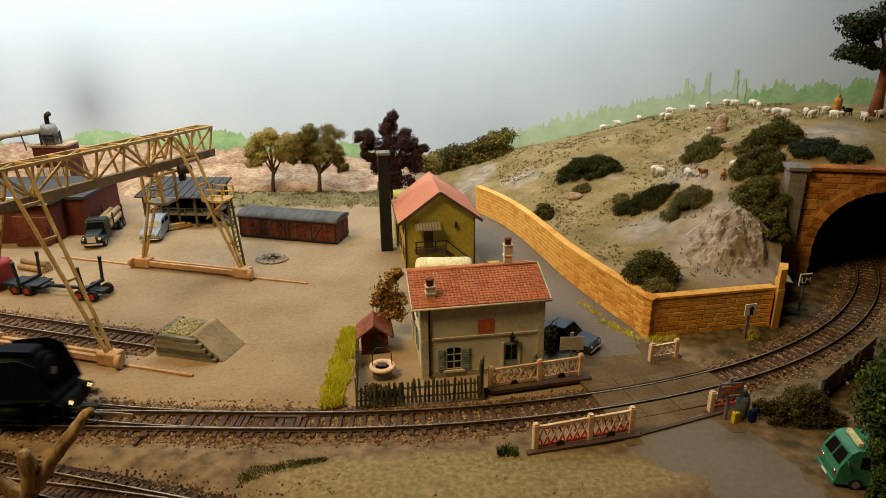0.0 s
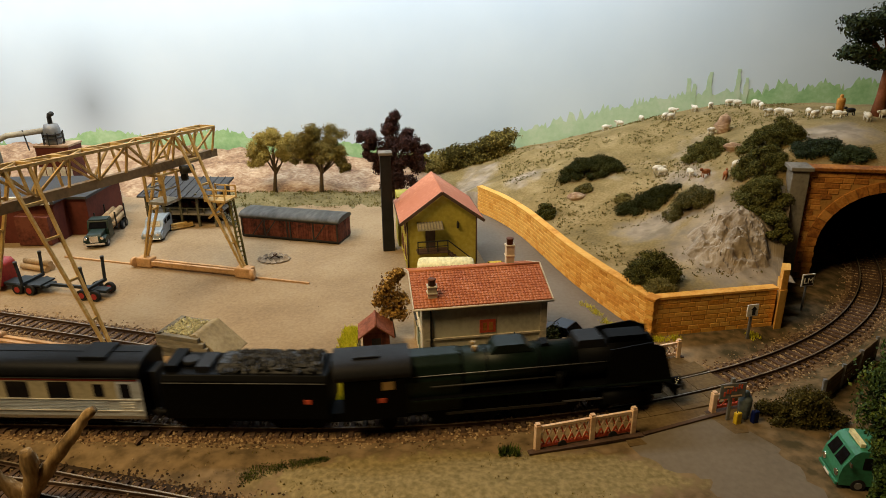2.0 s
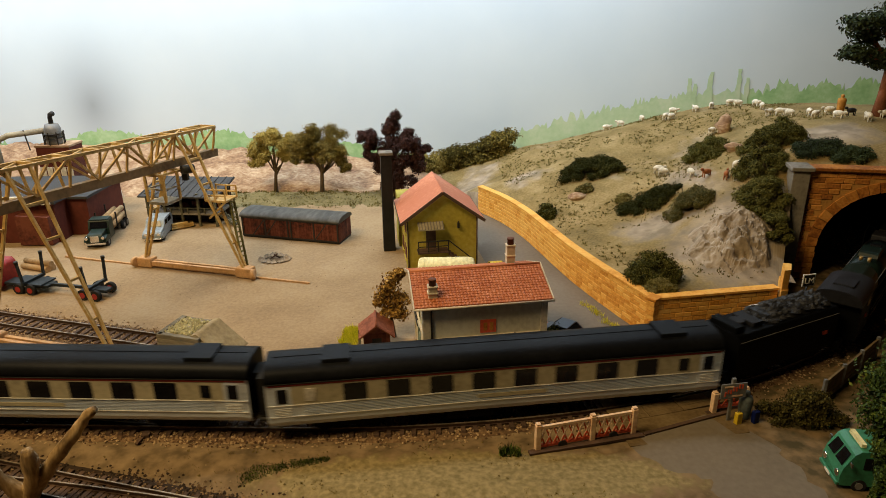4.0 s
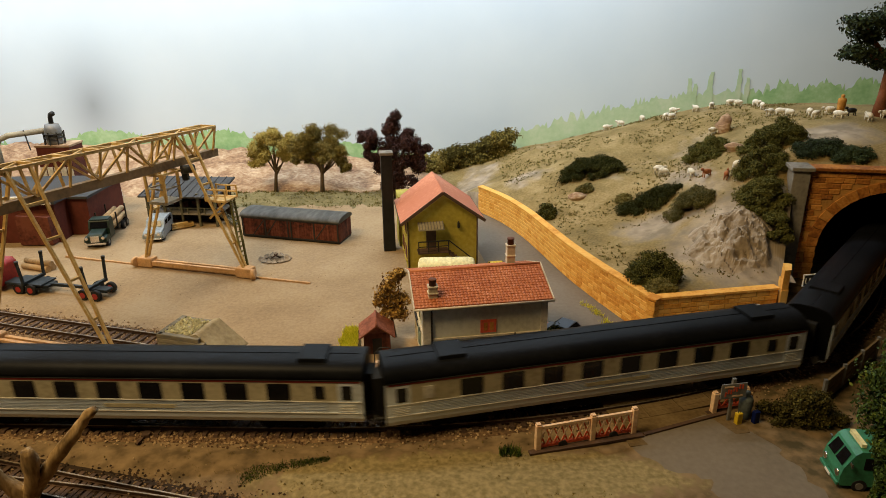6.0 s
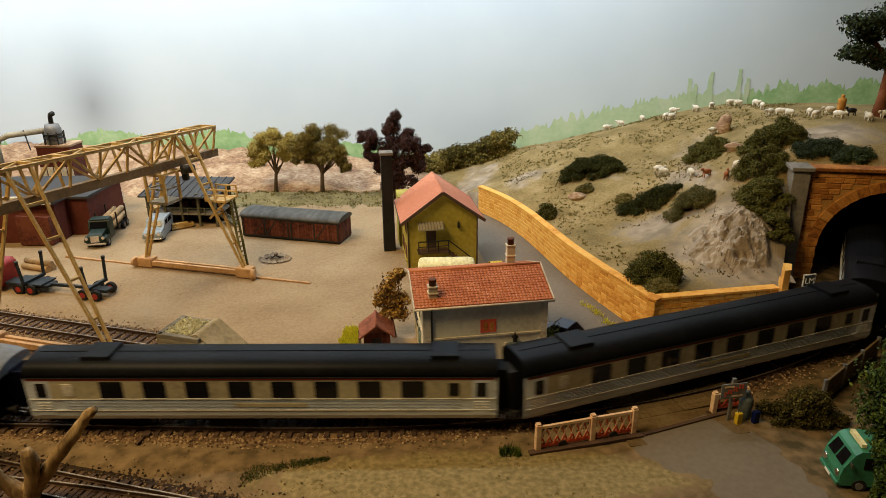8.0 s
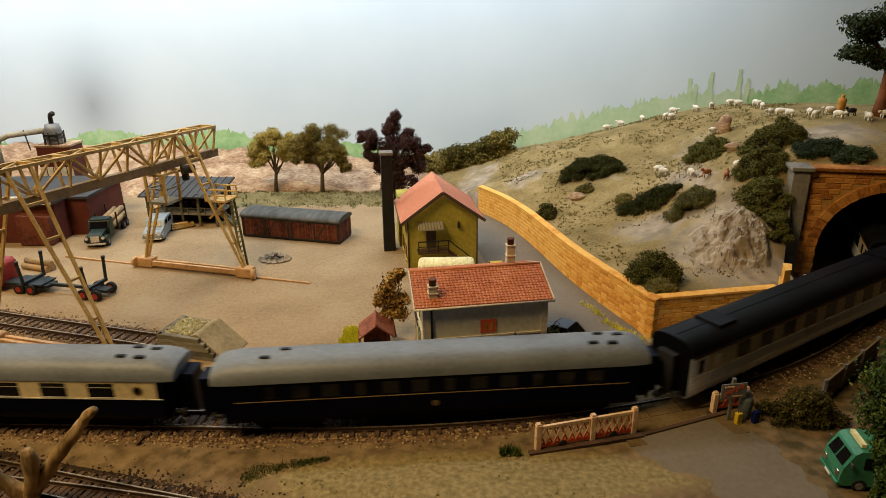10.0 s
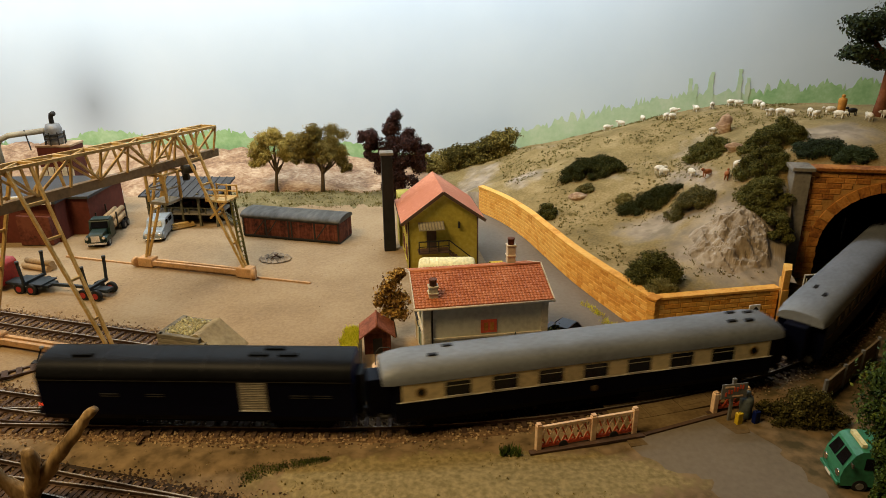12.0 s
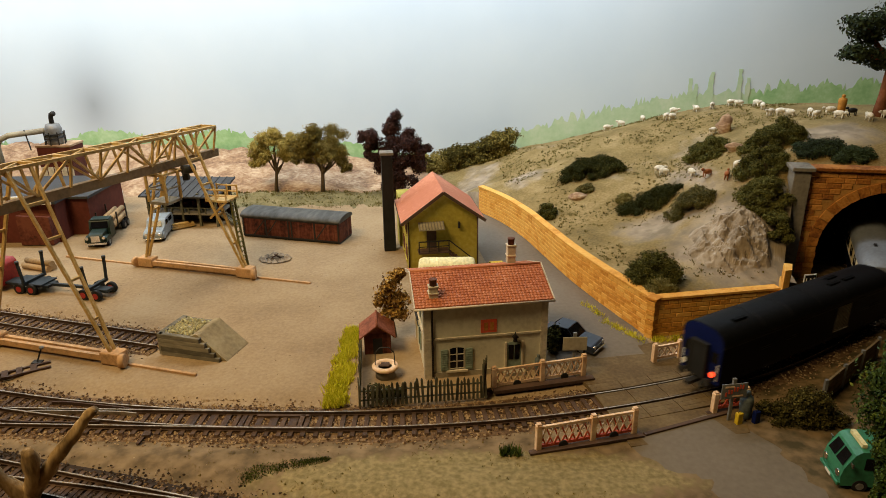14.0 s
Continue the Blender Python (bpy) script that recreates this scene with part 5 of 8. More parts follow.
    part("front_apron", Mesh().prism([(9.4, 2.3), (10.6, 1.75), (10.6, 1.6), (9.4, 2.1)], -1.5, 1.5, "y"), "loco_black", ob)
    buffers(ob, 10.8, 1, 1.3)
    return ob


def tender():
    ob = thing("tender", "black locomotive tender heaped with coal", "tender")
    h = 5.0
    side = [(-1.55, 1.1), (-1.6, 3.7), (-1.35, 4.05), (1.35, 4.05), (1.6, 3.7), (1.55, 1.1)]
    part("tank", Mesh().prism(side, -h, h, "x"), "loco_black", ob, "black riveted tank", bevel=0.06)
    part("tank_line", Mesh().box(0, -1.61, 3.6, 9.8, 0.04, 0.04).box(0, 1.61, 3.6, 9.8, 0.04, 0.04), "grey_metal", ob)
    coal = Mesh()
    spots = [(rnd(-1.8, 4.4), rnd(-1.1, 1.1), 4.05) for _ in range(260)]
    stones(coal, [(x, y, z + 0.62 * (1 - (y / 1.3) ** 2) * min(1, (x + 2) / 1.5)) for x, y, z in spots], 0.18, 0.34)
    coal.prism([(-1.2, 4.0), (-0.7, 4.5), (0.7, 4.5), (1.2, 4.0)], -1.6, 4.6, "x")
    part("coal", coal, "coal", ob, "heap of shiny black coal")
    part("filler", Mesh().cyl((-3.6, 0, 4.0), (-3.6, 0, 4.4), 0.5, n=16).box(-2.6, 0, 4.0, 0.9, 1.8, 0.35), "loco_roof", ob)
    part("rear_box", Mesh().box(-4.5, 0, 4.0, 0.8, 2.2, 0.5), "loco_black", ob, bevel=0.05)
    for s in (-1, 1):
        part("tender_plate", Mesh().box(3.8, s * 1.58, 2.2, 0.4, 0.05, 0.3), "red_paint", ob, "small red plate")
    buffers(ob, -h, -1)
    for x in (-2.9, 2.9):
        bogie(ob, x, 2, 2.2)
    part("underframe", Mesh().box(0, 0, 0.6, 9.8, 2.2, 0.55), "loco_black", ob)
    return ob


# distance of the train's nose along the line, second by second
TIMES = [0.0, 0.5, 1.0, 1.5, 2.6, 3.0, 5.5, 6.5, 7.5, 8.2, 10.3, 11.0, 12.5, 12.9, 14.0]
NOSE = [-20.9, -11.1, -1.4, 7.9, 28.0, 35.2, 79.9, 98.7, 117.4, 130.4, 172.2, 185.8, 215.1, 223.6, 247.0]


def nose_at(t):
    i = max(0, min(len(TIMES) - 2, int(np.searchsorted(TIMES, t, side="right")) - 1))
    sl = [(NOSE[j + 1] - NOSE[j]) / (TIMES[j + 1] - TIMES[j]) for j in range(len(TIMES) - 1)]
    m = [sl[0]] + [(sl[j] + sl[j + 1]) / 2 for j in range(len(sl) - 1)] + [sl[-1]]
    d = TIMES[i + 1] - TIMES[i]
    u = (t - TIMES[i]) / d
    return ((2 * u ** 3 - 3 * u * u + 1) * NOSE[i] + (u ** 3 - 2 * u * u + u) * d * m[i] + (3 * u * u - 2 * u ** 3) * NOSE[i + 1] + (u ** 3 - u * u) * d * m[i + 1])


coach = steel_coach()
coaches = [coach] + [copy_thing(coach, P(-60 * i - 60, 36.4)) for i in range(3)]
# vehicle, distance of its middle behind the nose, half the distance of its bogies
TRAIN = [(locomotive(), 11.4, 5.0), (tender(), 27.4, 2.9)]
TRAIN += [(c, 33.2 + 14.7 + 29.4 * i, 9.6) for i, c in enumerate(coaches)]
TRAIN += [(luxury_coach("sleeping_car", "dark blue sleeping car with blue-grey roof and gold lining", False, "dark blue luxury cars"), 150.8 + 14.5, 9.0),
          (luxury_coach("saloon_car", "cream and dark blue saloon car with blue-grey roof", True, "dark blue luxury cars"), 179.8 + 14.4, 9.0),
          (luggage_van(), 208.6 + 10.0, 6.3)]


def train_pose(s, half):
    x0, y0, _ = way(s - half)
    x1, y1, _ = way(s + half)
    return P((x0 + x1) / 2, (y0 + y1) / 2, 0, math.degrees(math.atan2(y1 - y0, x1 - x0)))


# ---- buildings ----
GZ = -0.15


def tiled(mesh, u0, u1, v0, z0, v1, z1, rows, step, lift=0.05):
    """Overlapping tiles on a slope from the eave (v0, z0) to the ridge (v1, z1)."""
    n = max(1, int((u1 - u0) / step))
    for r in range(rows):
        a, b = r / rows, (r + 1.12) / rows
        b = min(b, 1.0)
        for i in range(n):
            ua, ub = u0 + (u1 - u0) * (i + 0.03) / n, u0 + (u1 - u0) * (i + 0.97) / n
            va, za = v0 + (v1 - v0) * a, z0 + (z1 - z0) * a + lift + rnd(0, 0.012)
            vb, zb = v0 + (v1 - v0) * b, z0 + (z1 - z0) * b + lift * 0.35
            um, h = (ua + ub) / 2, 0.035
            mesh.add([(ua, va, za), (um, va, za + h), (ub, va, za), (ua, vb, zb), (um, vb, zb + h), (ub, vb, zb), (ua, va, za - lift), (ub, va, za - lift)],
                     [(0, 1, 4, 3), (1, 2, 5, 4), (6, 1, 0), (6, 7, 2, 1)])
    return mesh


def arched(u, z0, w, h, y0, y1, rise=0.18, n=6):
    pts = [(u - w / 2, z0), (u + w / 2, z0)] + [(u + w / 2 * math.cos(math.pi * i / n), z0 + h - rise + rise * math.sin(math.pi * i / n)) for i in range(n + 1)]
    return Mesh().prism(pts, y0, y1, "y")


def house_window(ob, u, z, w, h, shutters=True):
    wn = part("window", arched(u, z, w, h, -0.03, 0.0), "glass", ob, "dark arched window")
    fr = Mesh()
    for k in (-0.46, 0, 0.46):
        fr.box(u + k * w, -0.045, z, 0.07, 0.04, h - (0.02 if k == 0 else 0.14))
    for k in (0.03, 0.36, 0.68):
        fr.box(u, -0.045, z + k * h, w, 0.04, 0.06)
    part("window_frame", fr, "quoin", wn)
    part("sill", Mesh().box(u, -0.1, z - 0.16, w + 0.4, 0.2, 0.14), "quoin", wn)
    if shutters:
        for s in (-1, 1):
            sh = part("shutter", Mesh().box(u + s * (w * 0.5 + 0.32), -0.07, z - 0.04, 0.52, 0.08, h - 0.05), "shutter", wn, "grey-green louvred shutter", bevel=0.02)
            sl = Mesh()
            for i in range(8):
                sl.box(u + s * (w * 0.5 + 0.32), -0.12, z + 0.08 + i * (h - 0.3) / 8, 0.42, 0.03, 0.09)
            part("louvres", sl, "shutter", wn)


def keepers_house():
    ob = thing("crossing_house", "cream rendered crossing keeper's house with red tiled roof", "house", P(-1.31, 40.07, GZ, 7.8))
    W, D, H, R = 8.6, 6.4, 5.55, 6.92
    EZ, EV, EU = 5.68, 0.35, W + 0.35
    for v in (0, D - 0.25):
        part("wall", Mesh().prism([(0, v), (W, v), (W, v + 0.25), (0, v + 0.25)], 0, H, "z"), "plaster", ob, "cream rendered wall")
    for u in (0, W - 0.25):
        part("gable_wall", Mesh().prism([(0.25, 0), (D - 0.25, 0), (D - 0.25, H), (D / 2, R - 0.12), (0.25, H)], u, u + 0.25, "x"), "plaster", ob, "cream rendered wall")
    part("plinth", Mesh().box(W / 2, -0.03, 0, W + 0.1, 0.1, 0.45), "concrete", ob)
    part("string_course", Mesh().box(W / 2, -0.05, 3.05, W, 0.12, 0.12).box(-0.05, D / 2, 3.05, 0.12, D, 0.12), "quoin", ob)
    for u, v in ((0.18, -0.04), (W - 0.18, -0.04)):
        part("quoin", Mesh().box(u, v, 0, 0.46, 0.12, H), "quoin", ob, "pale stone corner")
    part("quoin", Mesh().box(-0.04, 0.2, 0, 0.12, 0.46, H), "quoin", ob)
    part("quoin", Mesh().box(-0.04, D - 0.2, 0, 0.12, 0.46, H), "quoin", ob)
    roof = Mesh()
    for s in (0, 1):
        v0, z0, v1, z1 = ((-EV, EZ, D / 2, R) if s == 0 else (D + EV, EZ, D / 2, R))
        roof.add([(-0.7, v0, z0), (EU, v0, z0), (EU, v1, z1), (-0.7, v1, z1), (-0.7, v0, z0 - 0.12), (EU, v0, z0 - 0.12), (EU, v1, z1 - 0.12), (-0.7, v1, z1 - 0.12)],
                 [(0, 1, 2, 3), (7, 6, 5, 4), (0, 4, 5, 1), (1, 5, 6, 2), (3, 7, 4, 0)])
    rf = part("roof", roof, "tile", ob, "weathered red clay tile roof")
    t = Mesh()
    tiled(t, -0.66, EU - 0.04, -EV, EZ, D / 2, R, 15, 0.25)
    tiled(t, -0.66, EU - 0.04, D + EV, EZ, D / 2, R, 15, 0.25)
    tagged(part("tiles", t, "tile", rf), kind="stuff")
    part("ridge", Mesh().cyl((-0.7, D / 2, R + 0.02), (EU, D / 2, R + 0.02), 0.12, n=8), "tile", rf)
    for u in (-0.7, EU):
        part("bargeboard", Mesh().beam((u, -EV - 0.03, EZ - 0.03), (u, D / 2, R + 0.02), 0.08, 0.22).beam((u, D + EV + 0.03, EZ - 0.03), (u, D / 2, R + 0.02), 0.08, 0.22), "barge", rf, "pale bargeboard")
    part("gutter", Mesh().cyl((-0.75, -EV - 0.1, EZ - 0.06), (EU + 0.05, -EV - 0.1, EZ - 0.06), 0.08, n=8), "barge", rf)
    for u, v, z, h in ((0.7, 0.7, 5.7, 1.05), (7.2, D - 1.2, 5.9, 1.8)):
        ch = part("chimney", Mesh().box(u, v, z, 0.62, 0.58, h).box(u, v, z + h * 0.55, 0.72, 0.68, 0.12).box(u, v, z + h, 0.72, 0.68, 0.12), "quoin", ob, "pale rendered chimney", bevel=0.03)
        part("chimney_pot", Mesh().lathe([(0.26, z + h + 0.1), (0.24, z + h + 0.5), (0.28, z + h + 0.5), (0.28, z + h + 0.6), (0.2, z + h + 0.6)], 12, u, v), "pot_clay", ch)
        part("flashing", Mesh().box(u, v, z - 0.05, 0.8, 0.76, 0.25), "concrete", ch)
    house_window(ob, 2.2, 0.62, 1.12, 1.72)
    dr = part("door", arched(6.3, 0.3, 1.05, 2.15, -0.03, 0.0), "shutter", ob, "grey-green glazed door")
    part("door_glass", Mesh().box(6.08, -0.045, 1.05, 0.36, 0.03, 1.15).box(6.52, -0.045, 1.05, 0.36, 0.03, 1.15), "glass", dr)
    part("door_frame", Mesh().box(5.7, -0.04, 0.25, 0.14, 0.12, 2.2).box(6.9, -0.04, 0.25, 0.14, 0.12, 2.2), "quoin", dr)
    part("step", Mesh().box(6.3, -0.35, 0, 1.5, 0.6, 0.3), "concrete", ob, bevel=0.03)
    lamp = part("wall_lamp", Mesh().cyl((6.3, -0.3, 2.62), (6.3, -0.3, 2.95), 0.17, 0.12, 8).lathe([(0.25, 2.95), (0.05, 3.2), (0.04, 3.35)], 10, 6.3, -0.3).beam((6.3, 0, 2.7), (6.3, -0.3, 2.7), 0.06), "iron", ob, "small black wall lantern")
    pl = part("plaque", Mesh().box(4.45, -0.03, 3.35, 1.12, 0.06, 0.98), "red_paint", ob, "orange-red wall plaque")
    part("plaque_bar", Mesh().box(4.25, -0.07, 3.52, 0.26, 0.03, 0.6), "stone_dark", pl)
    part("plaque_bar", Mesh().box(4.68, -0.07, 3.52, 0.26, 0.03, 0.6), "stone_dark", pl)
    part("downpipe", Mesh().tube([(0.5, -0.42, 5.58), (0.5, -0.12, 5.3), (0.5, -0.12, 0.2)], 0.06, 8), "iron", ob)
    for z in (0.9, 3.6):
        for v in (3.2,):
            w = part("side_window", Mesh().box(-0.02, v, z, 0.05, 0.7, 1.4), "glass", ob)
            for s in (-1, 1):
                part("shutter", Mesh().box(-0.06, v + s * 0.5, z, 0.06, 0.3, 1.4), "shutter", w)
    part("side_pipe", Mesh().beam((-0.5, -0.5, 4.95), (-0.5, 2.6, 4.95), 0.07).beam((-0.5, -0.5, 4.5), (-0.5, 2.6, 4.5), 0.07), "iron", ob)
    return ob


keepers_house()


def yellow_house():
    ob = thing("yellow_house", "ochre yellow gabled house with pink roof and outside stair", "house", P(-3.38, 59.96, GZ, 8))
    W, D, H, R = 6.9, 7.2, 5.6, 8.1
    for v in (0, D - 0.25):
        part("gable_wall", Mesh().prism([(0, 0), (W, 0), (W, H), (W / 2, R - 0.15), (0, H)], v, v + 0.25, "y"), "ochre", ob, "ochre yellow rendered wall")
    for u in (0.125, W - 0.125):
        part("wall", Mesh().box(u, D / 2, 0, 0.25, D - 0.5, H), "ochre", ob, "ochre yellow rendered wall")
    k = (R - H) / (W / 2)
    for s in (-1, 1):
        e = W / 2 + s * (W / 2 + 0.65)
        z = H - 0.65 * k
        m = Mesh().add([(e, -0.55, z), (W / 2, -0.55, R), (W / 2, D + 0.5, R), (e, D + 0.5, z), (e, -0.55, z - 0.14), (W / 2, -0.55, R - 0.14), (W / 2, D + 0.5, R - 0.14), (e, D + 0.5, z - 0.14)],
                       [(0, 1, 2, 3) if s > 0 else (3, 2, 1, 0), (4, 5, 6, 7), (0, 4, 5, 1), (2, 6, 7, 3), (0, 3, 7, 4)])
        rf = part("roof", m, "pink_roof", ob, "smooth pinkish red roof")
        part("bargeboard", Mesh().beam((e, -0.58, z - 0.1), (W / 2, -0.58, R - 0.1), 0.08, 0.3), "brown_wood", rf, "dark brown bargeboard")
        part("fascia", Mesh().box(e, D / 2, z - 0.22, 0.1, D + 1.0, 0.2), "brown_wood", rf)
        part("downpipe", Mesh().cyl((W / 2 + s * (W / 2 - 0.05), -0.08, 0.1), (W / 2 + s * (W / 2 - 0.05), -0.08, H - 0.3), 0.07, n=8), "brown_wood", ob)
    part("annex", Mesh().box(0.5, D + 1.5, 0, 1.6, 3.0, 5.6), "ochre", ob, "narrow ochre annex")
    door = part("door", Mesh().box(2.3, -0.03, 2.35, 0.95, 0.06, 2.1), "brown_wood", ob, "dark brown upper door")
    part("awning", Mesh().add([(1.0, 0, 5.0), (3.5, 0, 5.0), (3.5, -1.0, 4.55), (1.0, -1.0, 4.55), (1.0, 0, 4.9), (3.5, 0, 4.9), (3.5, -1.0, 4.45), (1.0, -1.0, 4.45)],
                              [(0, 3, 2, 1), (4, 5, 6, 7), (3, 7, 6, 2), (0, 4, 7, 3), (1, 2, 6, 5)]), "concrete", ob, "pale corrugated awning")
    aw = Mesh()
    for i in range(9):
        aw.beam((1.1 + 0.29 * i, 0, 5.03), (1.1 + 0.29 * i, -1.0, 4.58), 0.08)
    part("awning_ribs", aw, "grey_stone", ob)
    part("landing", Mesh().box(2.4, -0.6, 2.15, 3.0, 1.2, 0.18), "brown_wood", ob)
    for u in (0.95, 1.9, 2.85, 3.85):
        part("railing_post", Mesh().box(u, -1.15, 2.3, 0.1, 0.1, 1.15), "iron", ob)
    part("railing", Mesh().box(2.4, -1.15, 3.35, 3.0, 0.1, 0.1).box(2.4, -1.15, 2.85, 3.0, 0.07, 0.07).beam((3.9, -1.15, 3.4), (6.4, -1.15, 1.2), 0.1), "iron", ob)
    st = Mesh()
    for i in range(9):
        st.box(4.05 + i * 0.29, -0.6, 1.95 - i * 0.24, 0.32, 1.0, 0.08)
    part("stair", st.beam((3.9, -1.1, 2.05), (6.5, -1.1, 0.05), 0.1, 0.2), "brown_wood", ob, "dark wooden stair")
    part("wall_lamp", Mesh().box(5.0, -0.15, 4.3, 0.2, 0.3, 0.5).beam((5.0, 0, 4.9), (5.0, -0.2, 4.9), 0.08), "iron", ob)
    for v, z in ((1.7, 0.9), (4.6, 0.9), (1.7, 3.6), (4.6, 3.6)):
        w = part("side_window", Mesh().box(-0.02, v, z, 0.06, 1.5, 1.3), "red_brown", ob, "dark red shuttered window")
        part("sill", Mesh().box(-0.08, v, z - 0.12, 0.18, 1.8, 0.1), "ochre", w)
    return ob


yellow_house()

# square dark stack beside the yellow house
st = thing("brick_stack", "tall square black stack with a pale cap", "stack", P(-5.69, 66.2, GZ, 8))
part("shaft", Mesh().box(0, 0, 0, 1.25, 1.25, 10.4, taper=0.88), "black_paint", st, bevel=0.05)
part("cap", Mesh().box(0, 0, 10.4, 1.4, 1.4, 0.28), "grey_stone", st, "pale stone cap", bevel=0.04)


def hut():
    ob = thing("garden_hut", "small dark red wooden hut with tiled roof", "hut", P(-6.0, 43.6, GZ, 7))
    part("wall", Mesh().prism([(0, 0), (2.0, 0), (2.0, 1.75), (1.0, 2.5), (0, 1.75)], 0, 1.6, "y"), "red_wood", ob, "dark red boarded walls")
    for i in range(7):
        part("board", Mesh().box(0.16 + i * 0.28, -0.03, 0.05, 0.24, 0.06, 1.65), "red_wood", ob)
    for s in (-1, 1):
        rf = part("roof", Mesh().add([(1 + s * 1.35, -0.5, 1.6), (1, -0.5, 2.62), (1, 2.0, 2.62), (1 + s * 1.35, 2.0, 1.6), (1 + s * 1.35, -0.5, 1.5), (1, -0.5, 2.52), (1, 2.0, 2.52), (1 + s * 1.35, 2.0, 1.5)],
                                     [(0, 1, 2, 3) if s > 0 else (3, 2, 1, 0), (4, 5, 6, 7), (0, 4, 5, 1), (2, 6, 7, 3), (0, 3, 7, 4)]), "tile_dark", ob)
        t = Mesh()
        for r in range(7):
            for c in range(7):
                u = 1 + s * 1.35 * (1 - r / 7.0)
                u2 = 1 + s * 1.35 * (1 - (r + 1.1) / 7.0)
                z, z2 = 1.6 + 1.02 * r / 7, 1.6 + 1.02 * (r + 1.1) / 7
                y0 = -0.5 + c * 0.357
                t.add([(u, y0 + 0.01, z + 0.06), (u, y0 + 0.34, z + 0.06), (u2, y0 + 0.34, z2 + 0.02), (u2, y0 + 0.01, z2 + 0.02), (u, y0 + 0.01, z), (u, y0 + 0.34, z)],
                      [(0, 1, 2, 3) if s < 0 else (3, 2, 1, 0), (0, 4, 5, 1)])
        tagged(part("tiles", t, "tile_dark", rf), kind="stuff")
    part("ridge", Mesh().cyl((1, -0.55, 2.63), (1, 2.05, 2.63), 0.09, n=8), "tile_dark", ob)
    # no real opening: a black panel paints the shade within the door
    part("doorway", Mesh().box(1.0, -0.04, 0.05, 0.7, 0.08, 1.3), "black_paint", ob, "black panel for the unlit inside of an open doorway")


hut()

well = thing("garden_well", "round stone well with pale rim and iron hoop", "well", P(-4.2, 40.55, GZ))
part("shaft", Mesh().lathe([(0.72, 0), (0.68, 0.75), (0.5, 0.75), (0.5, 0.3)], 20), "grey_stone", well, "rough stone shaft")
part("rim", Mesh().lathe([(0.52, 0.72), (0.92, 0.72), (0.94, 0.85), (0.88, 0.92), (0.54, 0.92), (0.52, 0.72)], 24), "cream_paint", well, "pale stone rim")
part("water", Mesh().lathe([(0.51, 0.3), (0.0, 0.31)], 20), "black_paint", well)
part("lid", Mesh().box(0, 0, 0.9, 0.6, 0.5, 0.08), "brown_wood", well)
part("hoop", Mesh().tube([(-0.7, 0, 0.9), (-0.66, 0, 1.9), (-0.3, 0, 2.3), (0.3, 0, 2.3), (0.66, 0, 1.9), (0.7, 0, 0.9)], 0.04, 6), "iron", well, "thin iron hoop")


# ---- factory, loading shed and freight van body ----
def factory():
    ob = thing("factory", "dark red brick factory with grey roofs and a boiler tower", "factory")
    z = GZ
    part("wall", Mesh().box(-53, 75.2, z, 20, 10.8, 4.6), "red_brown", ob, "dark red wall")
    part("wall", Mesh().box(-43.0, 76.6, z, 4.6, 8.4, 4.4), "red_brown", ob, "dark red wall")
    part("buttress", Mesh().prism([(-43.2, 0), (-43.2, 3.2), (-46.8, 3.4), (-46.8, 0)], 68.6, 70.0, "y"), "red_wood", ob, bevel=0.03)
    part("roof", Mesh().box(-53, 75.2, z + 4.6, 20.8, 11.6, 0.35), "grey_roof", ob, "flat grey roof")
    part("roof", Mesh().box(-43.0, 76.6, z + 4.4, 5.2, 9.0, 0.3), "grey_roof", ob)
    part("parapet", Mesh().box(-48.5, 69.4, z + 4.6, 11.0, 0.3, 0.9), "white_paint", ob, "pale parapet panel")
    part("louvre_window", Mesh().box(-45.5, 69.7, 1.2, 2.8, 0.2, 1.6), "black_paint", ob)
    tw = part("tower", Mesh().box(-49.2, 84, z, 4.2, 3.2, 8.3), "red_brown", ob, "dark red boiler tower")
    part("tower_roof", Mesh().box(-49.2, 84, z + 8.3, 4.4, 3.4, 0.25), "bank", tw, "pale pinkish tower top")
    for i in range(5):
        part("window_pane", Mesh().box(-50.9 + i * 0.85, 82.38, 4.4, 0.7, 0.1, 1.2), "white_paint", tw)
    tk = part("silo", Mesh().lathe([(0.75, 8.2), (0.95, 8.6), (1.0, 10.3), (0.8, 10.9), (0.4, 11.0)], 18, -49.3, 83.5), "grey_metal", ob, "grey metal silo")
    part("silo_ring", Mesh().lathe([(1.0, 9.2), (1.25, 9.2), (1.25, 9.28), (1.0, 9.28)], 18, -49.3, 83.5).lathe([(1.0, 9.7), (1.25, 9.7), (1.25, 9.78), (1.0, 9.78)], 18, -49.3, 83.5), "iron", tk)
    for i in range(8):
        a = i * math.pi / 4
        part("silo_rail", Mesh().box(-49.3 + 1.2 * math.cos(a), 83.5 + 1.2 * math.sin(a), 8.4, 0.1, 0.1, 1.6), "iron", tk)
    part("flue", Mesh().tube([(-49.3, 83.5, 10.6), (-49.3, 83.5, 11.7), (-49.1, 83.3, 12.1), (-48.6, 83.0, 12.3)], [0.3, 0.28, 0.28, 0.32], 12), "iron", tk, "dark bent flue")
    part("pipe", Mesh().tube([(-50.4, 83.5, 10.1), (-54.5, 82.5, 9.7), (-55.6, 82.2, 9.2), (-55.9, 82.0, 8.4), (-55.7, 82.0, 4.2)], 0.36, 12), "concrete", ob, "pale sheet metal pipe")
    part("pipe_stay", Mesh().beam((-52.6, 82.8, 10.3), (-52.0, 82.4, 7.8), 0.12), "iron", ob)


factory()


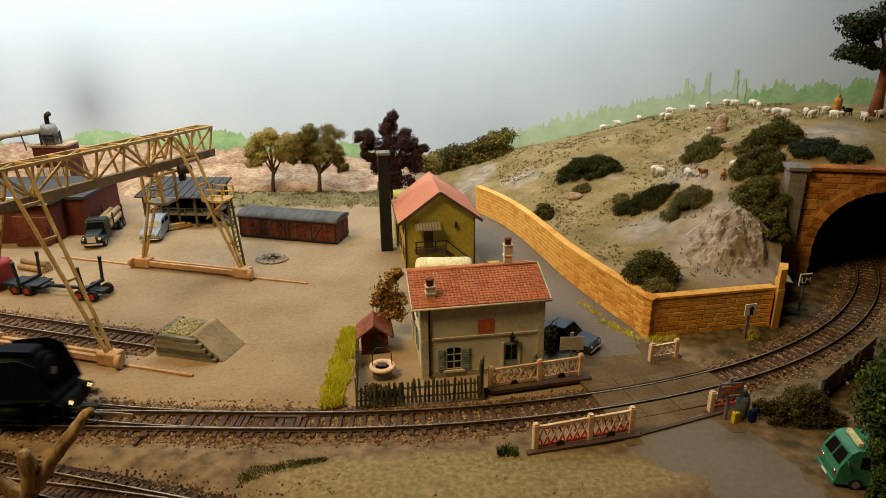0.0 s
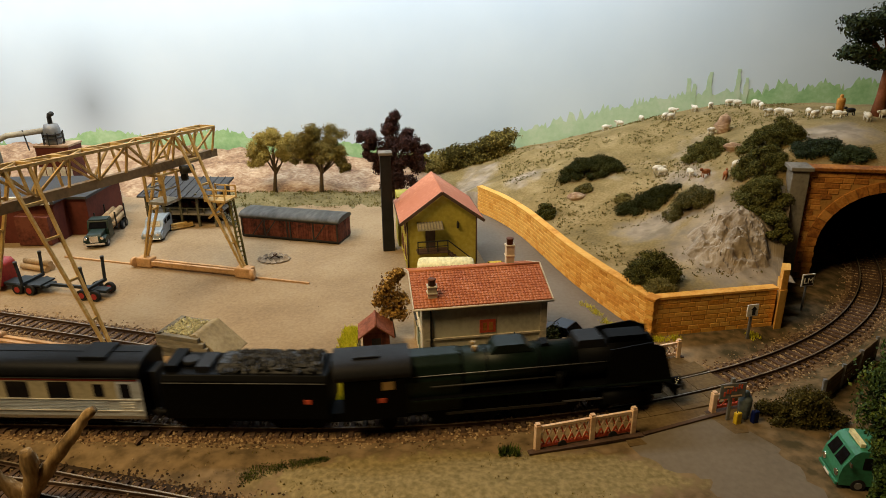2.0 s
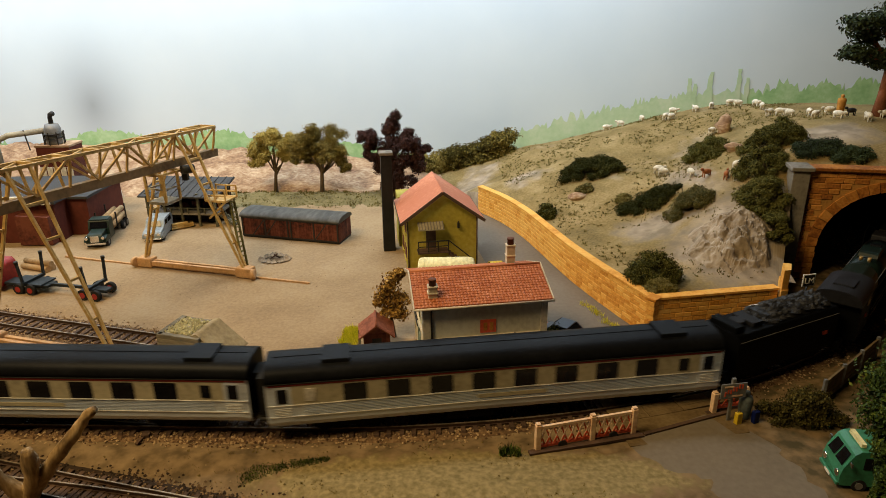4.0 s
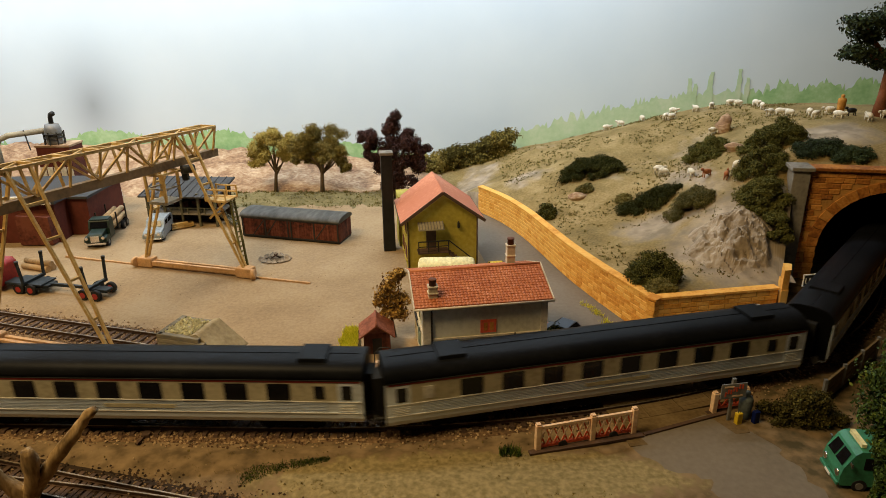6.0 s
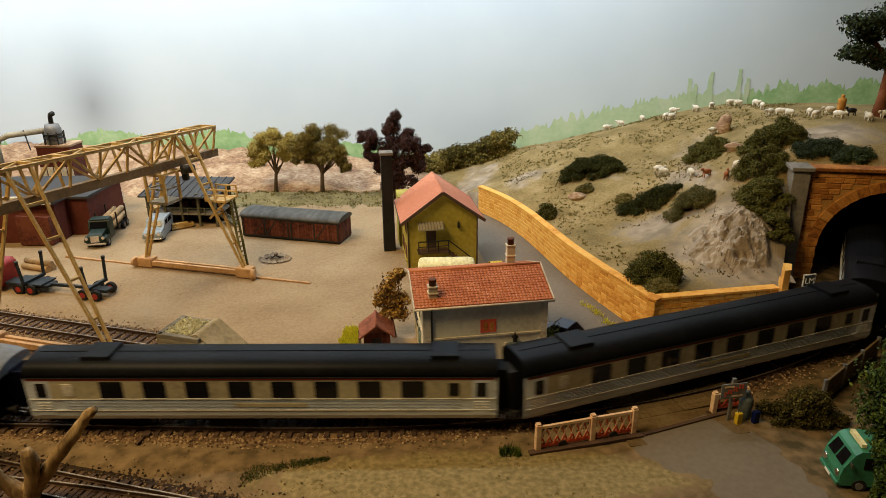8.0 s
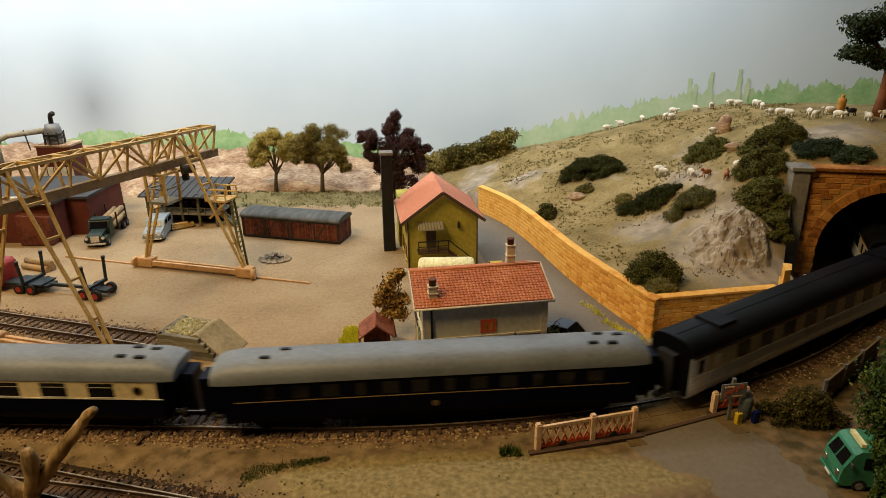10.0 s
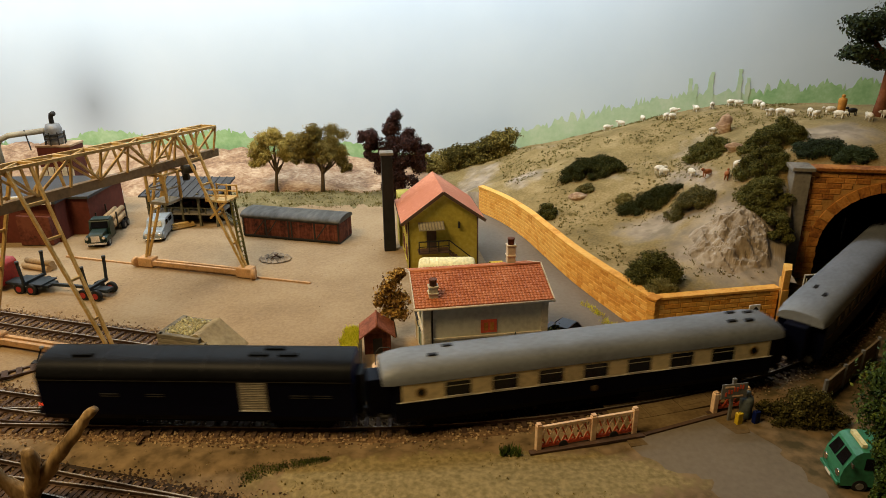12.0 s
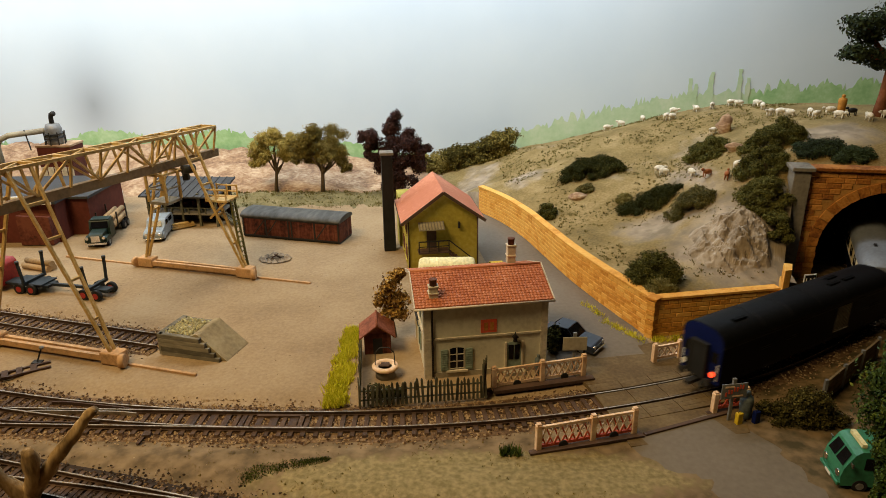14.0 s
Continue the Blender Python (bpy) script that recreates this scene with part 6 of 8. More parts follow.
def loading_shed():
    ob = thing("loading_shed", "dark open timber loading shed on a raised dock", "shed", P(-30.9, 76.6, GZ, -6))
    part("dock", Mesh().box(0, 0.6, 1.45, 8.8, 4.4, 0.2), "grey_stone", ob, "weathered plank dock")
    for u in (-4.2, -2.1, 0, 2.1, 4.2):
        for v in (-1.5, 2.6):
            part("post", Mesh().box(u, v, 0, 0.26, 0.26, 4.1), "fence_wood", ob)
        part("rail_post", Mesh().box(u + 0.8, -1.6, 1.6, 0.12, 0.12, 0.75), "fence_wood", ob)
    part("rail", Mesh().box(0, -1.6, 2.25, 8.8, 0.1, 0.1), "fence_wood", ob)
    rf = part("roof", Mesh().add([(-4.9, -2.2, 3.85), (4.9, -2.2, 3.85), (4.9, 3.4, 4.9), (-4.9, 3.4, 4.9), (-4.9, -2.2, 3.7), (4.9, -2.2, 3.7), (4.9, 3.4, 4.75), (-4.9, 3.4, 4.75)],
                                 [(0, 1, 2, 3), (7, 6, 5, 4), (0, 4, 5, 1), (1, 5, 6, 2), (2, 6, 7, 3), (3, 7, 4, 0)]), "grey_roof", ob, "grey felt roof")
    for i in range(11):
        part("roof_seam", Mesh().beam((-4.8 + i * 0.96, -2.2, 3.88), (-4.8 + i * 0.96, 3.4, 4.93), 0.1), "grey_roof", rf)
    part("back_wall", Mesh().box(0, 2.8, 0, 8.8, 0.2, 4.6), "brown_wood", ob, "dark boarded back wall")
    # black sheet stands in for the shade below the open dock
    part("under_wall", Mesh().box(0, 0.9, 0, 8.6, 0.2, 1.45), "black_paint", ob)
    for i in range(6):
        part("step", Mesh().box(4.7 + i * 0.28, -0.6, 1.3 - i * 0.24, 0.34, 1.3, 0.1), "fence_wood", ob)
    part("stringer", Mesh().beam((4.4, -1.25, 1.5), (6.3, -1.25, 0.05), 0.1, 0.2).beam((4.4, -1.25, 2.3), (6.3, -1.25, 0.9), 0.08), "fence_wood", ob)
    for i in range(6):
        part("crate", Mesh().box(-3.4 + i * 1.3, 1.4 + rnd(-0.3, 0.3), 1.65, 0.8, 0.7, rnd(0.5, 0.9), rnd(-10, 10)), "red_wood", ob)


loading_shed()


def van_body():
    ob = thing("freight_van", "dark red boarded freight van with a grey arched roof", "freight van", P(-16.6, 71.0, GZ, -15.8))
    L, W = 11.9, 3.3
    part("body", Mesh().box(0, 0, 0.25, L, W, 2.35), "red_wood", ob, "dark red boarded body")
    part("sole_bar", Mesh().box(0, 0, 0, L, W - 0.1, 0.3), "iron", ob)
    part("roof", Mesh().prism([(y * 1.08, z) for y, z in roof_outline(W, 2.45, 3.05)], -L / 2 - 0.15, L / 2 + 0.15, "x", True), "van_roof", ob, "grey arched roof")
    for s in (-1, 1):
        for i in range(40):
            part("board", Mesh().box(-L / 2 + 0.15 + i * 0.298, s * (W / 2 + 0.015), 0.3, 0.27, 0.04, 2.2), "red_wood", ob)
        for x in (-3.0, -0.2, 0.2, 3.0, -L / 2 + 0.1, L / 2 - 0.1):
            part("stanchion", Mesh().box(x, s * (W / 2 + 0.05), 0.2, 0.16, 0.1, 2.35), "iron", ob)
        part("rail", Mesh().box(0, s * (W / 2 + 0.05), 2.3, L, 0.08, 0.12), "iron", ob)
        part("rail", Mesh().box(0, s * (W / 2 + 0.05), 0.25, L, 0.08, 0.14), "iron", ob)
    for s in (-1, 1):
        for x0, x1 in ((-4.6, -3.1), (-3.0, -1.6), (3.1, 4.5)):
            part("brace", Mesh().beam((x0, s * (W / 2 + 0.05), 0.4), (x1, s * (W / 2 + 0.05), 2.25), 0.06, 0.12), "iron", ob)
    for i in range(9):
        part("end_board", Mesh().box(L / 2 + 0.02, -W / 2 + 0.2 + i * 0.36, 0.3, 0.04, 0.33, 2.5), "red_wood", ob)


van_body()


# ---- gantry crane ----
def gantry():
    ob = thing("gantry_crane", "pale wooden lattice gantry crane with trolley and cab", "gantry crane")
    u = Vector((0.96, -0.28, 0)).normalized()
    v = Vector((0.28, 0.96, 0)).normalized()
    far, near = Vector((-24.6, 60.6, 0)), Vector((-29.9, 44.4, 0))

    def at(t, o, z):
        p = near + (far - near).normalized() * t + u * o
        return Vector((p.x, p.y, z + 11.75 - 0.042 * t))

    a, b, hh, ww = -13.0, 22.6, 2.7, 0.85
    part("main_beam", Mesh().beam(at(a, 0, 0), at(b, 0, 0), 0.55, 0.75), "beam_wood", ob, "dark stained main beam")
    for o in (-ww, ww):
        part("top_chord", Mesh().beam(at(a, o, hh), at(b - 0.8, o, hh), 0.24), "crane_wood", ob)
    n = 12
    for i in range(n + 1):
        t = a + (b - 0.8 - a) * i / n
        part("cross_tie", Mesh().beam(at(t, -ww, hh + 0.02), at(t, ww, hh + 0.02), 0.2), "crane_wood", ob)
        if i < n:
            t2 = a + (b - 0.8 - a) * (i + 1) / n
            part("top_brace", Mesh().beam(at(t, -ww if i % 2 else ww, hh), at(t2, ww if i % 2 else -ww, hh), 0.14), "crane_wood", ob)
        for o in (-ww, ww):
            part("post", Mesh().beam(at(t, o * 0.35, 0.3), at(t, o, hh), 0.16), "crane_wood", ob)
            if i < n:
                t2 = a + (b - 0.8 - a) * (i + 1) / n
                lo, hi = (t, t2) if i % 2 else (t2, t)
                part("diagonal", Mesh().beam(at(lo, o * 0.35, 0.3), at(hi, o, hh), 0.17), "crane_wood", ob)
    for base, t0 in ((far, 17.0), (near, 0.0)):
        for s in (-1, 1):
            foot = base + u * s * 5.65
            for d in (-0.95, 0.95):
                top = at(t0 + d, s * ww, hh)
                part("leg", Mesh().beam(foot + Vector((0, 0, 0.75)) + v * d * 0.2, top, 0.21), "crane_wood", ob)
            for k in (0.2, 0.42, 0.64, 0.82):
                p = (foot + Vector((0, 0, 0.7)) + v * -0.25).lerp(at(t0 - 0.95, s * ww, hh), k)
                q = (foot + Vector((0, 0, 0.7)) + v * 0.25).lerp(at(t0 + 0.95, s * ww, hh), k)
                part("leg_tie", Mesh().beam(p, q, 0.18), "crane_wood", ob)
            bl = part("foot_block", Mesh().box(foot.x, foot.y, -0.05, 1.7, 1.1, 1.0, -16.3), "block_wood", ob, "turned wooden foot block", bevel=0.12)
            part("foot_wheel", Mesh().cyl(foot + u * 0.85 * (1 if s > 0 else -1) + v * -0.45 + Vector((0, 0, 0.42)), foot + u * 1.25 * (1 if s > 0 else -1) + v * -0.3 + Vector((0, 0, 0.42)), 0.52, n=16), "block_wood", bl)
        for o in (-0.28, 0.28):
            part("stretcher", Mesh().beam(base - u * 5.0 + v * o + Vector((0, 0, 0.42)), base + u * 5.0 + v * o + Vector((0, 0, 0.42)), 0.3, 0.45), "block_wood", ob)
    # trolley, cab and motor
    t = 14.6
    part("trolley", Mesh().beam(at(t - 1.3, -0.75, -0.6), at(t + 1.8, -0.75, -0.6), 0.2).beam(at(t - 1.3, 0.75, -0.6), at(t + 1.8, 0.75, -0.6), 0.2)
         .beam(at(t - 1.2, -0.9, -0.6), at(t - 1.2, 0.9, -0.6), 0.2).beam(at(t + 1.6, -0.9, -0.6), at(t + 1.6, 0.9, -0.6), 0.2), "crane_wood", ob)
    part("motor", Mesh().cyl(at(t + 1.4, 1.0, -0.55), at(t + 2.4, 1.5, -0.55), 0.42, n=14).box(*at(t + 1.9, 0.9, -1.6), 0.5, 0.5, 1.1), "iron", ob, "dark hoist motor")
    cab = part("cab", Mesh().box(*at(t - 0.2, 0, -3.3), 2.0, 2.0, 0.25, -16), "concrete", ob, "small framed driver's cab")
    for du in (-0.95, 0.95):
        for dv in (-0.95, 0.95):
            part("cab_post", Mesh().beam(at(t - 0.2 + dv, du, -3.1), at(t - 0.2 + dv, du, -0.5), 0.22), "crane_wood", cab)
        part("cab_rail", Mesh().beam(at(t - 1.15, du, -1.9), at(t + 0.75, du, -1.9), 0.14), "concrete", cab)
    part("cab_rail", Mesh().beam(at(t - 1.15, -0.95, -1.9), at(t - 1.15, 0.95, -1.9), 0.14).beam(at(t - 1.15, -0.95, -0.6), at(t - 1.15, 0.95, -0.6), 0.2), "concrete", cab)
    # landing on the far leg with its ladder
    c = far + u * 3.4 + v * 0.9
    pl = part("platform", Mesh().box(c.x, c.y, 7.3, 2.3, 2.0, 0.2, -16), "crane_wood", ob, "small wooden landing")
    for du in (-1.1, 0, 1.1):
        for dv in (-0.95, 0.95):
            q = c + u * du + v * dv
            part("landing_post", Mesh().box(q.x, q.y, 7.4, 0.13, 0.13, 1.2), "crane_wood", pl)
    for z in (7.95, 8.5):
        for dv in (-0.95, 0.95):
            part("landing_rail", Mesh().beam(c - u * 1.1 + v * dv + Vector((0, 0, z)), c + u * 1.1 + v * dv + Vector((0, 0, z)), 0.12), "crane_wood", pl)
    part("strut", Mesh().beam(c - u * 1.0 + v * -0.8 + Vector((0, 0, 5.6)), c + u * 0.9 + v * -0.8 + Vector((0, 0, 7.3)), 0.18), "crane_wood", pl)
    foot = far + u * 5.2 + v * 0.8
    for o in (-0.35, 0.35):
        part("ladder_rail", Mesh().beam(foot + v * o + Vector((0, 0, 0.5)), c + u * 1.1 + v * o + Vector((0, 0, 7.4)), 0.16), "leaf_moss", ob, "greenish ladder rail")
    for k in range(14):
        p = (foot + Vector((0, 0, 0.5))).lerp(c + u * 1.1 + Vector((0, 0, 7.4)), (k + 0.5) / 14)
        part("ladder_rung", Mesh().beam(p - v * 0.4, p + v * 0.4, 0.1), "leaf_moss", ob)
    # hand rails that the crane runs on
    for base, l in ((far, (-16, 12.5)), (near, (-22, 12.6))):
        tagged(part("crane_rail", Mesh().beam(base + u * l[0] + Vector((0, 0, -0.03)), base + u * l[1] + Vector((0, 0, -0.03)), 0.22, 0.14), "block_wood"), "thin rusty crane rail in the sand", "rail", kind="structure")


gantry()


# ---- buffer stop: a sleeper crib full of gravel with a concrete ramp ----
bs = thing("buffer_stop", "sleeper-built buffer stop filled with gravel and backed by earth", "buffer stop", P(-21.5, 44.2, GZ, -16))
for r in range(5):
    part("sleeper_wall", Mesh().box((5.0 - 0.36 * r) / 2 + rnd(-0.05, 0.05), 0, r * 0.36, 5.0 - 0.36 * r, 0.4, 0.34), "old_sleeper", bs, bevel=0.03)
    part("sleeper_wall", Mesh().box(1.7, 2.9, r * 0.34, 3.4, 0.4, 0.32), "old_sleeper", bs)
    part("sleeper_end", Mesh().box(0.05, 1.45, r * 0.36, 0.4, 3.2, 0.34), "old_sleeper", bs)
part("ramp", Mesh().prism([(2.3, 0), (2.5, 1.75), (3.2, 1.98), (5.6, 0.0)], 0.1, 3.05, "y"), "ramp", bs, "smooth ochre concrete ramp", bevel=0.15)
part("fill", Mesh().box(1.4, 1.45, 0.2, 2.6, 2.6, 1.5), "concrete", bs)
gv = Mesh()
stones(gv, [(rnd(0.3, 2.6), rnd(0.3, 2.7), 1.73 + rnd(-0.05, 0.13)) for _ in range(420)], 0.08, 0.16)
tagged(part("gravel", gv, "gravel_light", bs, "heap of yellowish gravel"), kind="stuff")


# ---- fences, gates and signs round the crossing ----
def picket_fence(name, p, q, h, n, seed):
    rng = random.Random(seed)
    p, q = Vector((*p, GZ)), Vector((*q, GZ))
    ob = thing(name, "weathered dark grey picket fence", "fence", P(p.x, p.y, p.z))
    d = q - p
    for z in (0.45, 1.15):
        part("rail", Mesh().beam((0, 0.06, z), (d.x, d.y + 0.06, z), 0.07, 0.1), "fence_wood", ob)
    me = Mesh().add([(-0.08, -0.03, 0), (0.08, -0.03, 0), (0.08, -0.03, 1), (0, -0.03, 1.1), (-0.08, -0.03, 1), (-0.08, 0.03, 0), (0.08, 0.03, 0), (0.08, 0.03, 1), (0, 0.03, 1.1), (-0.08, 0.03, 1)],
                    [(0, 1, 2, 3, 4), (9, 8, 7, 6, 5), (0, 5, 6, 1), (1, 6, 7, 2), (2, 7, 8, 3), (3, 8, 9, 4), (4, 9, 5, 0)]).data("picket", M["fence_wood"])
    a = math.degrees(math.atan2(d.y, d.x))
    for i in range(n + 1):
        k = i / n
        o = part("picket", me, None, ob, at=P(d.x * k, d.y * k, 0, a + rng.uniform(-8, 8), rng.uniform(-3, 3), rng.uniform(-4, 4)))
        o.scale = (rng.uniform(0.85, 1.2), 1, h * rng.uniform(0.86, 1.06))


picket_fence("picket_fence", (-5.6, 36.75), (2.75, 37.65), 1.62, 30, 1)
picket_fence("picket_fence", (-6.3, 44.0), (-5.6, 36.85), 1.62, 26, 2)
picket_fence("picket_fence", (2.6, 37.7), (2.75, 38.6), 2.4, 5, 3)


def barrier(p, q, h, posts, red, label, wheel=True):
    """A wooden lattice gate from p to q with posts at the given shares of its length."""
    p, q = Vector((*p, GZ)), Vector((*q, GZ))
    d = q - p
    L = d.length
    ob = thing("crossing_gate", label, "gate", P(p.x, p.y, p.z, math.degrees(math.atan2(d.y, d.x))), group="level crossing gates")
    for k in posts:
        ps = part("post", Mesh().box(L * k, 0, 0, 0.34, 0.34, h + 0.12), "cream_paint", ob, "cream painted post", bevel=0.04)
        part("post_cap", Mesh().box(L * k, 0, h + 0.12, 0.26, 0.26, 0.1), "cream_paint", ps)
    part("top_rail", Mesh().box(L / 2, 0, h - 0.16, L, 0.16, 0.16), "cream_paint", ob)
    part("bottom_rail", Mesh().box(L / 2, 0, 0.3, L, 0.16, 0.18), "red_paint" if red else "cream_paint", ob)
    n = int(L / 0.46)
    for i in range(n):
        x0, x1 = L * i / n, L * (i + 1) / n
        for j, (za, zb) in enumerate(((0.4, h - 0.16), (h - 0.16, 0.4))):
            part("lattice_bar", Mesh().beam((x0, 0.04 * (j * 2 - 1), za), (x1, 0.04 * (j * 2 - 1), zb), 0.05, 0.085), "red_paint" if red == 2 or (red and j) else "cream_paint", ob)
        if red:
            part("lattice_bar", Mesh().beam((x0, -0.08, 0.42), ((x0 + x1) / 2, -0.08, 0.9), 0.04, 0.1), "red_paint", ob)
    if wheel:
        for k in (0.25, 0.78):
            part("gate_wheel", Mesh().cyl((L * k, -0.16, 0.3), (L * k, -0.08, 0.3), 0.28, n=14), "iron", ob)
    part("gate_track", Mesh().box(L / 2, 0, 0.0, L + 1.0, 0.3, 0.1), "rail_side", ob)


barrier((3.35, 38.6), (9.75, 40.15), 1.6, (0.0, 0.53, 1.0), 0, "cream lattice level crossing gate with iron wheels")
barrier((5.43, 31.95), (11.45, 33.45), 1.75, (0.0, 0.56, 1.0), 1, "cream and red lattice level crossing gate")
barrier((15.3, 41.9), (17.3, 42.5), 1.35, (0.0, 1.0), 0, "short cream lattice gate end", False)
barrier((17.2, 35.6), (19.4, 36.15), 1.35, (0.0, 1.0), 2, "short red lattice gate end", False)

deck = thing("crossing_deck", "dark worn timber deck of the level crossing", "crossing deck", kind="structure")
for k, o in enumerate((-0.55, -0.18, 0.18, 0.55, 1.3, 1.75, 2.2, -1.3, -1.75, -2.2)):
    for i in range(4):
        s0 = 11.9 + i * 2.35
        wd = 0.187 if abs(o) < 1 else 0.223
        m = Mesh()
        pts = []
        for j in range(4):
            x, y, h = way(s0 + j * 2.3 / 3)
            pts += [(x - math.sin(h) * (o + e), y + math.cos(h) * (o + e), z) for e, z in ((-wd, -0.3), (wd, -0.3), (wd - 0.004, -0.03), (-wd + 0.004, -0.03))]
        m.add(pts, [(4 * a + b, 4 * a + (b + 1) % 4, 4 * a + 4 + (b + 1) % 4, 4 * a + 4 + b) for a in range(3) for b in range(4)] + [(3, 2, 1, 0), (12, 13, 14, 15)])
        part("plank", m, "deck", deck)
slab("approach_far", [(9.9, 38.75), (18.2, 41.1), (16.2, 44.8), (8.2, 42.0)], -0.04, 0.3, "deck", "brownish worn approach to the crossing", "road")
slab("approach_near", [(10.6, 34.6), (19.2, 36.6), (18.6, 33.4), (11.0, 32.2)], -0.06, 0.3, "deck", "brownish worn approach to the crossing", "road")
kerb = thing("timber_kerb", "thin dark timber kerb across the road", "kerb", kind="structure")
part("sleeper_kerb", Mesh().beam((4.9, 31.6, 0.0), (12.0, 33.2, 0.0), 0.35, 0.16), "brown_wood", kerb)
part("sleeper_kerb", Mesh().beam((12.1, 33.25, 0.0), (18.0, 35.4, 0.0), 0.25, 0.14), "brown_wood", kerb)
part("sleeper_kerb", Mesh().beam((3.3, 38.2, 0.0), (10.4, 39.7, 0.0), 0.5, 0.24), "brown_wood", kerb)


def crossing_sign(x, y, rz, face, label, bars):
    ob = thing("crossing_sign", label, "sign", P(x, y, GZ, rz))
    part("post", Mesh().box(0, 0.1, 0, 0.2, 0.16, 2.5).box(0, 0.1, 2.5, 0.24, 0.2, 0.6), "grey_metal", ob, "pale grey post", bevel=0.03)
    pl = part("plate", Mesh().box(0, -0.02, 1.75, 1.7, 0.08, 1.05), face, ob, "grey sign plate", bevel=0.03)
    if bars:
        b = Mesh()
        for i in range(7):
            b.box(-0.55 + i * 0.18, -0.075, 1.95 + i * 0.075 + (0.1 if i % 2 else 0), 0.1, 0.02, 0.3)
        part("lettering_bars", b, "red_paint", pl)
        part("lettering_bars", Mesh().box(0.25, -0.075, 1.88, 0.7, 0.02, 0.1).box(-0.35, -0.075, 2.55, 0.6, 0.02, 0.1), "cream_paint", pl)


crossing_sign(17.8, 34.6, 8, "grey_metal", "grey level crossing board on a post with faded red bars", True)
crossing_sign(9.2, 40.8, 0, "concrete", "plain dull beige board on a thin post beside the gate", False)


def text_mesh(word, size):
    cu = bpy.data.curves.new("text", "FONT")
    cu.body, cu.size, cu.align_x, cu.extrude = word, size * C, "CENTER", 0.0002
    ob = bpy.data.objects.new("text", cu)
    scene.collection.objects.link(ob)
    dg = bpy.context.evaluated_depsgraph_get()
    me = bpy.data.meshes.new_from_object(ob.evaluated_get(dg))
    bpy.data.objects.remove(ob)
    return me


lm = thing("lineside_sign", "black square railway sign with white letters LM", "sign", P(30.4, 49.9, GZ + 0.4, 10))
part("post", Mesh().box(0, 0.1, -0.5, 0.14, 0.12, 2.5), "grey_metal", lm)
pl = part("plate", Mesh().box(0, 0, 1.95, 1.15, 0.08, 1.1), "white_paint", lm, bevel=0.02)
part("panel", Mesh().box(0, -0.05, 2.04, 0.97, 0.05, 0.92), "black_paint", pl)
wd = text_mesh("LM", 0.72)
wd.materials.clear()
wd.materials.append(M["white_paint"])
part("lettering", wd, None, pl, "white letters LM", P(0, -0.09, 2.24, 0, 90))

ws = thing("lineside_sign", "white square railway sign with a black arrow notch", "sign", P(23.75, 45.2, GZ, 12))
part("post", Mesh().box(0, 0.1, 0, 0.2, 0.14, 2.3), "grey_metal", ws)
pl = part("plate", Mesh().box(0, 0, 2.0, 0.95, 0.08, 1.0), "white_paint", ws, bevel=0.02)
part("notch", Mesh().prism([(-0.05, 2.1), (0.22, 2.1), (0.22, 2.55), (0.36, 2.55), (0.08, 2.85), (-0.2, 2.55), (-0.05, 2.55)], -0.06, -0.03, "y"), "black_paint", pl)

bf = thing("board_fence", "low dark timber board fence along the line", "fence", P(24.6, 36.4, GZ))
for i in range(3):
    a, b = Vector((2.3 * i, 1.85 * i, 0)), Vector((2.3 * (i + 1) - 0.15, 1.85 * (i + 1) - 0.1, 0))
    part("post", Mesh().box(a.x, a.y, 0, 0.2, 0.2, 1.85), "grey_metal", bf, "grey post")
    for j in range(4):
        part("plank", Mesh().beam(a + Vector((0.1, 0.08, 0.25 + 0.42 * j)), b + Vector((0, 0, 0.25 + 0.42 * j)), 0.14, 0.38), "deck", bf)
part("post", Mesh().box(6.9, 5.55, 0, 0.2, 0.2, 1.85), "grey_metal", bf)


# ---- road vehicles ----
def wheels(ob, places, r, w=0.28, rim="grey_metal"):
    for x, y in places:
        t = part("wheel", Mesh().cyl((x, y - w / 2, r), (x, y + w / 2, r), r, n=18), "tyre", ob)
        part("rim", Mesh().cyl((x, y - w / 2 - 0.02, r), (x, y + w / 2 + 0.02, r), r * 0.55, n=14), rim, t)


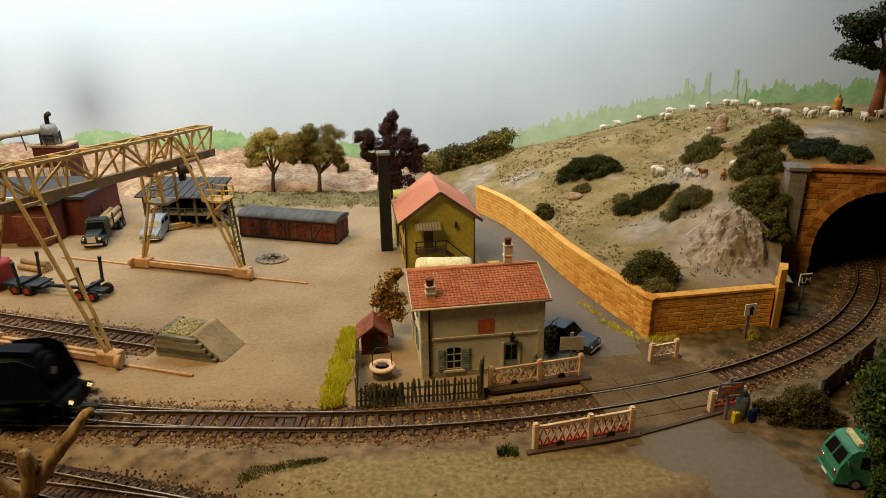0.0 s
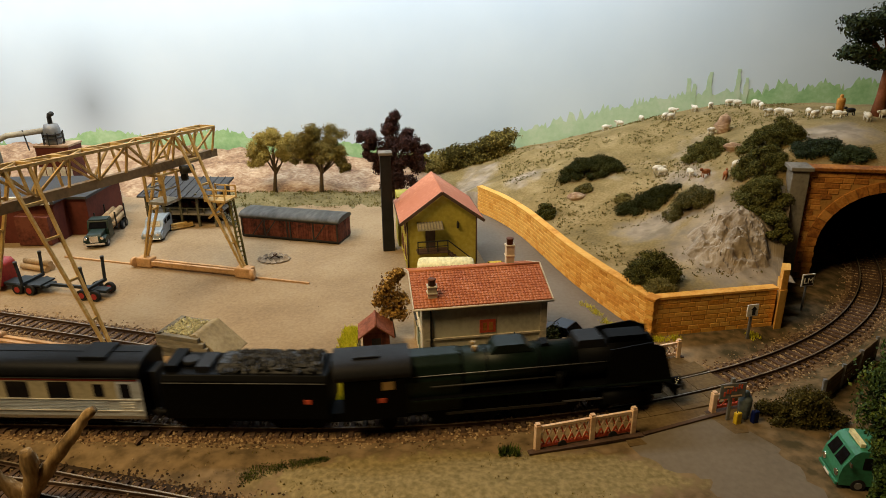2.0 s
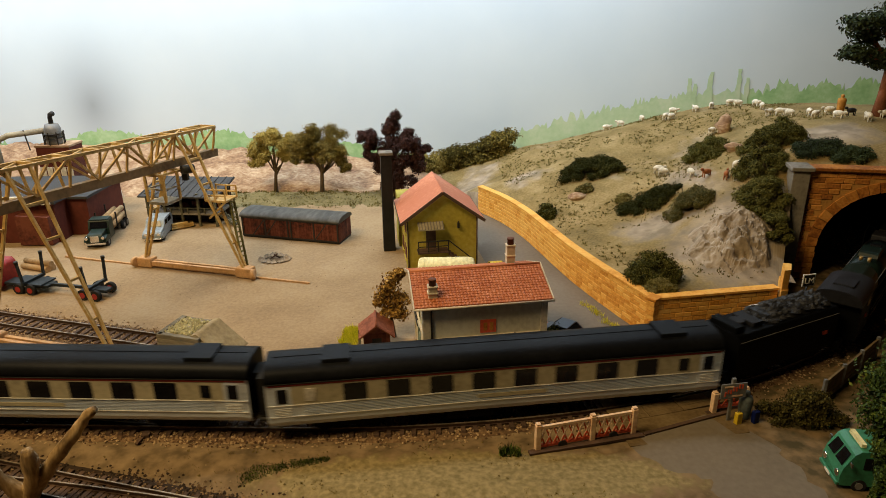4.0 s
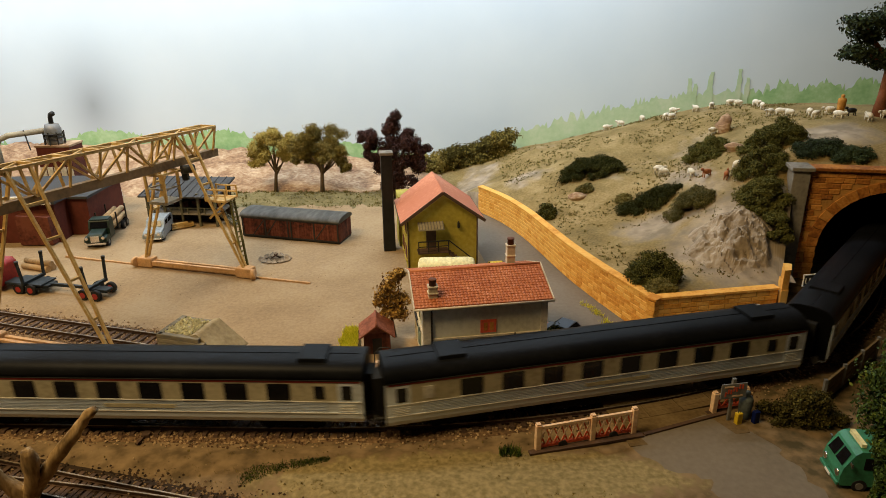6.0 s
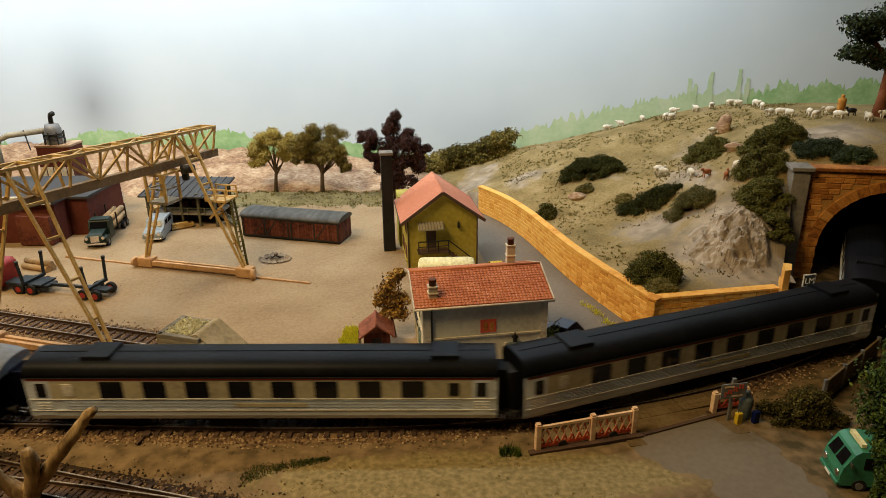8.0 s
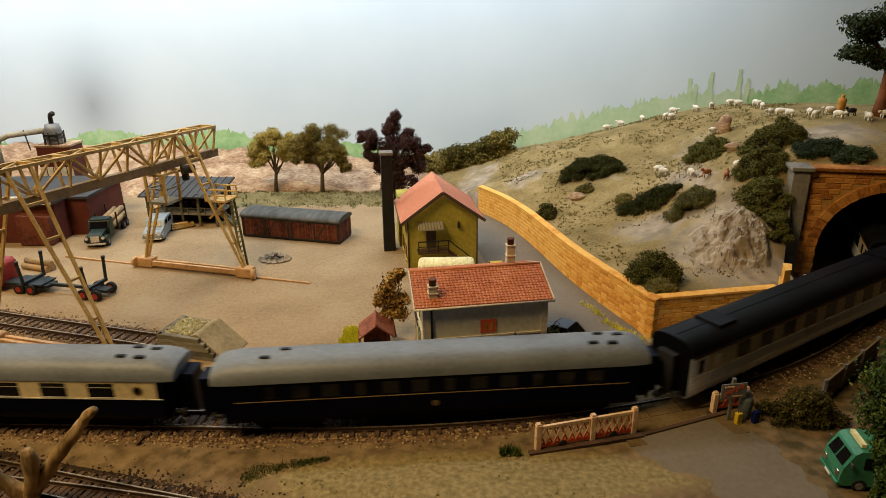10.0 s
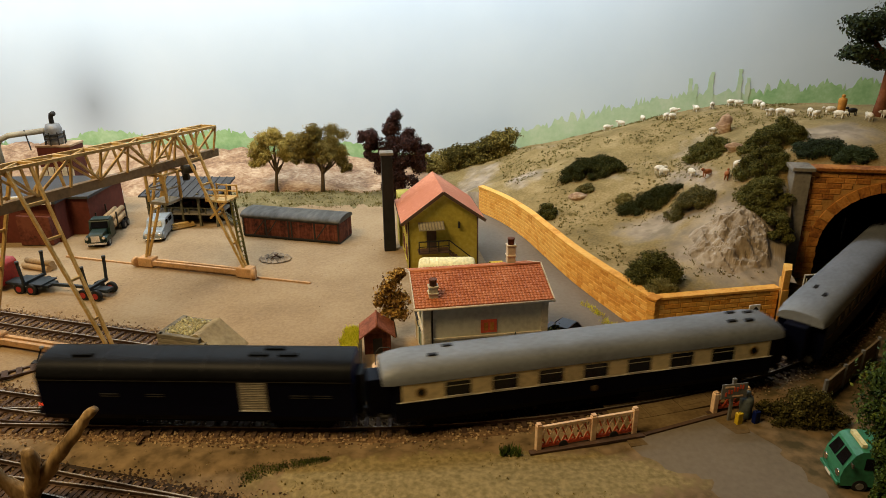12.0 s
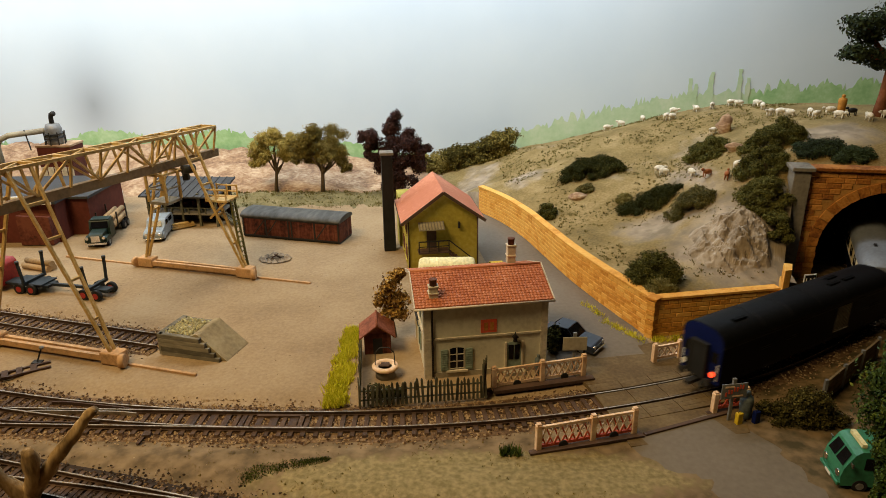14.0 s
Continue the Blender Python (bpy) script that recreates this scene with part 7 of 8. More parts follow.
def saloon(name, label, at, paint, L=5.0, W=1.95, H=1.6, rounded=False):
    ob = thing(name, label, "car", at)
    h = L / 2
    z = 0.32
    hood = 0.92 if not rounded else 1.0
    low = [(-h, z), (h, z), (h, z + 0.35), (h - 0.15, hood - 0.08), (h * 0.35, hood + 0.04), (-h * 0.62, hood + 0.06), (-h + 0.1, hood - 0.05)]
    part("body", Mesh().prism(low, -W / 2, W / 2, "y"), paint, ob, bevel=0.14)
    c0, c1, c2, c3 = (h * 0.36, h * 0.06, -h * 0.45, -h * 0.75) if not rounded else (h * 0.42, h * 0.12, -h * 0.5, -h * 0.95)
    k = 0.8
    cab = Mesh().add([(x, s * W / 2 * w, zz) for s in (-1, 1) for x, zz, w in ((c0, hood, 0.94), (c1, H, k), (c2, H, k), (c3, hood, 0.94))],
                     [(0, 1, 2, 3), (7, 6, 5, 4), (0, 4, 5, 1), (1, 5, 6, 2), (2, 6, 7, 3)])
    part("cabin", cab, "glass", ob, "dark glazed cabin")
    part("roof", Mesh().add([(x, y, zz) for zz in (H - 0.02, H + 0.07) for x, y in ((c1, -W / 2 * k), (c1, W / 2 * k), (c2, W / 2 * k), (c2, -W / 2 * k))],
                            [(3, 2, 1, 0), (4, 5, 6, 7), (0, 1, 5, 4), (1, 2, 6, 5), (2, 3, 7, 6), (3, 0, 4, 7)]), paint, ob, bevel=0.05)
    for s in (-1, 1):
        for (xa, za, wa), (xb, zb, wb) in (((c0, hood, 0.95), (c1, H, k + 0.01)), ((c2, H, k + 0.01), (c3, hood, 0.95)), (((c1 + c2) / 2, hood, 0.96), ((c1 + c2) / 2, H, k + 0.01))):
            part("pillar", Mesh().beam((xa, s * W / 2 * wa, za), (xb, s * W / 2 * wb, zb), 0.09), paint, ob)
        part("headlight", Mesh().cyl((h - 0.05, s * W * 0.34, 0.72), (h + 0.04, s * W * 0.34, 0.72), 0.15, n=12), "chrome", ob, "round chrome headlight")
        part("tail_light", Mesh().box(-h, s * W * 0.38, 0.6, 0.08, 0.25, 0.16), "red_paint", ob)
    part("bumper", Mesh().box(h + 0.05, 0, 0.36, 0.12, W * 0.96, 0.14), "chrome", ob, "chrome bumper", bevel=0.03)
    part("bumper", Mesh().box(-h - 0.05, 0, 0.36, 0.12, W * 0.96, 0.14), "chrome", ob, "chrome bumper", bevel=0.03)
    part("grille", Mesh().box(h + 0.0, 0, 0.52, 0.06, W * 0.5, 0.24), "iron", ob)
    wheels(ob, [(x, y) for x in (-h * 0.58, h * 0.6) for y in (-W / 2 + 0.12, W / 2 - 0.12)], 0.36)
    return ob


saloon("saloon_car_blue", "dark blue-grey saloon with chrome bumpers parked on the lane", P(9.7, 44.9, GZ, -38), "car_blue", 4.8)


def old_van():
    ob = thing("parked_van", "rounded grey old van parked in the yard", "van", P(-32.7, 71.8, GZ, -84))
    prof = [(-2.4, 0.35), (2.5, 0.35), (2.6, 0.8), (2.35, 1.2), (1.25, 1.4), (0.75, 2.1), (0.2, 2.25), (-2.0, 2.2), (-2.45, 1.7)]
    part("body", Mesh().prism(prof, -1.0, 1.0, "y"), "car_grey", ob, "dull grey rounded body", bevel=0.3)
    part("windscreen", Mesh().add([(1.28, -0.72, 1.5), (1.28, 0.72, 1.5), (0.9, 0.62, 2.0), (0.9, -0.62, 2.0)], [(0, 1, 2, 3)]), "glass", ob)
    for s in (-1, 1):
        for x, l in ((0.2, 0.8), (-1.1, 1.2)):
            part("side_window", Mesh().box(x, s * 1.0, 1.5, l, 0.04, 0.5), "glass", ob)
        part("mudguard", Mesh().prism([(0.9, 0.4), (2.45, 0.4), (2.4, 0.85), (1.9, 1.1), (1.2, 1.0)], s * 0.75, s * 1.12, "y"), "car_grey", ob, bevel=0.12)
        part("headlight", Mesh().cyl((2.4, s * 0.7, 0.95), (2.55, s * 0.7, 0.95), 0.17, n=12), "chrome", ob)
    part("bumper", Mesh().box(2.62, 0, 0.4, 0.12, 2.0, 0.15), "chrome", ob, bevel=0.03)
    wheels(ob, [(x, y) for x in (-1.5, 1.65) for y in (-0.9, 0.9)], 0.42)


old_van()


def camper():
    ob = thing("delivery_van", "bright green rounded delivery van with split windscreen", "van", P(23.7, 29.1, GZ, 173))
    h, W, H = 2.5, 2.1, 2.55
    prof = [(-h, 0.35), (h, 0.35), (h + 0.05, 0.9), (h - 0.05, 1.45), (h - 0.5, 2.3), (h - 0.8, H - 0.02), (-h + 0.2, H), (-h, H - 0.3)]
    part("body", Mesh().prism(prof, -W / 2, W / 2, "y"), "van_green", ob, "glossy green body", bevel=0.32)
    for s in (-1, 1):
        part("windscreen", Mesh().add([(h - 0.02, s * 0.07, 1.5), (h - 0.02, s * 0.85, 1.5), (h - 0.4, s * 0.78, 2.2), (h - 0.4, s * 0.07, 2.2)], [(0, 1, 2, 3) if s > 0 else (3, 2, 1, 0)]), "glass", ob)
        for x in (1.0, -0.2, -1.4):
            part("side_window", Mesh().box(x, s * (W / 2 + 0.01), 1.45, 0.95, 0.04, 0.7), "glass", ob)
        hl = part("headlight", Mesh().cyl((h, s * 0.72, 0.95), (h + 0.1, s * 0.72, 0.95), 0.2, n=14), "chrome", ob)
        part("mirror", Mesh().box(h - 0.3, s * 1.25, 1.7, 0.08, 0.2, 0.25), "chrome", ob)
    part("roof_board", Mesh().box(h - 1.0, 0, H, 0.25, 1.4, 0.22), "yellow_cloth", ob, "pale yellow roof board")
    part("bumper", Mesh().box(h + 0.1, 0, 0.35, 0.14, W, 0.2), "van_green", ob, bevel=0.04)
    part("plate_bar", Mesh().box(h + 0.18, 0, 0.38, 0.03, 0.6, 0.14), "white_paint", ob, "small white plate")
    wheels(ob, [(x, y) for x in (-1.5, 1.5) for y in (-W / 2 + 0.1, W / 2 - 0.1)], 0.38)


camper()


def timber_lorry():
    ob = thing("timber_lorry", "dark green bonneted lorry loaded with logs", "lorry", P(-38.6, 71.6, GZ, -81))
    part("chassis", Mesh().box(-0.6, 0, 0.55, 8.2, 1.0, 0.3), "black_paint", ob)
    part("bonnet", Mesh().prism([(2.2, 0.6), (4.0, 0.6), (4.05, 1.3), (3.8, 1.6), (2.2, 1.75)], -0.75, 0.75, "y"), "truck_green", ob, "dark green bonnet", bevel=0.15)
    part("cab", Mesh().prism([(0.8, 0.6), (2.3, 0.6), (2.3, 1.75), (1.95, 2.6), (0.8, 2.65)], -1.1, 1.1, "y"), "truck_green", ob, bevel=0.12)
    part("windscreen", Mesh().add([(2.32, -0.95, 1.8), (2.32, 0.95, 1.8), (2.02, 0.85, 2.45), (2.02, -0.85, 2.45)], [(0, 1, 2, 3)]), "glass", ob)
    part("cab_roof", Mesh().box(1.35, 0, 2.62, 1.3, 2.0, 0.12), "truck_green", ob, bevel=0.05)
    for s in (-1, 1):
        part("mudguard", Mesh().prism([(2.4, 0.7), (4.0, 0.7), (3.9, 1.15), (3.3, 1.3), (2.6, 1.2)], s * 0.7, s * 1.15, "y"), "truck_green", ob, bevel=0.08)
        part("headlight", Mesh().cyl((4.0, s * 0.85, 1.2), (4.12, s * 0.85, 1.2), 0.17, n=12), "chrome", ob)
        for x in (-0.5, -4.0):
            part("stake", Mesh().box(x, s * 1.1, 0.9, 0.14, 0.14, 1.9), "black_paint", ob)
    part("grille", Mesh().box(4.08, 0, 0.75, 0.06, 0.9, 0.7), "chrome", ob)
    part("bumper", Mesh().box(4.2, 0, 0.5, 0.14, 2.2, 0.2), "chrome", ob)
    part("bolster", Mesh().box(-0.5, 0, 0.85, 0.3, 2.3, 0.25).box(-4.0, 0, 0.85, 0.3, 2.3, 0.25), "black_paint", ob)
    wheels(ob, [(x, y) for x in (-4.0, -2.9, 3.1) for y in (-0.95, 0.95)], 0.48, 0.36)
    lg = thing("log_load", "five bare pale logs lying on the lorry", "logs", ob.matrix_basis)
    for y, z in ((-0.7, 1.35), (0.0, 1.35), (0.7, 1.35), (-0.35, 1.95), (0.35, 1.95)):
        part("log", Mesh().cyl((0.4, y, z), (-5.2 + rnd(-0.4, 0.4), y + rnd(-0.1, 0.1), z), 0.36, 0.3, 12), "timber", lg)


timber_lorry()


def log_trailer():
    ob = thing("log_trailer", "red tractor lorry with empty blue-grey log trailer", "lorry", P(-38.6, 56.6, GZ, -13))
    part("cab", Mesh().prism([(-5.6, 0.5), (-2.3, 0.5), (-2.3, 2.5), (-2.6, 2.8), (-4.8, 2.8), (-5.6, 1.8)], -1.1, 1.1, "y"), "truck_red", ob, "bright red cab", bevel=0.15)
    part("chassis", Mesh().box(-0.6, 0, 0.65, 6.0, 1.3, 0.25), "chassis_blue", ob, bevel=0.04)
    part("deck", Mesh().box(0.3, 0, 0.9, 3.4, 1.9, 0.16), "chassis_blue", ob, "blue-grey deck plate", bevel=0.03)
    part("draw_pole", Mesh().beam((2.0, 0, 0.8), (6.8, 0, 0.8), 0.26), "chassis_blue", ob)
    dl = part("dolly", Mesh().box(7.2, 0, 0.6, 2.6, 0.9, 0.28), "chassis_blue", ob, bevel=0.04)
    for x in (0.4, 7.2):
        part("bolster", Mesh().box(x, 0, 1.05, 0.3, 2.6, 0.26), "chassis_blue", ob)
        for s in (-1, 1):
            part("stake", Mesh().beam((x, s * 1.2, 1.1), (x, s * 1.4, 3.2), 0.2), "chassis_blue", ob, "upright grey stake")
            part("stake_cap", Mesh().cyl((x, s * 1.4, 3.2), (x, s * 1.41, 3.45), 0.17, n=8), "iron", ob)
    wheels(ob, [(x, y) for x in (-0.4, 0.9, 6.5, 7.8) for y in (-1.0, 1.0)], 0.52, 0.34, "truck_red")


log_trailer()

pv = thing("covered_van", "cream ribbed canvas covered van behind the house", "van", P(0.35, 55.6, GZ, 0))
part("body", Mesh().box(0, 0, 0.4, 5.0, 2.3, 1.6), "car_grey", pv, bevel=0.1)
hood = [(1.2 * math.cos(math.pi * i / 14), 1.9 + 1.15 * math.sin(math.pi * i / 14) ** 0.7) for i in range(15)]
cover = Mesh()
steps = [(-2.6, 0.6), (-2.52, 0.85), (-2.35, 0.96), (-2.1, 1.0), (2.1, 1.0), (2.35, 0.96), (2.52, 0.85), (2.6, 0.6)]
cover.add([(x, a * k, 1.9 + (b - 1.9) * k) for x, k in steps for a, b in hood], [(15 * i + j, 15 * i + 15 + j, 15 * i + 16 + j, 15 * i + j + 1) for i in range(7) for j in range(14)]
          + [tuple(range(15)), tuple(reversed(range(105, 120)))], True)
part("canopy", cover, "yellow_cloth", pv, "cream ribbed canopy")
for i in range(11):
    part("rib", Mesh().tube([(-2.0 + i * 0.4, a, b) for a, b in hood], 0.025, 6), "yellow_cloth", pv)
wheels(pv, [(x, y) for x in (-1.6, 1.6) for y in (-1.0, 1.0)], 0.42)
yc = saloon("yellow_car", "bright yellow car parked behind the house", P(5.6, 57.6, GZ, 8), "yellow_paint", 4.6, 1.9, 1.6)
wv = thing("white_van", "small white van far behind the crane", "van", P(-46.5, 86.2, GZ, 10))
part("body", Mesh().prism([(-2.6, 0.4), (2.6, 0.4), (2.6, 1.2), (1.6, 2.6), (-2.6, 2.6)], -1.1, 1.1, "y"), "white_paint", wv, bevel=0.15)
part("side_window", Mesh().box(0.6, -1.12, 1.5, 1.2, 0.04, 0.7), "blue", wv)
wheels(wv, [(x, y) for x in (-1.6, 1.6) for y in (-1.0, 1.0)], 0.45)


# ---- trees, bushes and grass ----
def surface(x, y):
    """Height of the hillside or the yard at x, y."""
    return hill_z(x, y)


def tree(name, label, at, height, crown, leaf, bark, count, size, trunk=0.45, limbs=6, bare=0.35):
    """crown: blobs (x, y, z, rx, ry, rz) from the foot."""
    ob = thing(name, label, "tree", at)
    tr = Mesh()
    bend = rnd(-0.3, 0.3)
    tr.tube([(0, 0, -0.15), (bend * 0.3, 0, height * 0.15), (bend, 0.1, height * bare), (bend * 0.6, 0, height * 0.7)], [trunk * 1.25, trunk * 0.85, trunk * 0.7, trunk * 0.25], 9)
    part("trunk", tr, bark, ob)
    for b in random.sample(crown, min(limbs, len(crown))):
        z0 = height * bare * rnd(0.85, 1.15)
        part("limb", Mesh().tube([(bend, 0.1, z0), (bend + b[0] * 0.45, b[1] * 0.45, (z0 + b[2]) / 2 - 0.2), (b[0] * 0.9, b[1] * 0.9, b[2])], [trunk * 0.5, trunk * 0.32, trunk * 0.12], 6), bark, ob)
    cr = Mesh()
    for b in crown:
        n = max(6, int(len(crown)))
        subs = [(b[0] + rnd(-0.6, 0.6) * b[3], b[1] + rnd(-0.6, 0.6) * b[4], b[2] + rnd(-0.6, 0.6) * b[5], b[3] * 0.5, b[4] * 0.5, b[5] * 0.5) for _ in range(5)]
        leaves(cr, [b] + subs, count // len(crown), size)
    part("crown", cr, leaf, ob, "")
    return ob


CB = lambda bl: [(x + rnd(-0.75, 0.75) * a, y + rnd(-0.6, 0.6) * b, z + rnd(-0.75, 0.75) * c, a * 0.55, b * 0.55, c * 0.55) for x, y, z, a, b, c in bl for _ in range(5)]
LOBES = [(-3.0, 0, 5.3, 1.2, 1.1, 0.9), (-2.2, 0.3, 7.0, 1.3, 1.2, 1.0), (-0.2, 0, 8.2, 1.5, 1.3, 1.0), (1.9, -0.2, 7.4, 1.4, 1.2, 1.0), (2.9, 0.1, 5.6, 1.2, 1.0, 0.9), (0.3, 0.4, 6.4, 1.9, 1.6, 1.1), (-1.2, -0.5, 5.2, 1.1, 1.0, 0.7), (1.5, 0.6, 4.9, 1.0, 0.9, 0.6)]
LOBES = [(x * 0.82, y, z, a * 1.15, b * 1.2, c * 1.3) for x, y, z, a, b, c in LOBES] + [(-1.5, 0, 6.2, 1.4, 1.3, 1.2), (1.8, 0, 6.3, 1.4, 1.3, 1.2), (0.9, 0, 8.0, 1.4, 1.2, 1.1)]
tree("broadleaf_tree", "olive brown foliage tree with forked trunk", P(-23.2, 88.9, -0.2), 9.3, CB(LOBES), "leaf_olive", "bark", 40000, 0.1, 0.3, 9, 0.34)
tree("broadleaf_tree", "taller olive brown foliage tree with forked trunk", P(-16.4, 87.2, -0.2), 10.3, CB([(x * -1.08, y, z * 1.08, a * 1.12, b * 1.1, d * 1.12) for x, y, z, a, b, d in LOBES] + [(3.2, 0, 4.4, 0.9, 0.8, 1.0)]), "leaf_olive", "bark", 44000, 0.1, 0.34, 9, 0.34)
tree("copper_beech", "dark copper red beech tree", P(-6.3, 86.6, -0.2), 11.2, CB([(-3.6, 0, 8.6, 1.5, 1.2, 1.5), (-3.4, 0, 6.4, 1.1, 1, 1.0), (0.2, 0, 10.2, 1.3, 1.2, 1.4), (0.0, 0.5, 8.0, 2.2, 1.8, 1.8), (2.6, 0, 7.4, 1.7, 1.4, 1.6),
     (2.9, 0, 5.2, 1.6, 1.3, 1.6), (0, 0, 5.4, 2.4, 2, 1.9), (-1.8, 0, 4.2, 1.6, 1.4, 1.8), (1.2, -0.4, 3.2, 1.6, 1.3, 1.5), (-0.8, -0.4, 2.2, 1.2, 1.1, 1.2), (3.9, 0, 6.2, 1.0, 0.9, 0.9)]), "leaf_red", "bark", 46000, 0.13, 0.5)
tree("autumn_tree", "small autumn brown tree beside the house", P(-3.9, 46.4, GZ), 6.0, [(0, 0, 5.0, 0.7, 0.6, 0.7), (-0.4, 0, 4.1, 0.9, 0.8, 0.7), (-0.9, 0.1, 3.2, 0.7, 0.7, 0.6), (0.4, 0, 3.3, 0.8, 0.7, 0.7), (-0.2, 0, 2.3, 0.9, 0.8, 0.7), (0.6, 0, 2.0, 0.7, 0.6, 0.5), (0.5, 0.2, 5.4, 0.5, 0.4, 0.4)],
     "leaf_autumn", "bark", 3200, 0.13, 0.16)
tree("pine_tree", "tall dark pine with reddish bark on the hill", P(46.5, 70.0, surface(46.5, 70.0)), 14.0, [(-4.4, -1, 9.4, 1.9, 1.6, 1.1), (-3.8, -0.6, 6.6, 1.9, 1.5, 0.9), (-1.4, 0, 6.2, 1.8, 1.8, 1.0), (-1.6, 0, 9.6, 2.2, 2, 1.4), (-3.0, 0, 8.2, 1.5, 1.3, 0.9), (0.5, 0, 11.5, 2.6, 2.2, 1.6), (1.8, 0, 8.5, 2.4, 2, 1.4), (-0.5, 0, 5.4, 1.1, 1, 0.6), (0, 0, 13.3, 1.7, 1.6, 1.2)],
     "leaf_pine", "bark_red", 7000, 0.2, 0.62, 8)
RAD = lambda z: float(np.interp(z, [1.5, 4.5, 6.5, 8.0, 9.5, 11.0, 12.0], [0.3, 0.65, 1.7, 2.1, 1.5, 0.8, 0.3]))
tree("corner_tree", "dark green dense tree in the front corner", P(21.1, 25.4, GZ), 12.0,
     [(RAD(z) * 0.55 * math.cos(i * 2.4), RAD(z) * 0.55 * math.sin(i * 2.4), z, RAD(z) * 0.6, RAD(z) * 0.6, 0.7) for i, z in enumerate(np.linspace(2.0, 11.6, 34))],
     "leaf_green", "bark", 30000, 0.095, 0.4, 10, 0.15)


def bush(name, label, at, shape, leaf, count, size, category="bush"):
    ob = thing(name, label, category, at)
    st = Mesh()
    for b in shape[:6]:
        st.tube([(b[0] * 0.3, b[1] * 0.3, -0.3), (b[0] * 0.6, b[1] * 0.6, b[2] * 0.5), (b[0], b[1], b[2])], [0.1, 0.08, 0.04], 5)
    part("stems", st, "bark", ob)
    cr = Mesh()
    for b in shape:
        cr.ball(b[0], b[1], b[2] - b[5] * 0.15, b[3] * 0.5, b[4] * 0.5, b[5] * 0.5, 9, 6)
    leaves(cr, shape, count, size)
    for b in shape:
        leaves(cr, [(b[0] + rnd(-0.7, 0.7) * b[3], b[1] + rnd(-0.5, 0.5) * b[4], b[2] + rnd(0.1, 0.6) * b[5], b[3] * 0.4, b[4] * 0.4, b[5] * 0.45) for _ in range(4)], count // len(shape) // 2, size)
    part("foliage", cr, leaf, ob)
    return ob


def hill_bush(x, y, w, d, h, leaf, label):
    """A domed thicket of clumps on the slope round x, y."""
    z0 = surface(x, y)
    shape = []
    n = int(10 + 4.2 * w * d)
    for i in range(n):
        r, a = math.sqrt((i + 0.5) / n), i * 2.4 + rnd(-0.4, 0.4)
        bx, by = w * r * math.cos(a), d * r * math.sin(a)
        k = h * (1 - 0.75 * r * r) * rnd(0.75, 1.15)
        c = rnd(0.5, 0.85) * min(1.0, 0.35 + 0.3 * w)
        shape.append((bx, by, surface(x + bx, y + by) - z0 + max(0.15, k - 0.5 * c), c, c * 0.9, c * 0.75))
    bush("bush", label, P(x, y, z0), shape, leaf, int(620 * n), 0.072)


DG, MG = "dense dark green bush on the dry slope", "olive green scrub bush on the dry slope"
hill_bush(17.7, 75.4, 3.7, 1.9, 1.7, "leaf_dark", DG)
hill_bush(16.2, 71.4, 0.8, 0.5, 0.8, "leaf_moss", MG)
hill_bush(11.4, 67.6, 0.9, 0.8, 1.3, "leaf_dark", DG)
hill_bush(21.3, 64.6, 2.9, 1.2, 1.2, "leaf_dark", DG)
hill_bush(23.9, 60.4, 1.9, 1.4, 1.6, "leaf_moss", MG)
hill_bush(19.2, 66.6, 0.7, 0.5, 0.8, "leaf_moss", MG)
hill_bush(17.3, 49.6, 2.1, 1.5, 2.5, "leaf_dark", DG)
hill_bush(17.2, 47.4, 1.2, 0.6, 1.1, "leaf_moss", MG)
hill_bush(28.6, 69.6, 2.0, 1.9, 1.9, "leaf_dark", DG)
hill_bush(33.0, 64.6, 2.7, 2.0, 2.2, "leaf_dark", DG)
hill_bush(30.2, 60.4, 2.2, 1.7, 1.9, "leaf_dark", DG)
hill_bush(29.2, 57.2, 2.0, 1.6, 1.8, "leaf_dark", DG)
hill_bush(29.6, 54.8, 1.2, 1.1, 1.7, "leaf_dark", DG)
hill_bush(35.4, 61.0, 2.2, 0.8, 0.9, "leaf_pine", DG)
hill_bush(38.2, 59.8, 1.7, 0.7, 0.7, "leaf_pine", DG)
for x, w in ((-1.6, 2.6), (2.6, 2.6), (6.4, 2.4), (9.6, 2.0)):
    shape = [(rnd(-0.8, 0.8) * w, rnd(-0.8, 0.8), 1.2 + rnd(-0.3, 0.9) + 0.08 * x, 1.5, 1.3, 1.1) for _ in range(5)]
    bush("hedge_bush", "olive brown hedge bush along the skyline", P(x, 95.8, 1.4 + max(0, x) * 0.22), shape + [(rnd(-0.6, 0.6) * w, 0, 0.2, 1.7, 1.3, 1.2) for _ in range(4)], "leaf_hedge", 3600, 0.17)
bush("bush", "brownish green bush beside the level crossing", P(22.7, 34.7, GZ), [(-2.2, 0.7, 0.4, 0.7, 0.5, 0.5), (-1.3, 0.1, 0.6, 0.8, 0.7, 0.7), (-0.3, 0, 1.3, 1.0, 0.9, 1.0), (0.4, -0.3, 1.2, 0.8, 0.8, 0.9), (-0.5, -0.6, 0.6, 0.8, 0.7, 0.7), (0.9, 0.1, 0.6, 0.7, 0.6, 0.6), (1.6, -0.5, 0.4, 0.7, 0.6, 0.4), (0.4, -0.8, 0.4, 0.7, 0.5, 0.4), (-1.9, -0.5, 0.2, 0.6, 0.4, 0.3)], "leaf_scrub", 8000, 0.075)
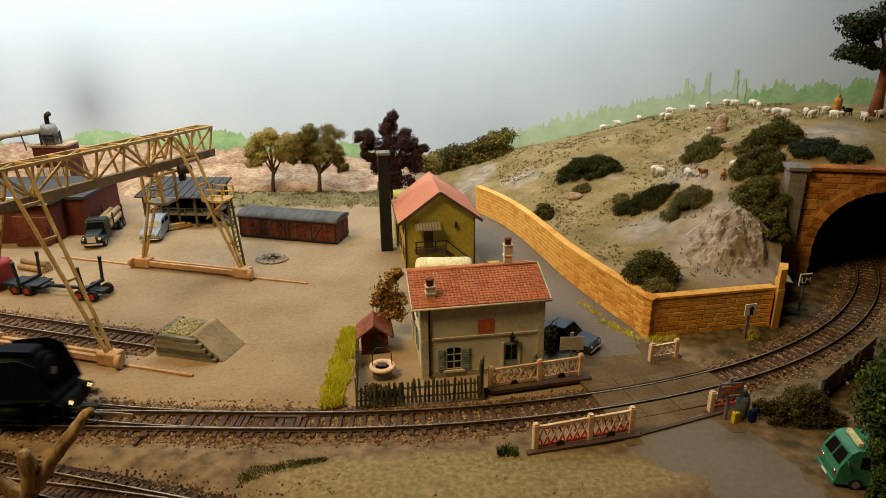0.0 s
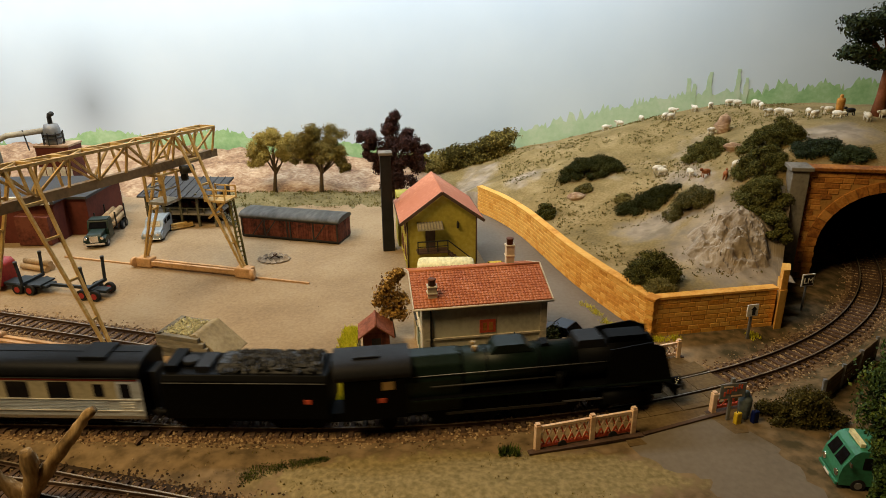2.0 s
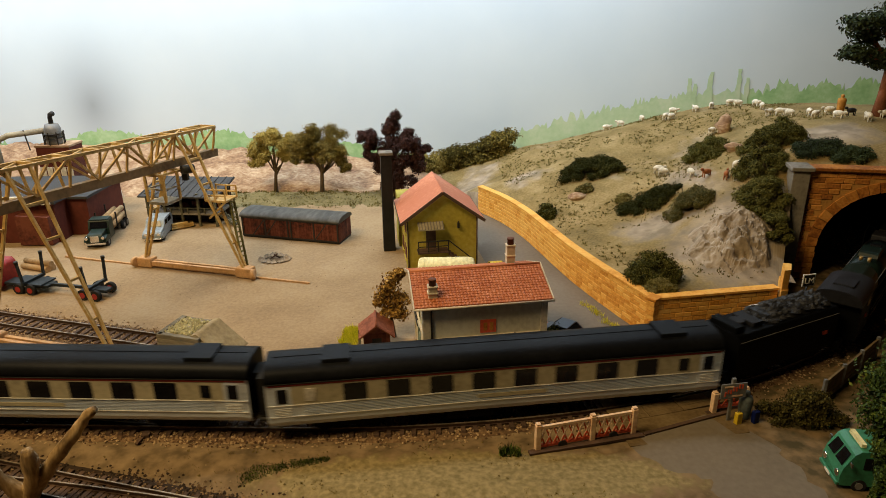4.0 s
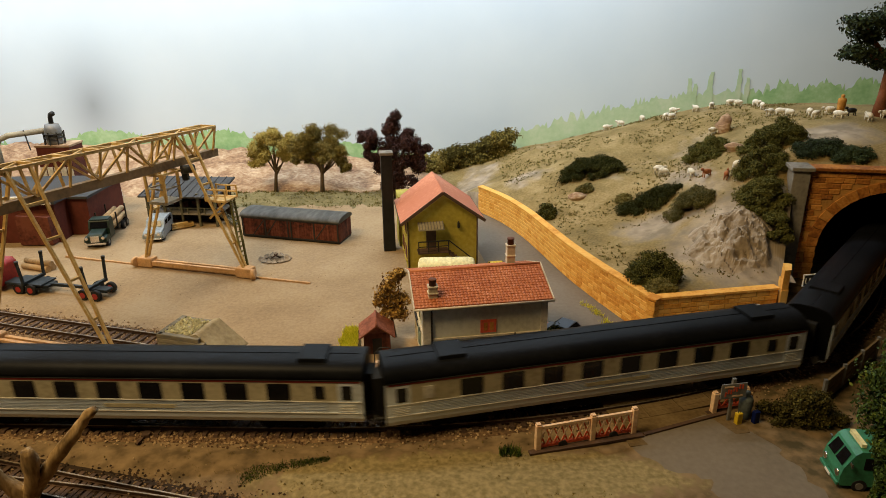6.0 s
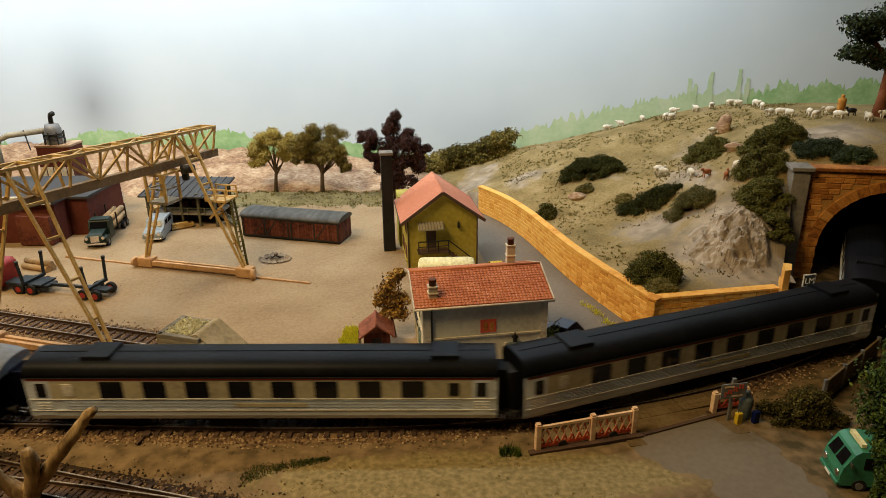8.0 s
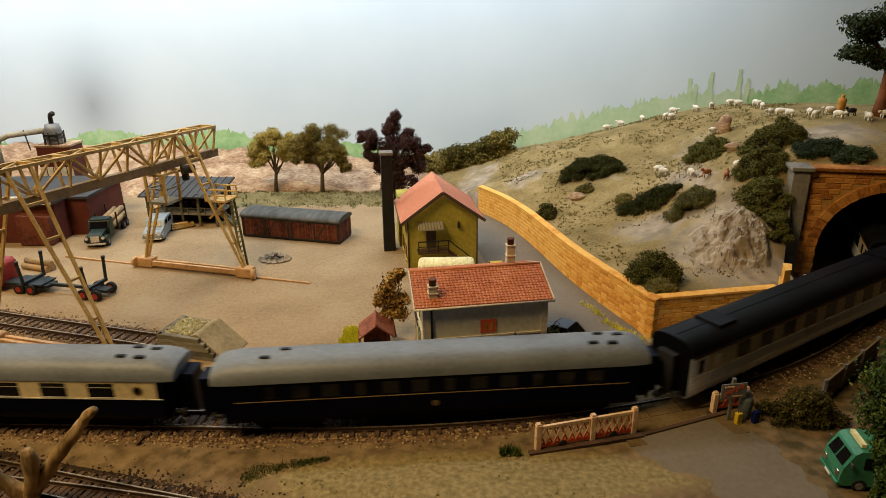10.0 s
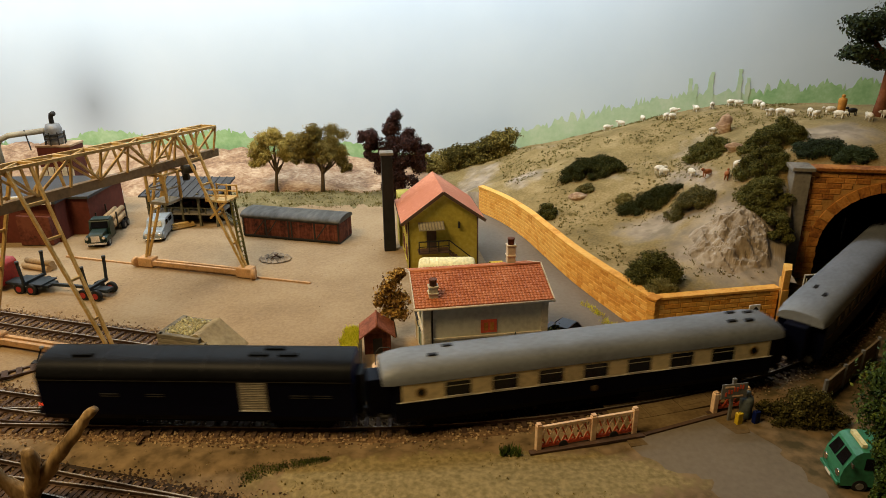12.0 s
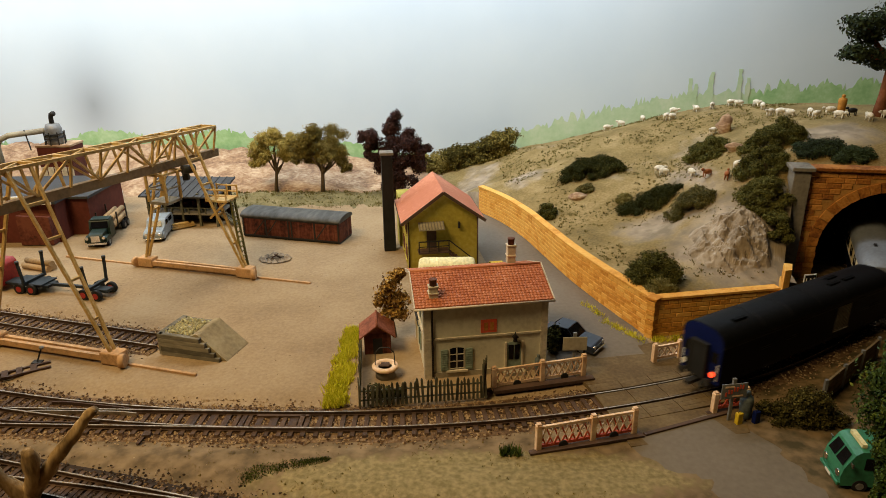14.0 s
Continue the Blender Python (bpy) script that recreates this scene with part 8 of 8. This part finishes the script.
bush("bush", "small dark bush against the house wall", P(8.3, 44.0, GZ), [(0, 0, 0.7, 0.5, 0.6, 0.7), (0.2, 0.6, 0.9, 0.5, 0.6, 0.8), (-0.1, -0.5, 0.5, 0.4, 0.4, 0.6)], "leaf_dark", 900, 0.11)
bush("bush", "dark ivy clump behind the picket fence", P(-4.6, 37.6, GZ), [(0, 0, 0.5, 0.6, 0.4, 0.6), (0.8, 0.1, 0.4, 0.5, 0.4, 0.5), (1.5, 0.2, 0.3, 0.5, 0.3, 0.4)], "leaf_dark", 700, 0.1)


def blades(mesh, x, y, z, n, spread, h, w=0.05):
    for _ in range(n):
        a, r = rnd(0, 6.28), spread * math.sqrt(random.random())
        px, py = x + r * math.cos(a), y + r * math.sin(a)
        b = rnd(0, 6.28)
        l = h * rnd(0.5, 1.2)
        mesh.add([(px - w * math.cos(b), py - w * math.sin(b), z), (px + w * math.cos(b), py + w * math.sin(b), z), (px + rnd(-0.5, 0.5) * l, py + rnd(-0.5, 0.5) * l, z + l)], [(0, 1, 2)])


gr = Mesh()
for i in range(240):
    k = random.random()
    blades(gr, -6.95 - 0.3 * k + (rnd(-0.75, 0.6) - 0.5 * max(0, noise.noise((k * 9, 2.2, 0))) - 0.25 * (1 - k)) * (1 - 0.2 * k), 36.9 + 11.0 * k, -0.2, 30, 0.35, 0.45)
tagged(part("yellow_grass", gr, "grass_yellow"), "bright yellow-green grass strip along the fence", "grass", kind="stuff")
gr = Mesh()
for x0, y0, x1, y1, n in ((13.2, 48.5, 15.6, 45.0, 40), (16.4, 45.2, 18.4, 45.4, 22), (24.0, 45.6, 24.8, 45.8, 10), (12.2, 52.0, 13.4, 49, 18)):
    for _ in range(n):
        k = random.random()
        blades(gr, x0 + (x1 - x0) * k + rnd(-0.25, 0.25), y0 + (y1 - y0) * k + rnd(-0.35, 0.25), -0.2, 16, 0.3, 0.4)
tagged(part("wall_grass", gr, "grass_yellow"), "yellow-green grass at the wall's foot", "grass", kind="stuff")
gr = Mesh()
for i in range(300):
    k = random.random()
    x = -11.5 + 4.6 * k
    y = 30.1 + 1.35 * k ** 0.6 + rnd(-0.75, 0.45) * (1 - k) ** 0.7
    blades(gr, x, y, ground_z(x, y) - 0.02, random.choice((4, 8, 14)), 0.25, 0.12, 0.03)
for i in range(12):
    blades(gr, 3.8 + rnd(-0.5, 0.5), 31.7 + rnd(-0.2, 0.2), -0.14, 20, 0.2, 0.6)
tagged(part("green_grass", gr, "leaf_green"), "dark green grass tufts on the front verge", "grass", kind="stuff")

# low scrub, tufts and grit, past counting
sc = Mesh()
for _ in range(9000):
    u = random.random()
    x, y = rnd(8, 46), rnd(50, 97)
    fx = np.interp(y, [45, 58.5, 69.5, 79, 96], [16.6, 12.6, 10, 6, 2])
    if x < fx + 0.8 or noise.noise((x * 0.16, y * 0.16, 3.3)) + 0.5 * noise.noise((x * 0.9, y * 0.9, 1)) < 0.05 or (y < 58 and x > 28):
        continue
    blades(sc, x, y, surface(x, y) - 0.05, random.choice((3, 5, 9)), rnd(0.05, 0.3), rnd(0.08, 0.28), 0.06)
for _ in range(260):
    x, y = rnd(-33, -7), rnd(82, 88.4)
    blades(sc, x, y, kerb_z(x, y) - 0.05, 8, 0.5, 0.26, 0.08)
tagged(part("hill_scrub", sc, "leaf_moss"), "thin dry scrub tufts on the slope", "grass", kind="stuff")
grit = Mesh()
spots = []
for _ in range(2600):
    x, y = rnd(-48, 30), 25 + 59 * random.random() ** 1.5
    if noise.noise((x * 0.12, y * 0.12, 8.1)) + 0.35 * random.random() < 0.12:
        continue
    spots.append((x, y, -0.11))
stones(grit, spots, 0.025, 0.07)
tagged(part("yard_grit", grit, "grit"), "scattered small stones on the sand", "gravel", kind="stuff")
vg = Mesh()
for _ in range(1000):
    x, y = rnd(-26, 20), rnd(24.5, 33.2)
    if noise.noise((x * 0.35, y * 0.5, 6.6)) < -0.08:
        continue
    if abs(x - 15) < 4.5 or min(np.hypot(near_pts[:, 0] - x, near_pts[:, 1] - y)) < 2.6:
        continue
    blades(vg, x, y, ground_z(x, y) - 0.02, random.choice((3, 5, 12)), rnd(0.05, 0.3), rnd(0.06, 0.14), 0.03)
tagged(part("verge_grass", vg, "leaf_hedge"), "short dry grass of the front verge", "grass", kind="stuff")

for x, y, s, mt in ((15.1, 70.4, (0.9, 0.7, 0.5), "bank"), (33.5, 77.4, (0.85, 0.8, 1.5), "bank"), (30.4, 67.4, (0.8, 0.7, 0.6), "bank")):
    m = Mesh().ball(0, 0, 0, *s, 14, 9)
    m.v = [(a * (1 + 0.8 * noise.noise((a * 1.9 + x, b * 1.9, c * 1.9))), b * (1 + 0.35 * noise.noise((a, b * 1.4, c + y))), c * (1 + 0.25 * noise.noise((a * 2, b, c * 2)))) for a, b, c in m.v]
    tagged(part("boulder", m, mt, at=P(x, y, surface(x, y) + s[2] * 0.35)), "weathered pinkish boulder on the slope", "boulder")

# the crag: a ridged face of bare rock that breaks out of the slope
def crag():
    m = Mesh()
    us, vs = np.arange(21.0, 29.6, 0.13), np.arange(50.2, 57.6, 0.13)
    pts = []
    for y in vs:
        for x in us:
            e = max(0.0, 1 - ((x - 25.3) / 4.1) ** 2 - ((y - 53.8) / 3.5) ** 2 + 0.45 * wave(x, y, 0.6, 3.7))
            e = min(1.0, e * 1.6)
            r = 1 - abs(wave(x + 0.5 * y, y - 0.3 * x, 0.55, 5.2)) * 2
            r2 = 1 - abs(wave(x - 0.4 * y, y, 1.3, 9.4)) * 2
            step = 0.25 * (math.floor((x * 0.7 + y * 1.3) * 0.9 + 2 * wave(x, y, 0.5, 8)) % 3)
            pts.append((x, y, surface(x, y) - 0.18 + e * (0.25 + 0.3 * max(0, r) + 0.18 * max(0, r2) + 0.6 * step + 0.12 * wave(x, y, 4.0, 1))))
    w = len(us)
    m.add(pts, [(j * w + i, j * w + i + 1, (j + 1) * w + i + 1, (j + 1) * w + i) for j in range(len(vs) - 1) for i in range(w - 1)], False)
    tagged(part("crag", m, "rock"), "ridged grey-brown rock face on the slope", "rock", kind="structure")


crag()


# ---- flock, figurines ----
def sheep():
    ob = thing("sheep", "small cream woolly sheep grazing on the slope", "sheep", P(0, 0, 0), "flock on the hill")
    part("body", Mesh().ball(0, 0, 0.62, 0.62, 0.33, 0.32), "wool", ob)
    part("head", Mesh().ball(0.68, 0, 0.74, 0.24, 0.14, 0.16), "wool", ob)
    for x in (-0.38, 0.38):
        for y in (-0.16, 0.16):
            part("leg", Mesh().cyl((x, y, 0), (x, y, 0.5), 0.06, 0.07, 6), "wool", ob)
    return ob


FLOCK = [(23.8, 94.2), (25.7, 93.9), (28.1, 92.0), (30.0, 88.0), (30.5, 87.2), (31.8, 90.4), (34.3, 89.0), (36.4, 89.0), (38.8, 89.0), (39.2, 87.4), (40.7, 85.6), (40.4, 83.2), (39.4, 79.0),
         (39.9, 77.6), (40.1, 75.8), (41.7, 74.6), (41.4, 72.8), (43.4, 73.7), (42.4, 70.2), (44.1, 67.8), (32.2, 77.6), (23.8, 70.2), (24.0, 69.2), (25.6, 65.6), (28.6, 62.2), (46.6, 69.0)]
first = sheep()
for i, (x, y) in enumerate(FLOCK):
    m = P(x, y, surface(x, y) - 0.03, (i * 137) % 360)
    if i == 0:
        first.matrix_basis = m
    else:
        copy_thing(first, m)
gt = thing("goat", "small reddish brown goat on the slope", "goat", P(26.4, 63.6, surface(26.4, 63.6), 200), "goats on the hill")
part("body", Mesh().ball(0, 0, 0.6, 0.55, 0.25, 0.27), "goat", gt)
part("head", Mesh().ball(0.6, 0, 0.85, 0.2, 0.12, 0.16), "goat", gt)
for x in (-0.35, 0.35):
    for y in (-0.13, 0.13):
        part("leg", Mesh().cyl((x, y, 0), (x, y, 0.5), 0.05, 0.06, 6), "goat", gt)
copy_thing(gt, P(27.4, 61.4, surface(27.4, 61.4), 60))
dog = copy_thing(gt, P(44.1, 70.8, surface(44.1, 70.8), 180))
tagged(dog, "small dark sheepdog beside the shepherd figurine", "dog")
for o in dog.children:
    o.data = o.data.copy()
    o.data.materials[0] = M["black_paint"]
dog.name = "dog"


def figurine(label, at, mt, h=2.0, wide=0.36):
    m = Mesh().lathe([(wide * 0.7, 0), (wide * 0.85, 0.1 * h), (wide, 0.45 * h), (wide * 1.05, 0.7 * h), (wide * 0.9, 0.8 * h), (wide * 0.35, 0.84 * h), (wide * 0.5, 0.9 * h), (wide * 0.45, 0.97 * h), (0.02, h)], 12)
    tagged(part("figurine", m, mt, at=at), label, "figurine")


figurine("plain standing figurine in an orange-brown coat", P(43.7, 72.2, surface(43.7, 72.2)), "figure_orange", 2.2, 0.42)
figurine("plain grey figurine beside the crossing gate", P(18.9, 35.0, GZ), "figure_grey", 2.0, 0.4)
figurine("plain blue-grey figurine by the garden gate", P(6.6, 40.4, GZ), "figure_grey", 1.7, 0.24)
for x, y, mt, lb in ((18.25, 34.35, "yellow_paint", "small yellow suitcase standing on the road"), (19.4, 34.5, "blue", "small blue suitcase standing on the road")):
    tg = thing("suitcase", lb, "suitcase", P(x, y, GZ, 20))
    part("case", Mesh().box(0, 0, 0, 0.42, 0.3, 0.85), mt, tg, bevel=0.05)
    part("handle", Mesh().tube([(-0.1, 0, 0.84), (-0.08, 0, 0.95), (0.08, 0, 0.95), (0.1, 0, 0.84)], 0.025, 5), "iron", tg)

# ---- loose things in the yard ----
fp = thing("fire_pit", "ring of dark stones and ash in the sand", "fire pit", P(-17.4, 63.6, GZ))
for i in range(16):
    a = i * 0.393
    m = Mesh()
    stones(m, [(0, 0, 0)], 0.3, 0.5)
    part("stone", m, "rock", fp, at=P(1.35 * math.cos(a) + rnd(-0.15, 0.15), 1.05 * math.sin(a), 0.15))
part("ash", Mesh().lathe([(1.15, 0.04), (0.7, 0.1), (0.0, 0.16)], 16), "bark", fp, "dark ash and rubble heap")
part("stick", Mesh().cyl((-0.5, 0.1, 0.1), (0.3, -0.1, 0.7), 0.08, n=6).cyl((0.5, 0.2, 0.1), (-0.1, 0, 0.6), 0.08, n=6), "brown_wood", fp)
tb = thing("timber_stack", "small stack of yellowish sawn planks", "timber", P(-31.2, 74.0, GZ, 20))
for i in range(7):
    part("plank", Mesh().box((i % 3) * 0.3 - 0.3, 0.2 * (i % 2), 0.2 * (i // 2), 2.6, 0.5, 0.16, 14 + rnd(-6, 6)), "crane_wood", tb)
lg = thing("log_stack", "pale cut logs lying on the sand", "logs", P(-41.2, 61.6, GZ, -20))
for x, y, z in ((0, 0, 0.3), (0, 0.62, 0.3), (0.2, 0.3, 0.8)):
    part("log", Mesh().cyl((x - 1.6, y, z), (x + 1.8, y, z), 0.32, n=12), "timber", lg)
ld = thing("wooden_frame", "dark wooden hand barrow lying beside the track", "barrow", P(-30.9, 41.6, GZ - 0.1, 30))
part("shaft", Mesh().beam((-2, -0.4, 0.15), (2, -0.4, 0.2), 0.2), "brown_wood", ld)
part("shaft", Mesh().beam((-2, 0.4, 0.15), (2, 0.4, 0.2), 0.2), "brown_wood", ld)
for x in (-0.9, 0, 0.9):
    part("slat", Mesh().box(x, 0, 0.2, 0.4, 1.1, 0.12), "brown_wood", ld)
sb = thing("points_lever", "small dark points lever beside the track", "lever", P(-30.4, 43.0, GZ - 0.05))
part("base", Mesh().box(0, 0, 0, 0.7, 0.5, 0.2), "iron", sb)
part("arm", Mesh().beam((0, 0, 0.15), (0.5, 0.1, 1.3), 0.1), "iron", sb)
part("weight", Mesh().ball(0.5, 0.1, 1.3, 0.18, 0.18, 0.14), "grey_metal", sb)

# the dead branch in the front corner
br = thing("driftwood", "bare weathered forked branch in the front corner", "branch", P(0, 0, 0))
def gnarl(pts, radii, n=9):
    m = Mesh()
    k = np.array(pts, float)
    t = np.linspace(0, len(k) - 1, 5 * len(k))
    p = np.c_[[np.interp(t, range(len(k)), k[:, i]) for i in range(3)]].T
    r = np.interp(t, range(len(k)), radii)
    m.tube([tuple(a) for a in p], list(r), n)
    m.v = [(x + 0.16 * noise.noise((x * 1.7, y * 1.7, z * 0.9)), y + 0.16 * noise.noise((x * 1.7 + 5, y * 1.7, z * 0.9)), z + 0.1 * noise.noise((x * 2, y * 2, z * 2))) for x, y, z in m.v]
    return m


part("stem", gnarl([(-22.6, 28.3, -0.8), (-22.2, 28.4, 0.6), (-21.2, 28.4, 1.6), (-20.1, 28.4, 3.0), (-19.0, 28.5, 4.3), (-18.2, 28.5, 5.2), (-17.9, 28.5, 5.5)], [0.6, 0.5, 0.42, 0.35, 0.29, 0.25, 0.19]), "drift", br, "thick bleached stem")
part("fork", gnarl([(-22.0, 28.2, 0.6), (-21.5, 28.0, 1.9), (-21.4, 27.9, 3.5)], [0.4, 0.38, 0.3]), "drift", br, "short bleached fork")
part("fork", gnarl([(-22.5, 28.3, 0.2), (-23.4, 28.0, 1.8), (-24.0, 27.8, 3.4), (-24.2, 27.7, 4.2)], [0.46, 0.38, 0.34, 0.24]), "drift", br, "dark bleached fork")


# ---- what moves ----
def motions():
    """The train runs along the main line from the yard into the tunnel."""
    for ob, back, half in TRAIN:
        walk(ob, [(0.1 * i, train_pose(nose_at(0.1 * i) - back, half)) for i in range(141)])


motions()
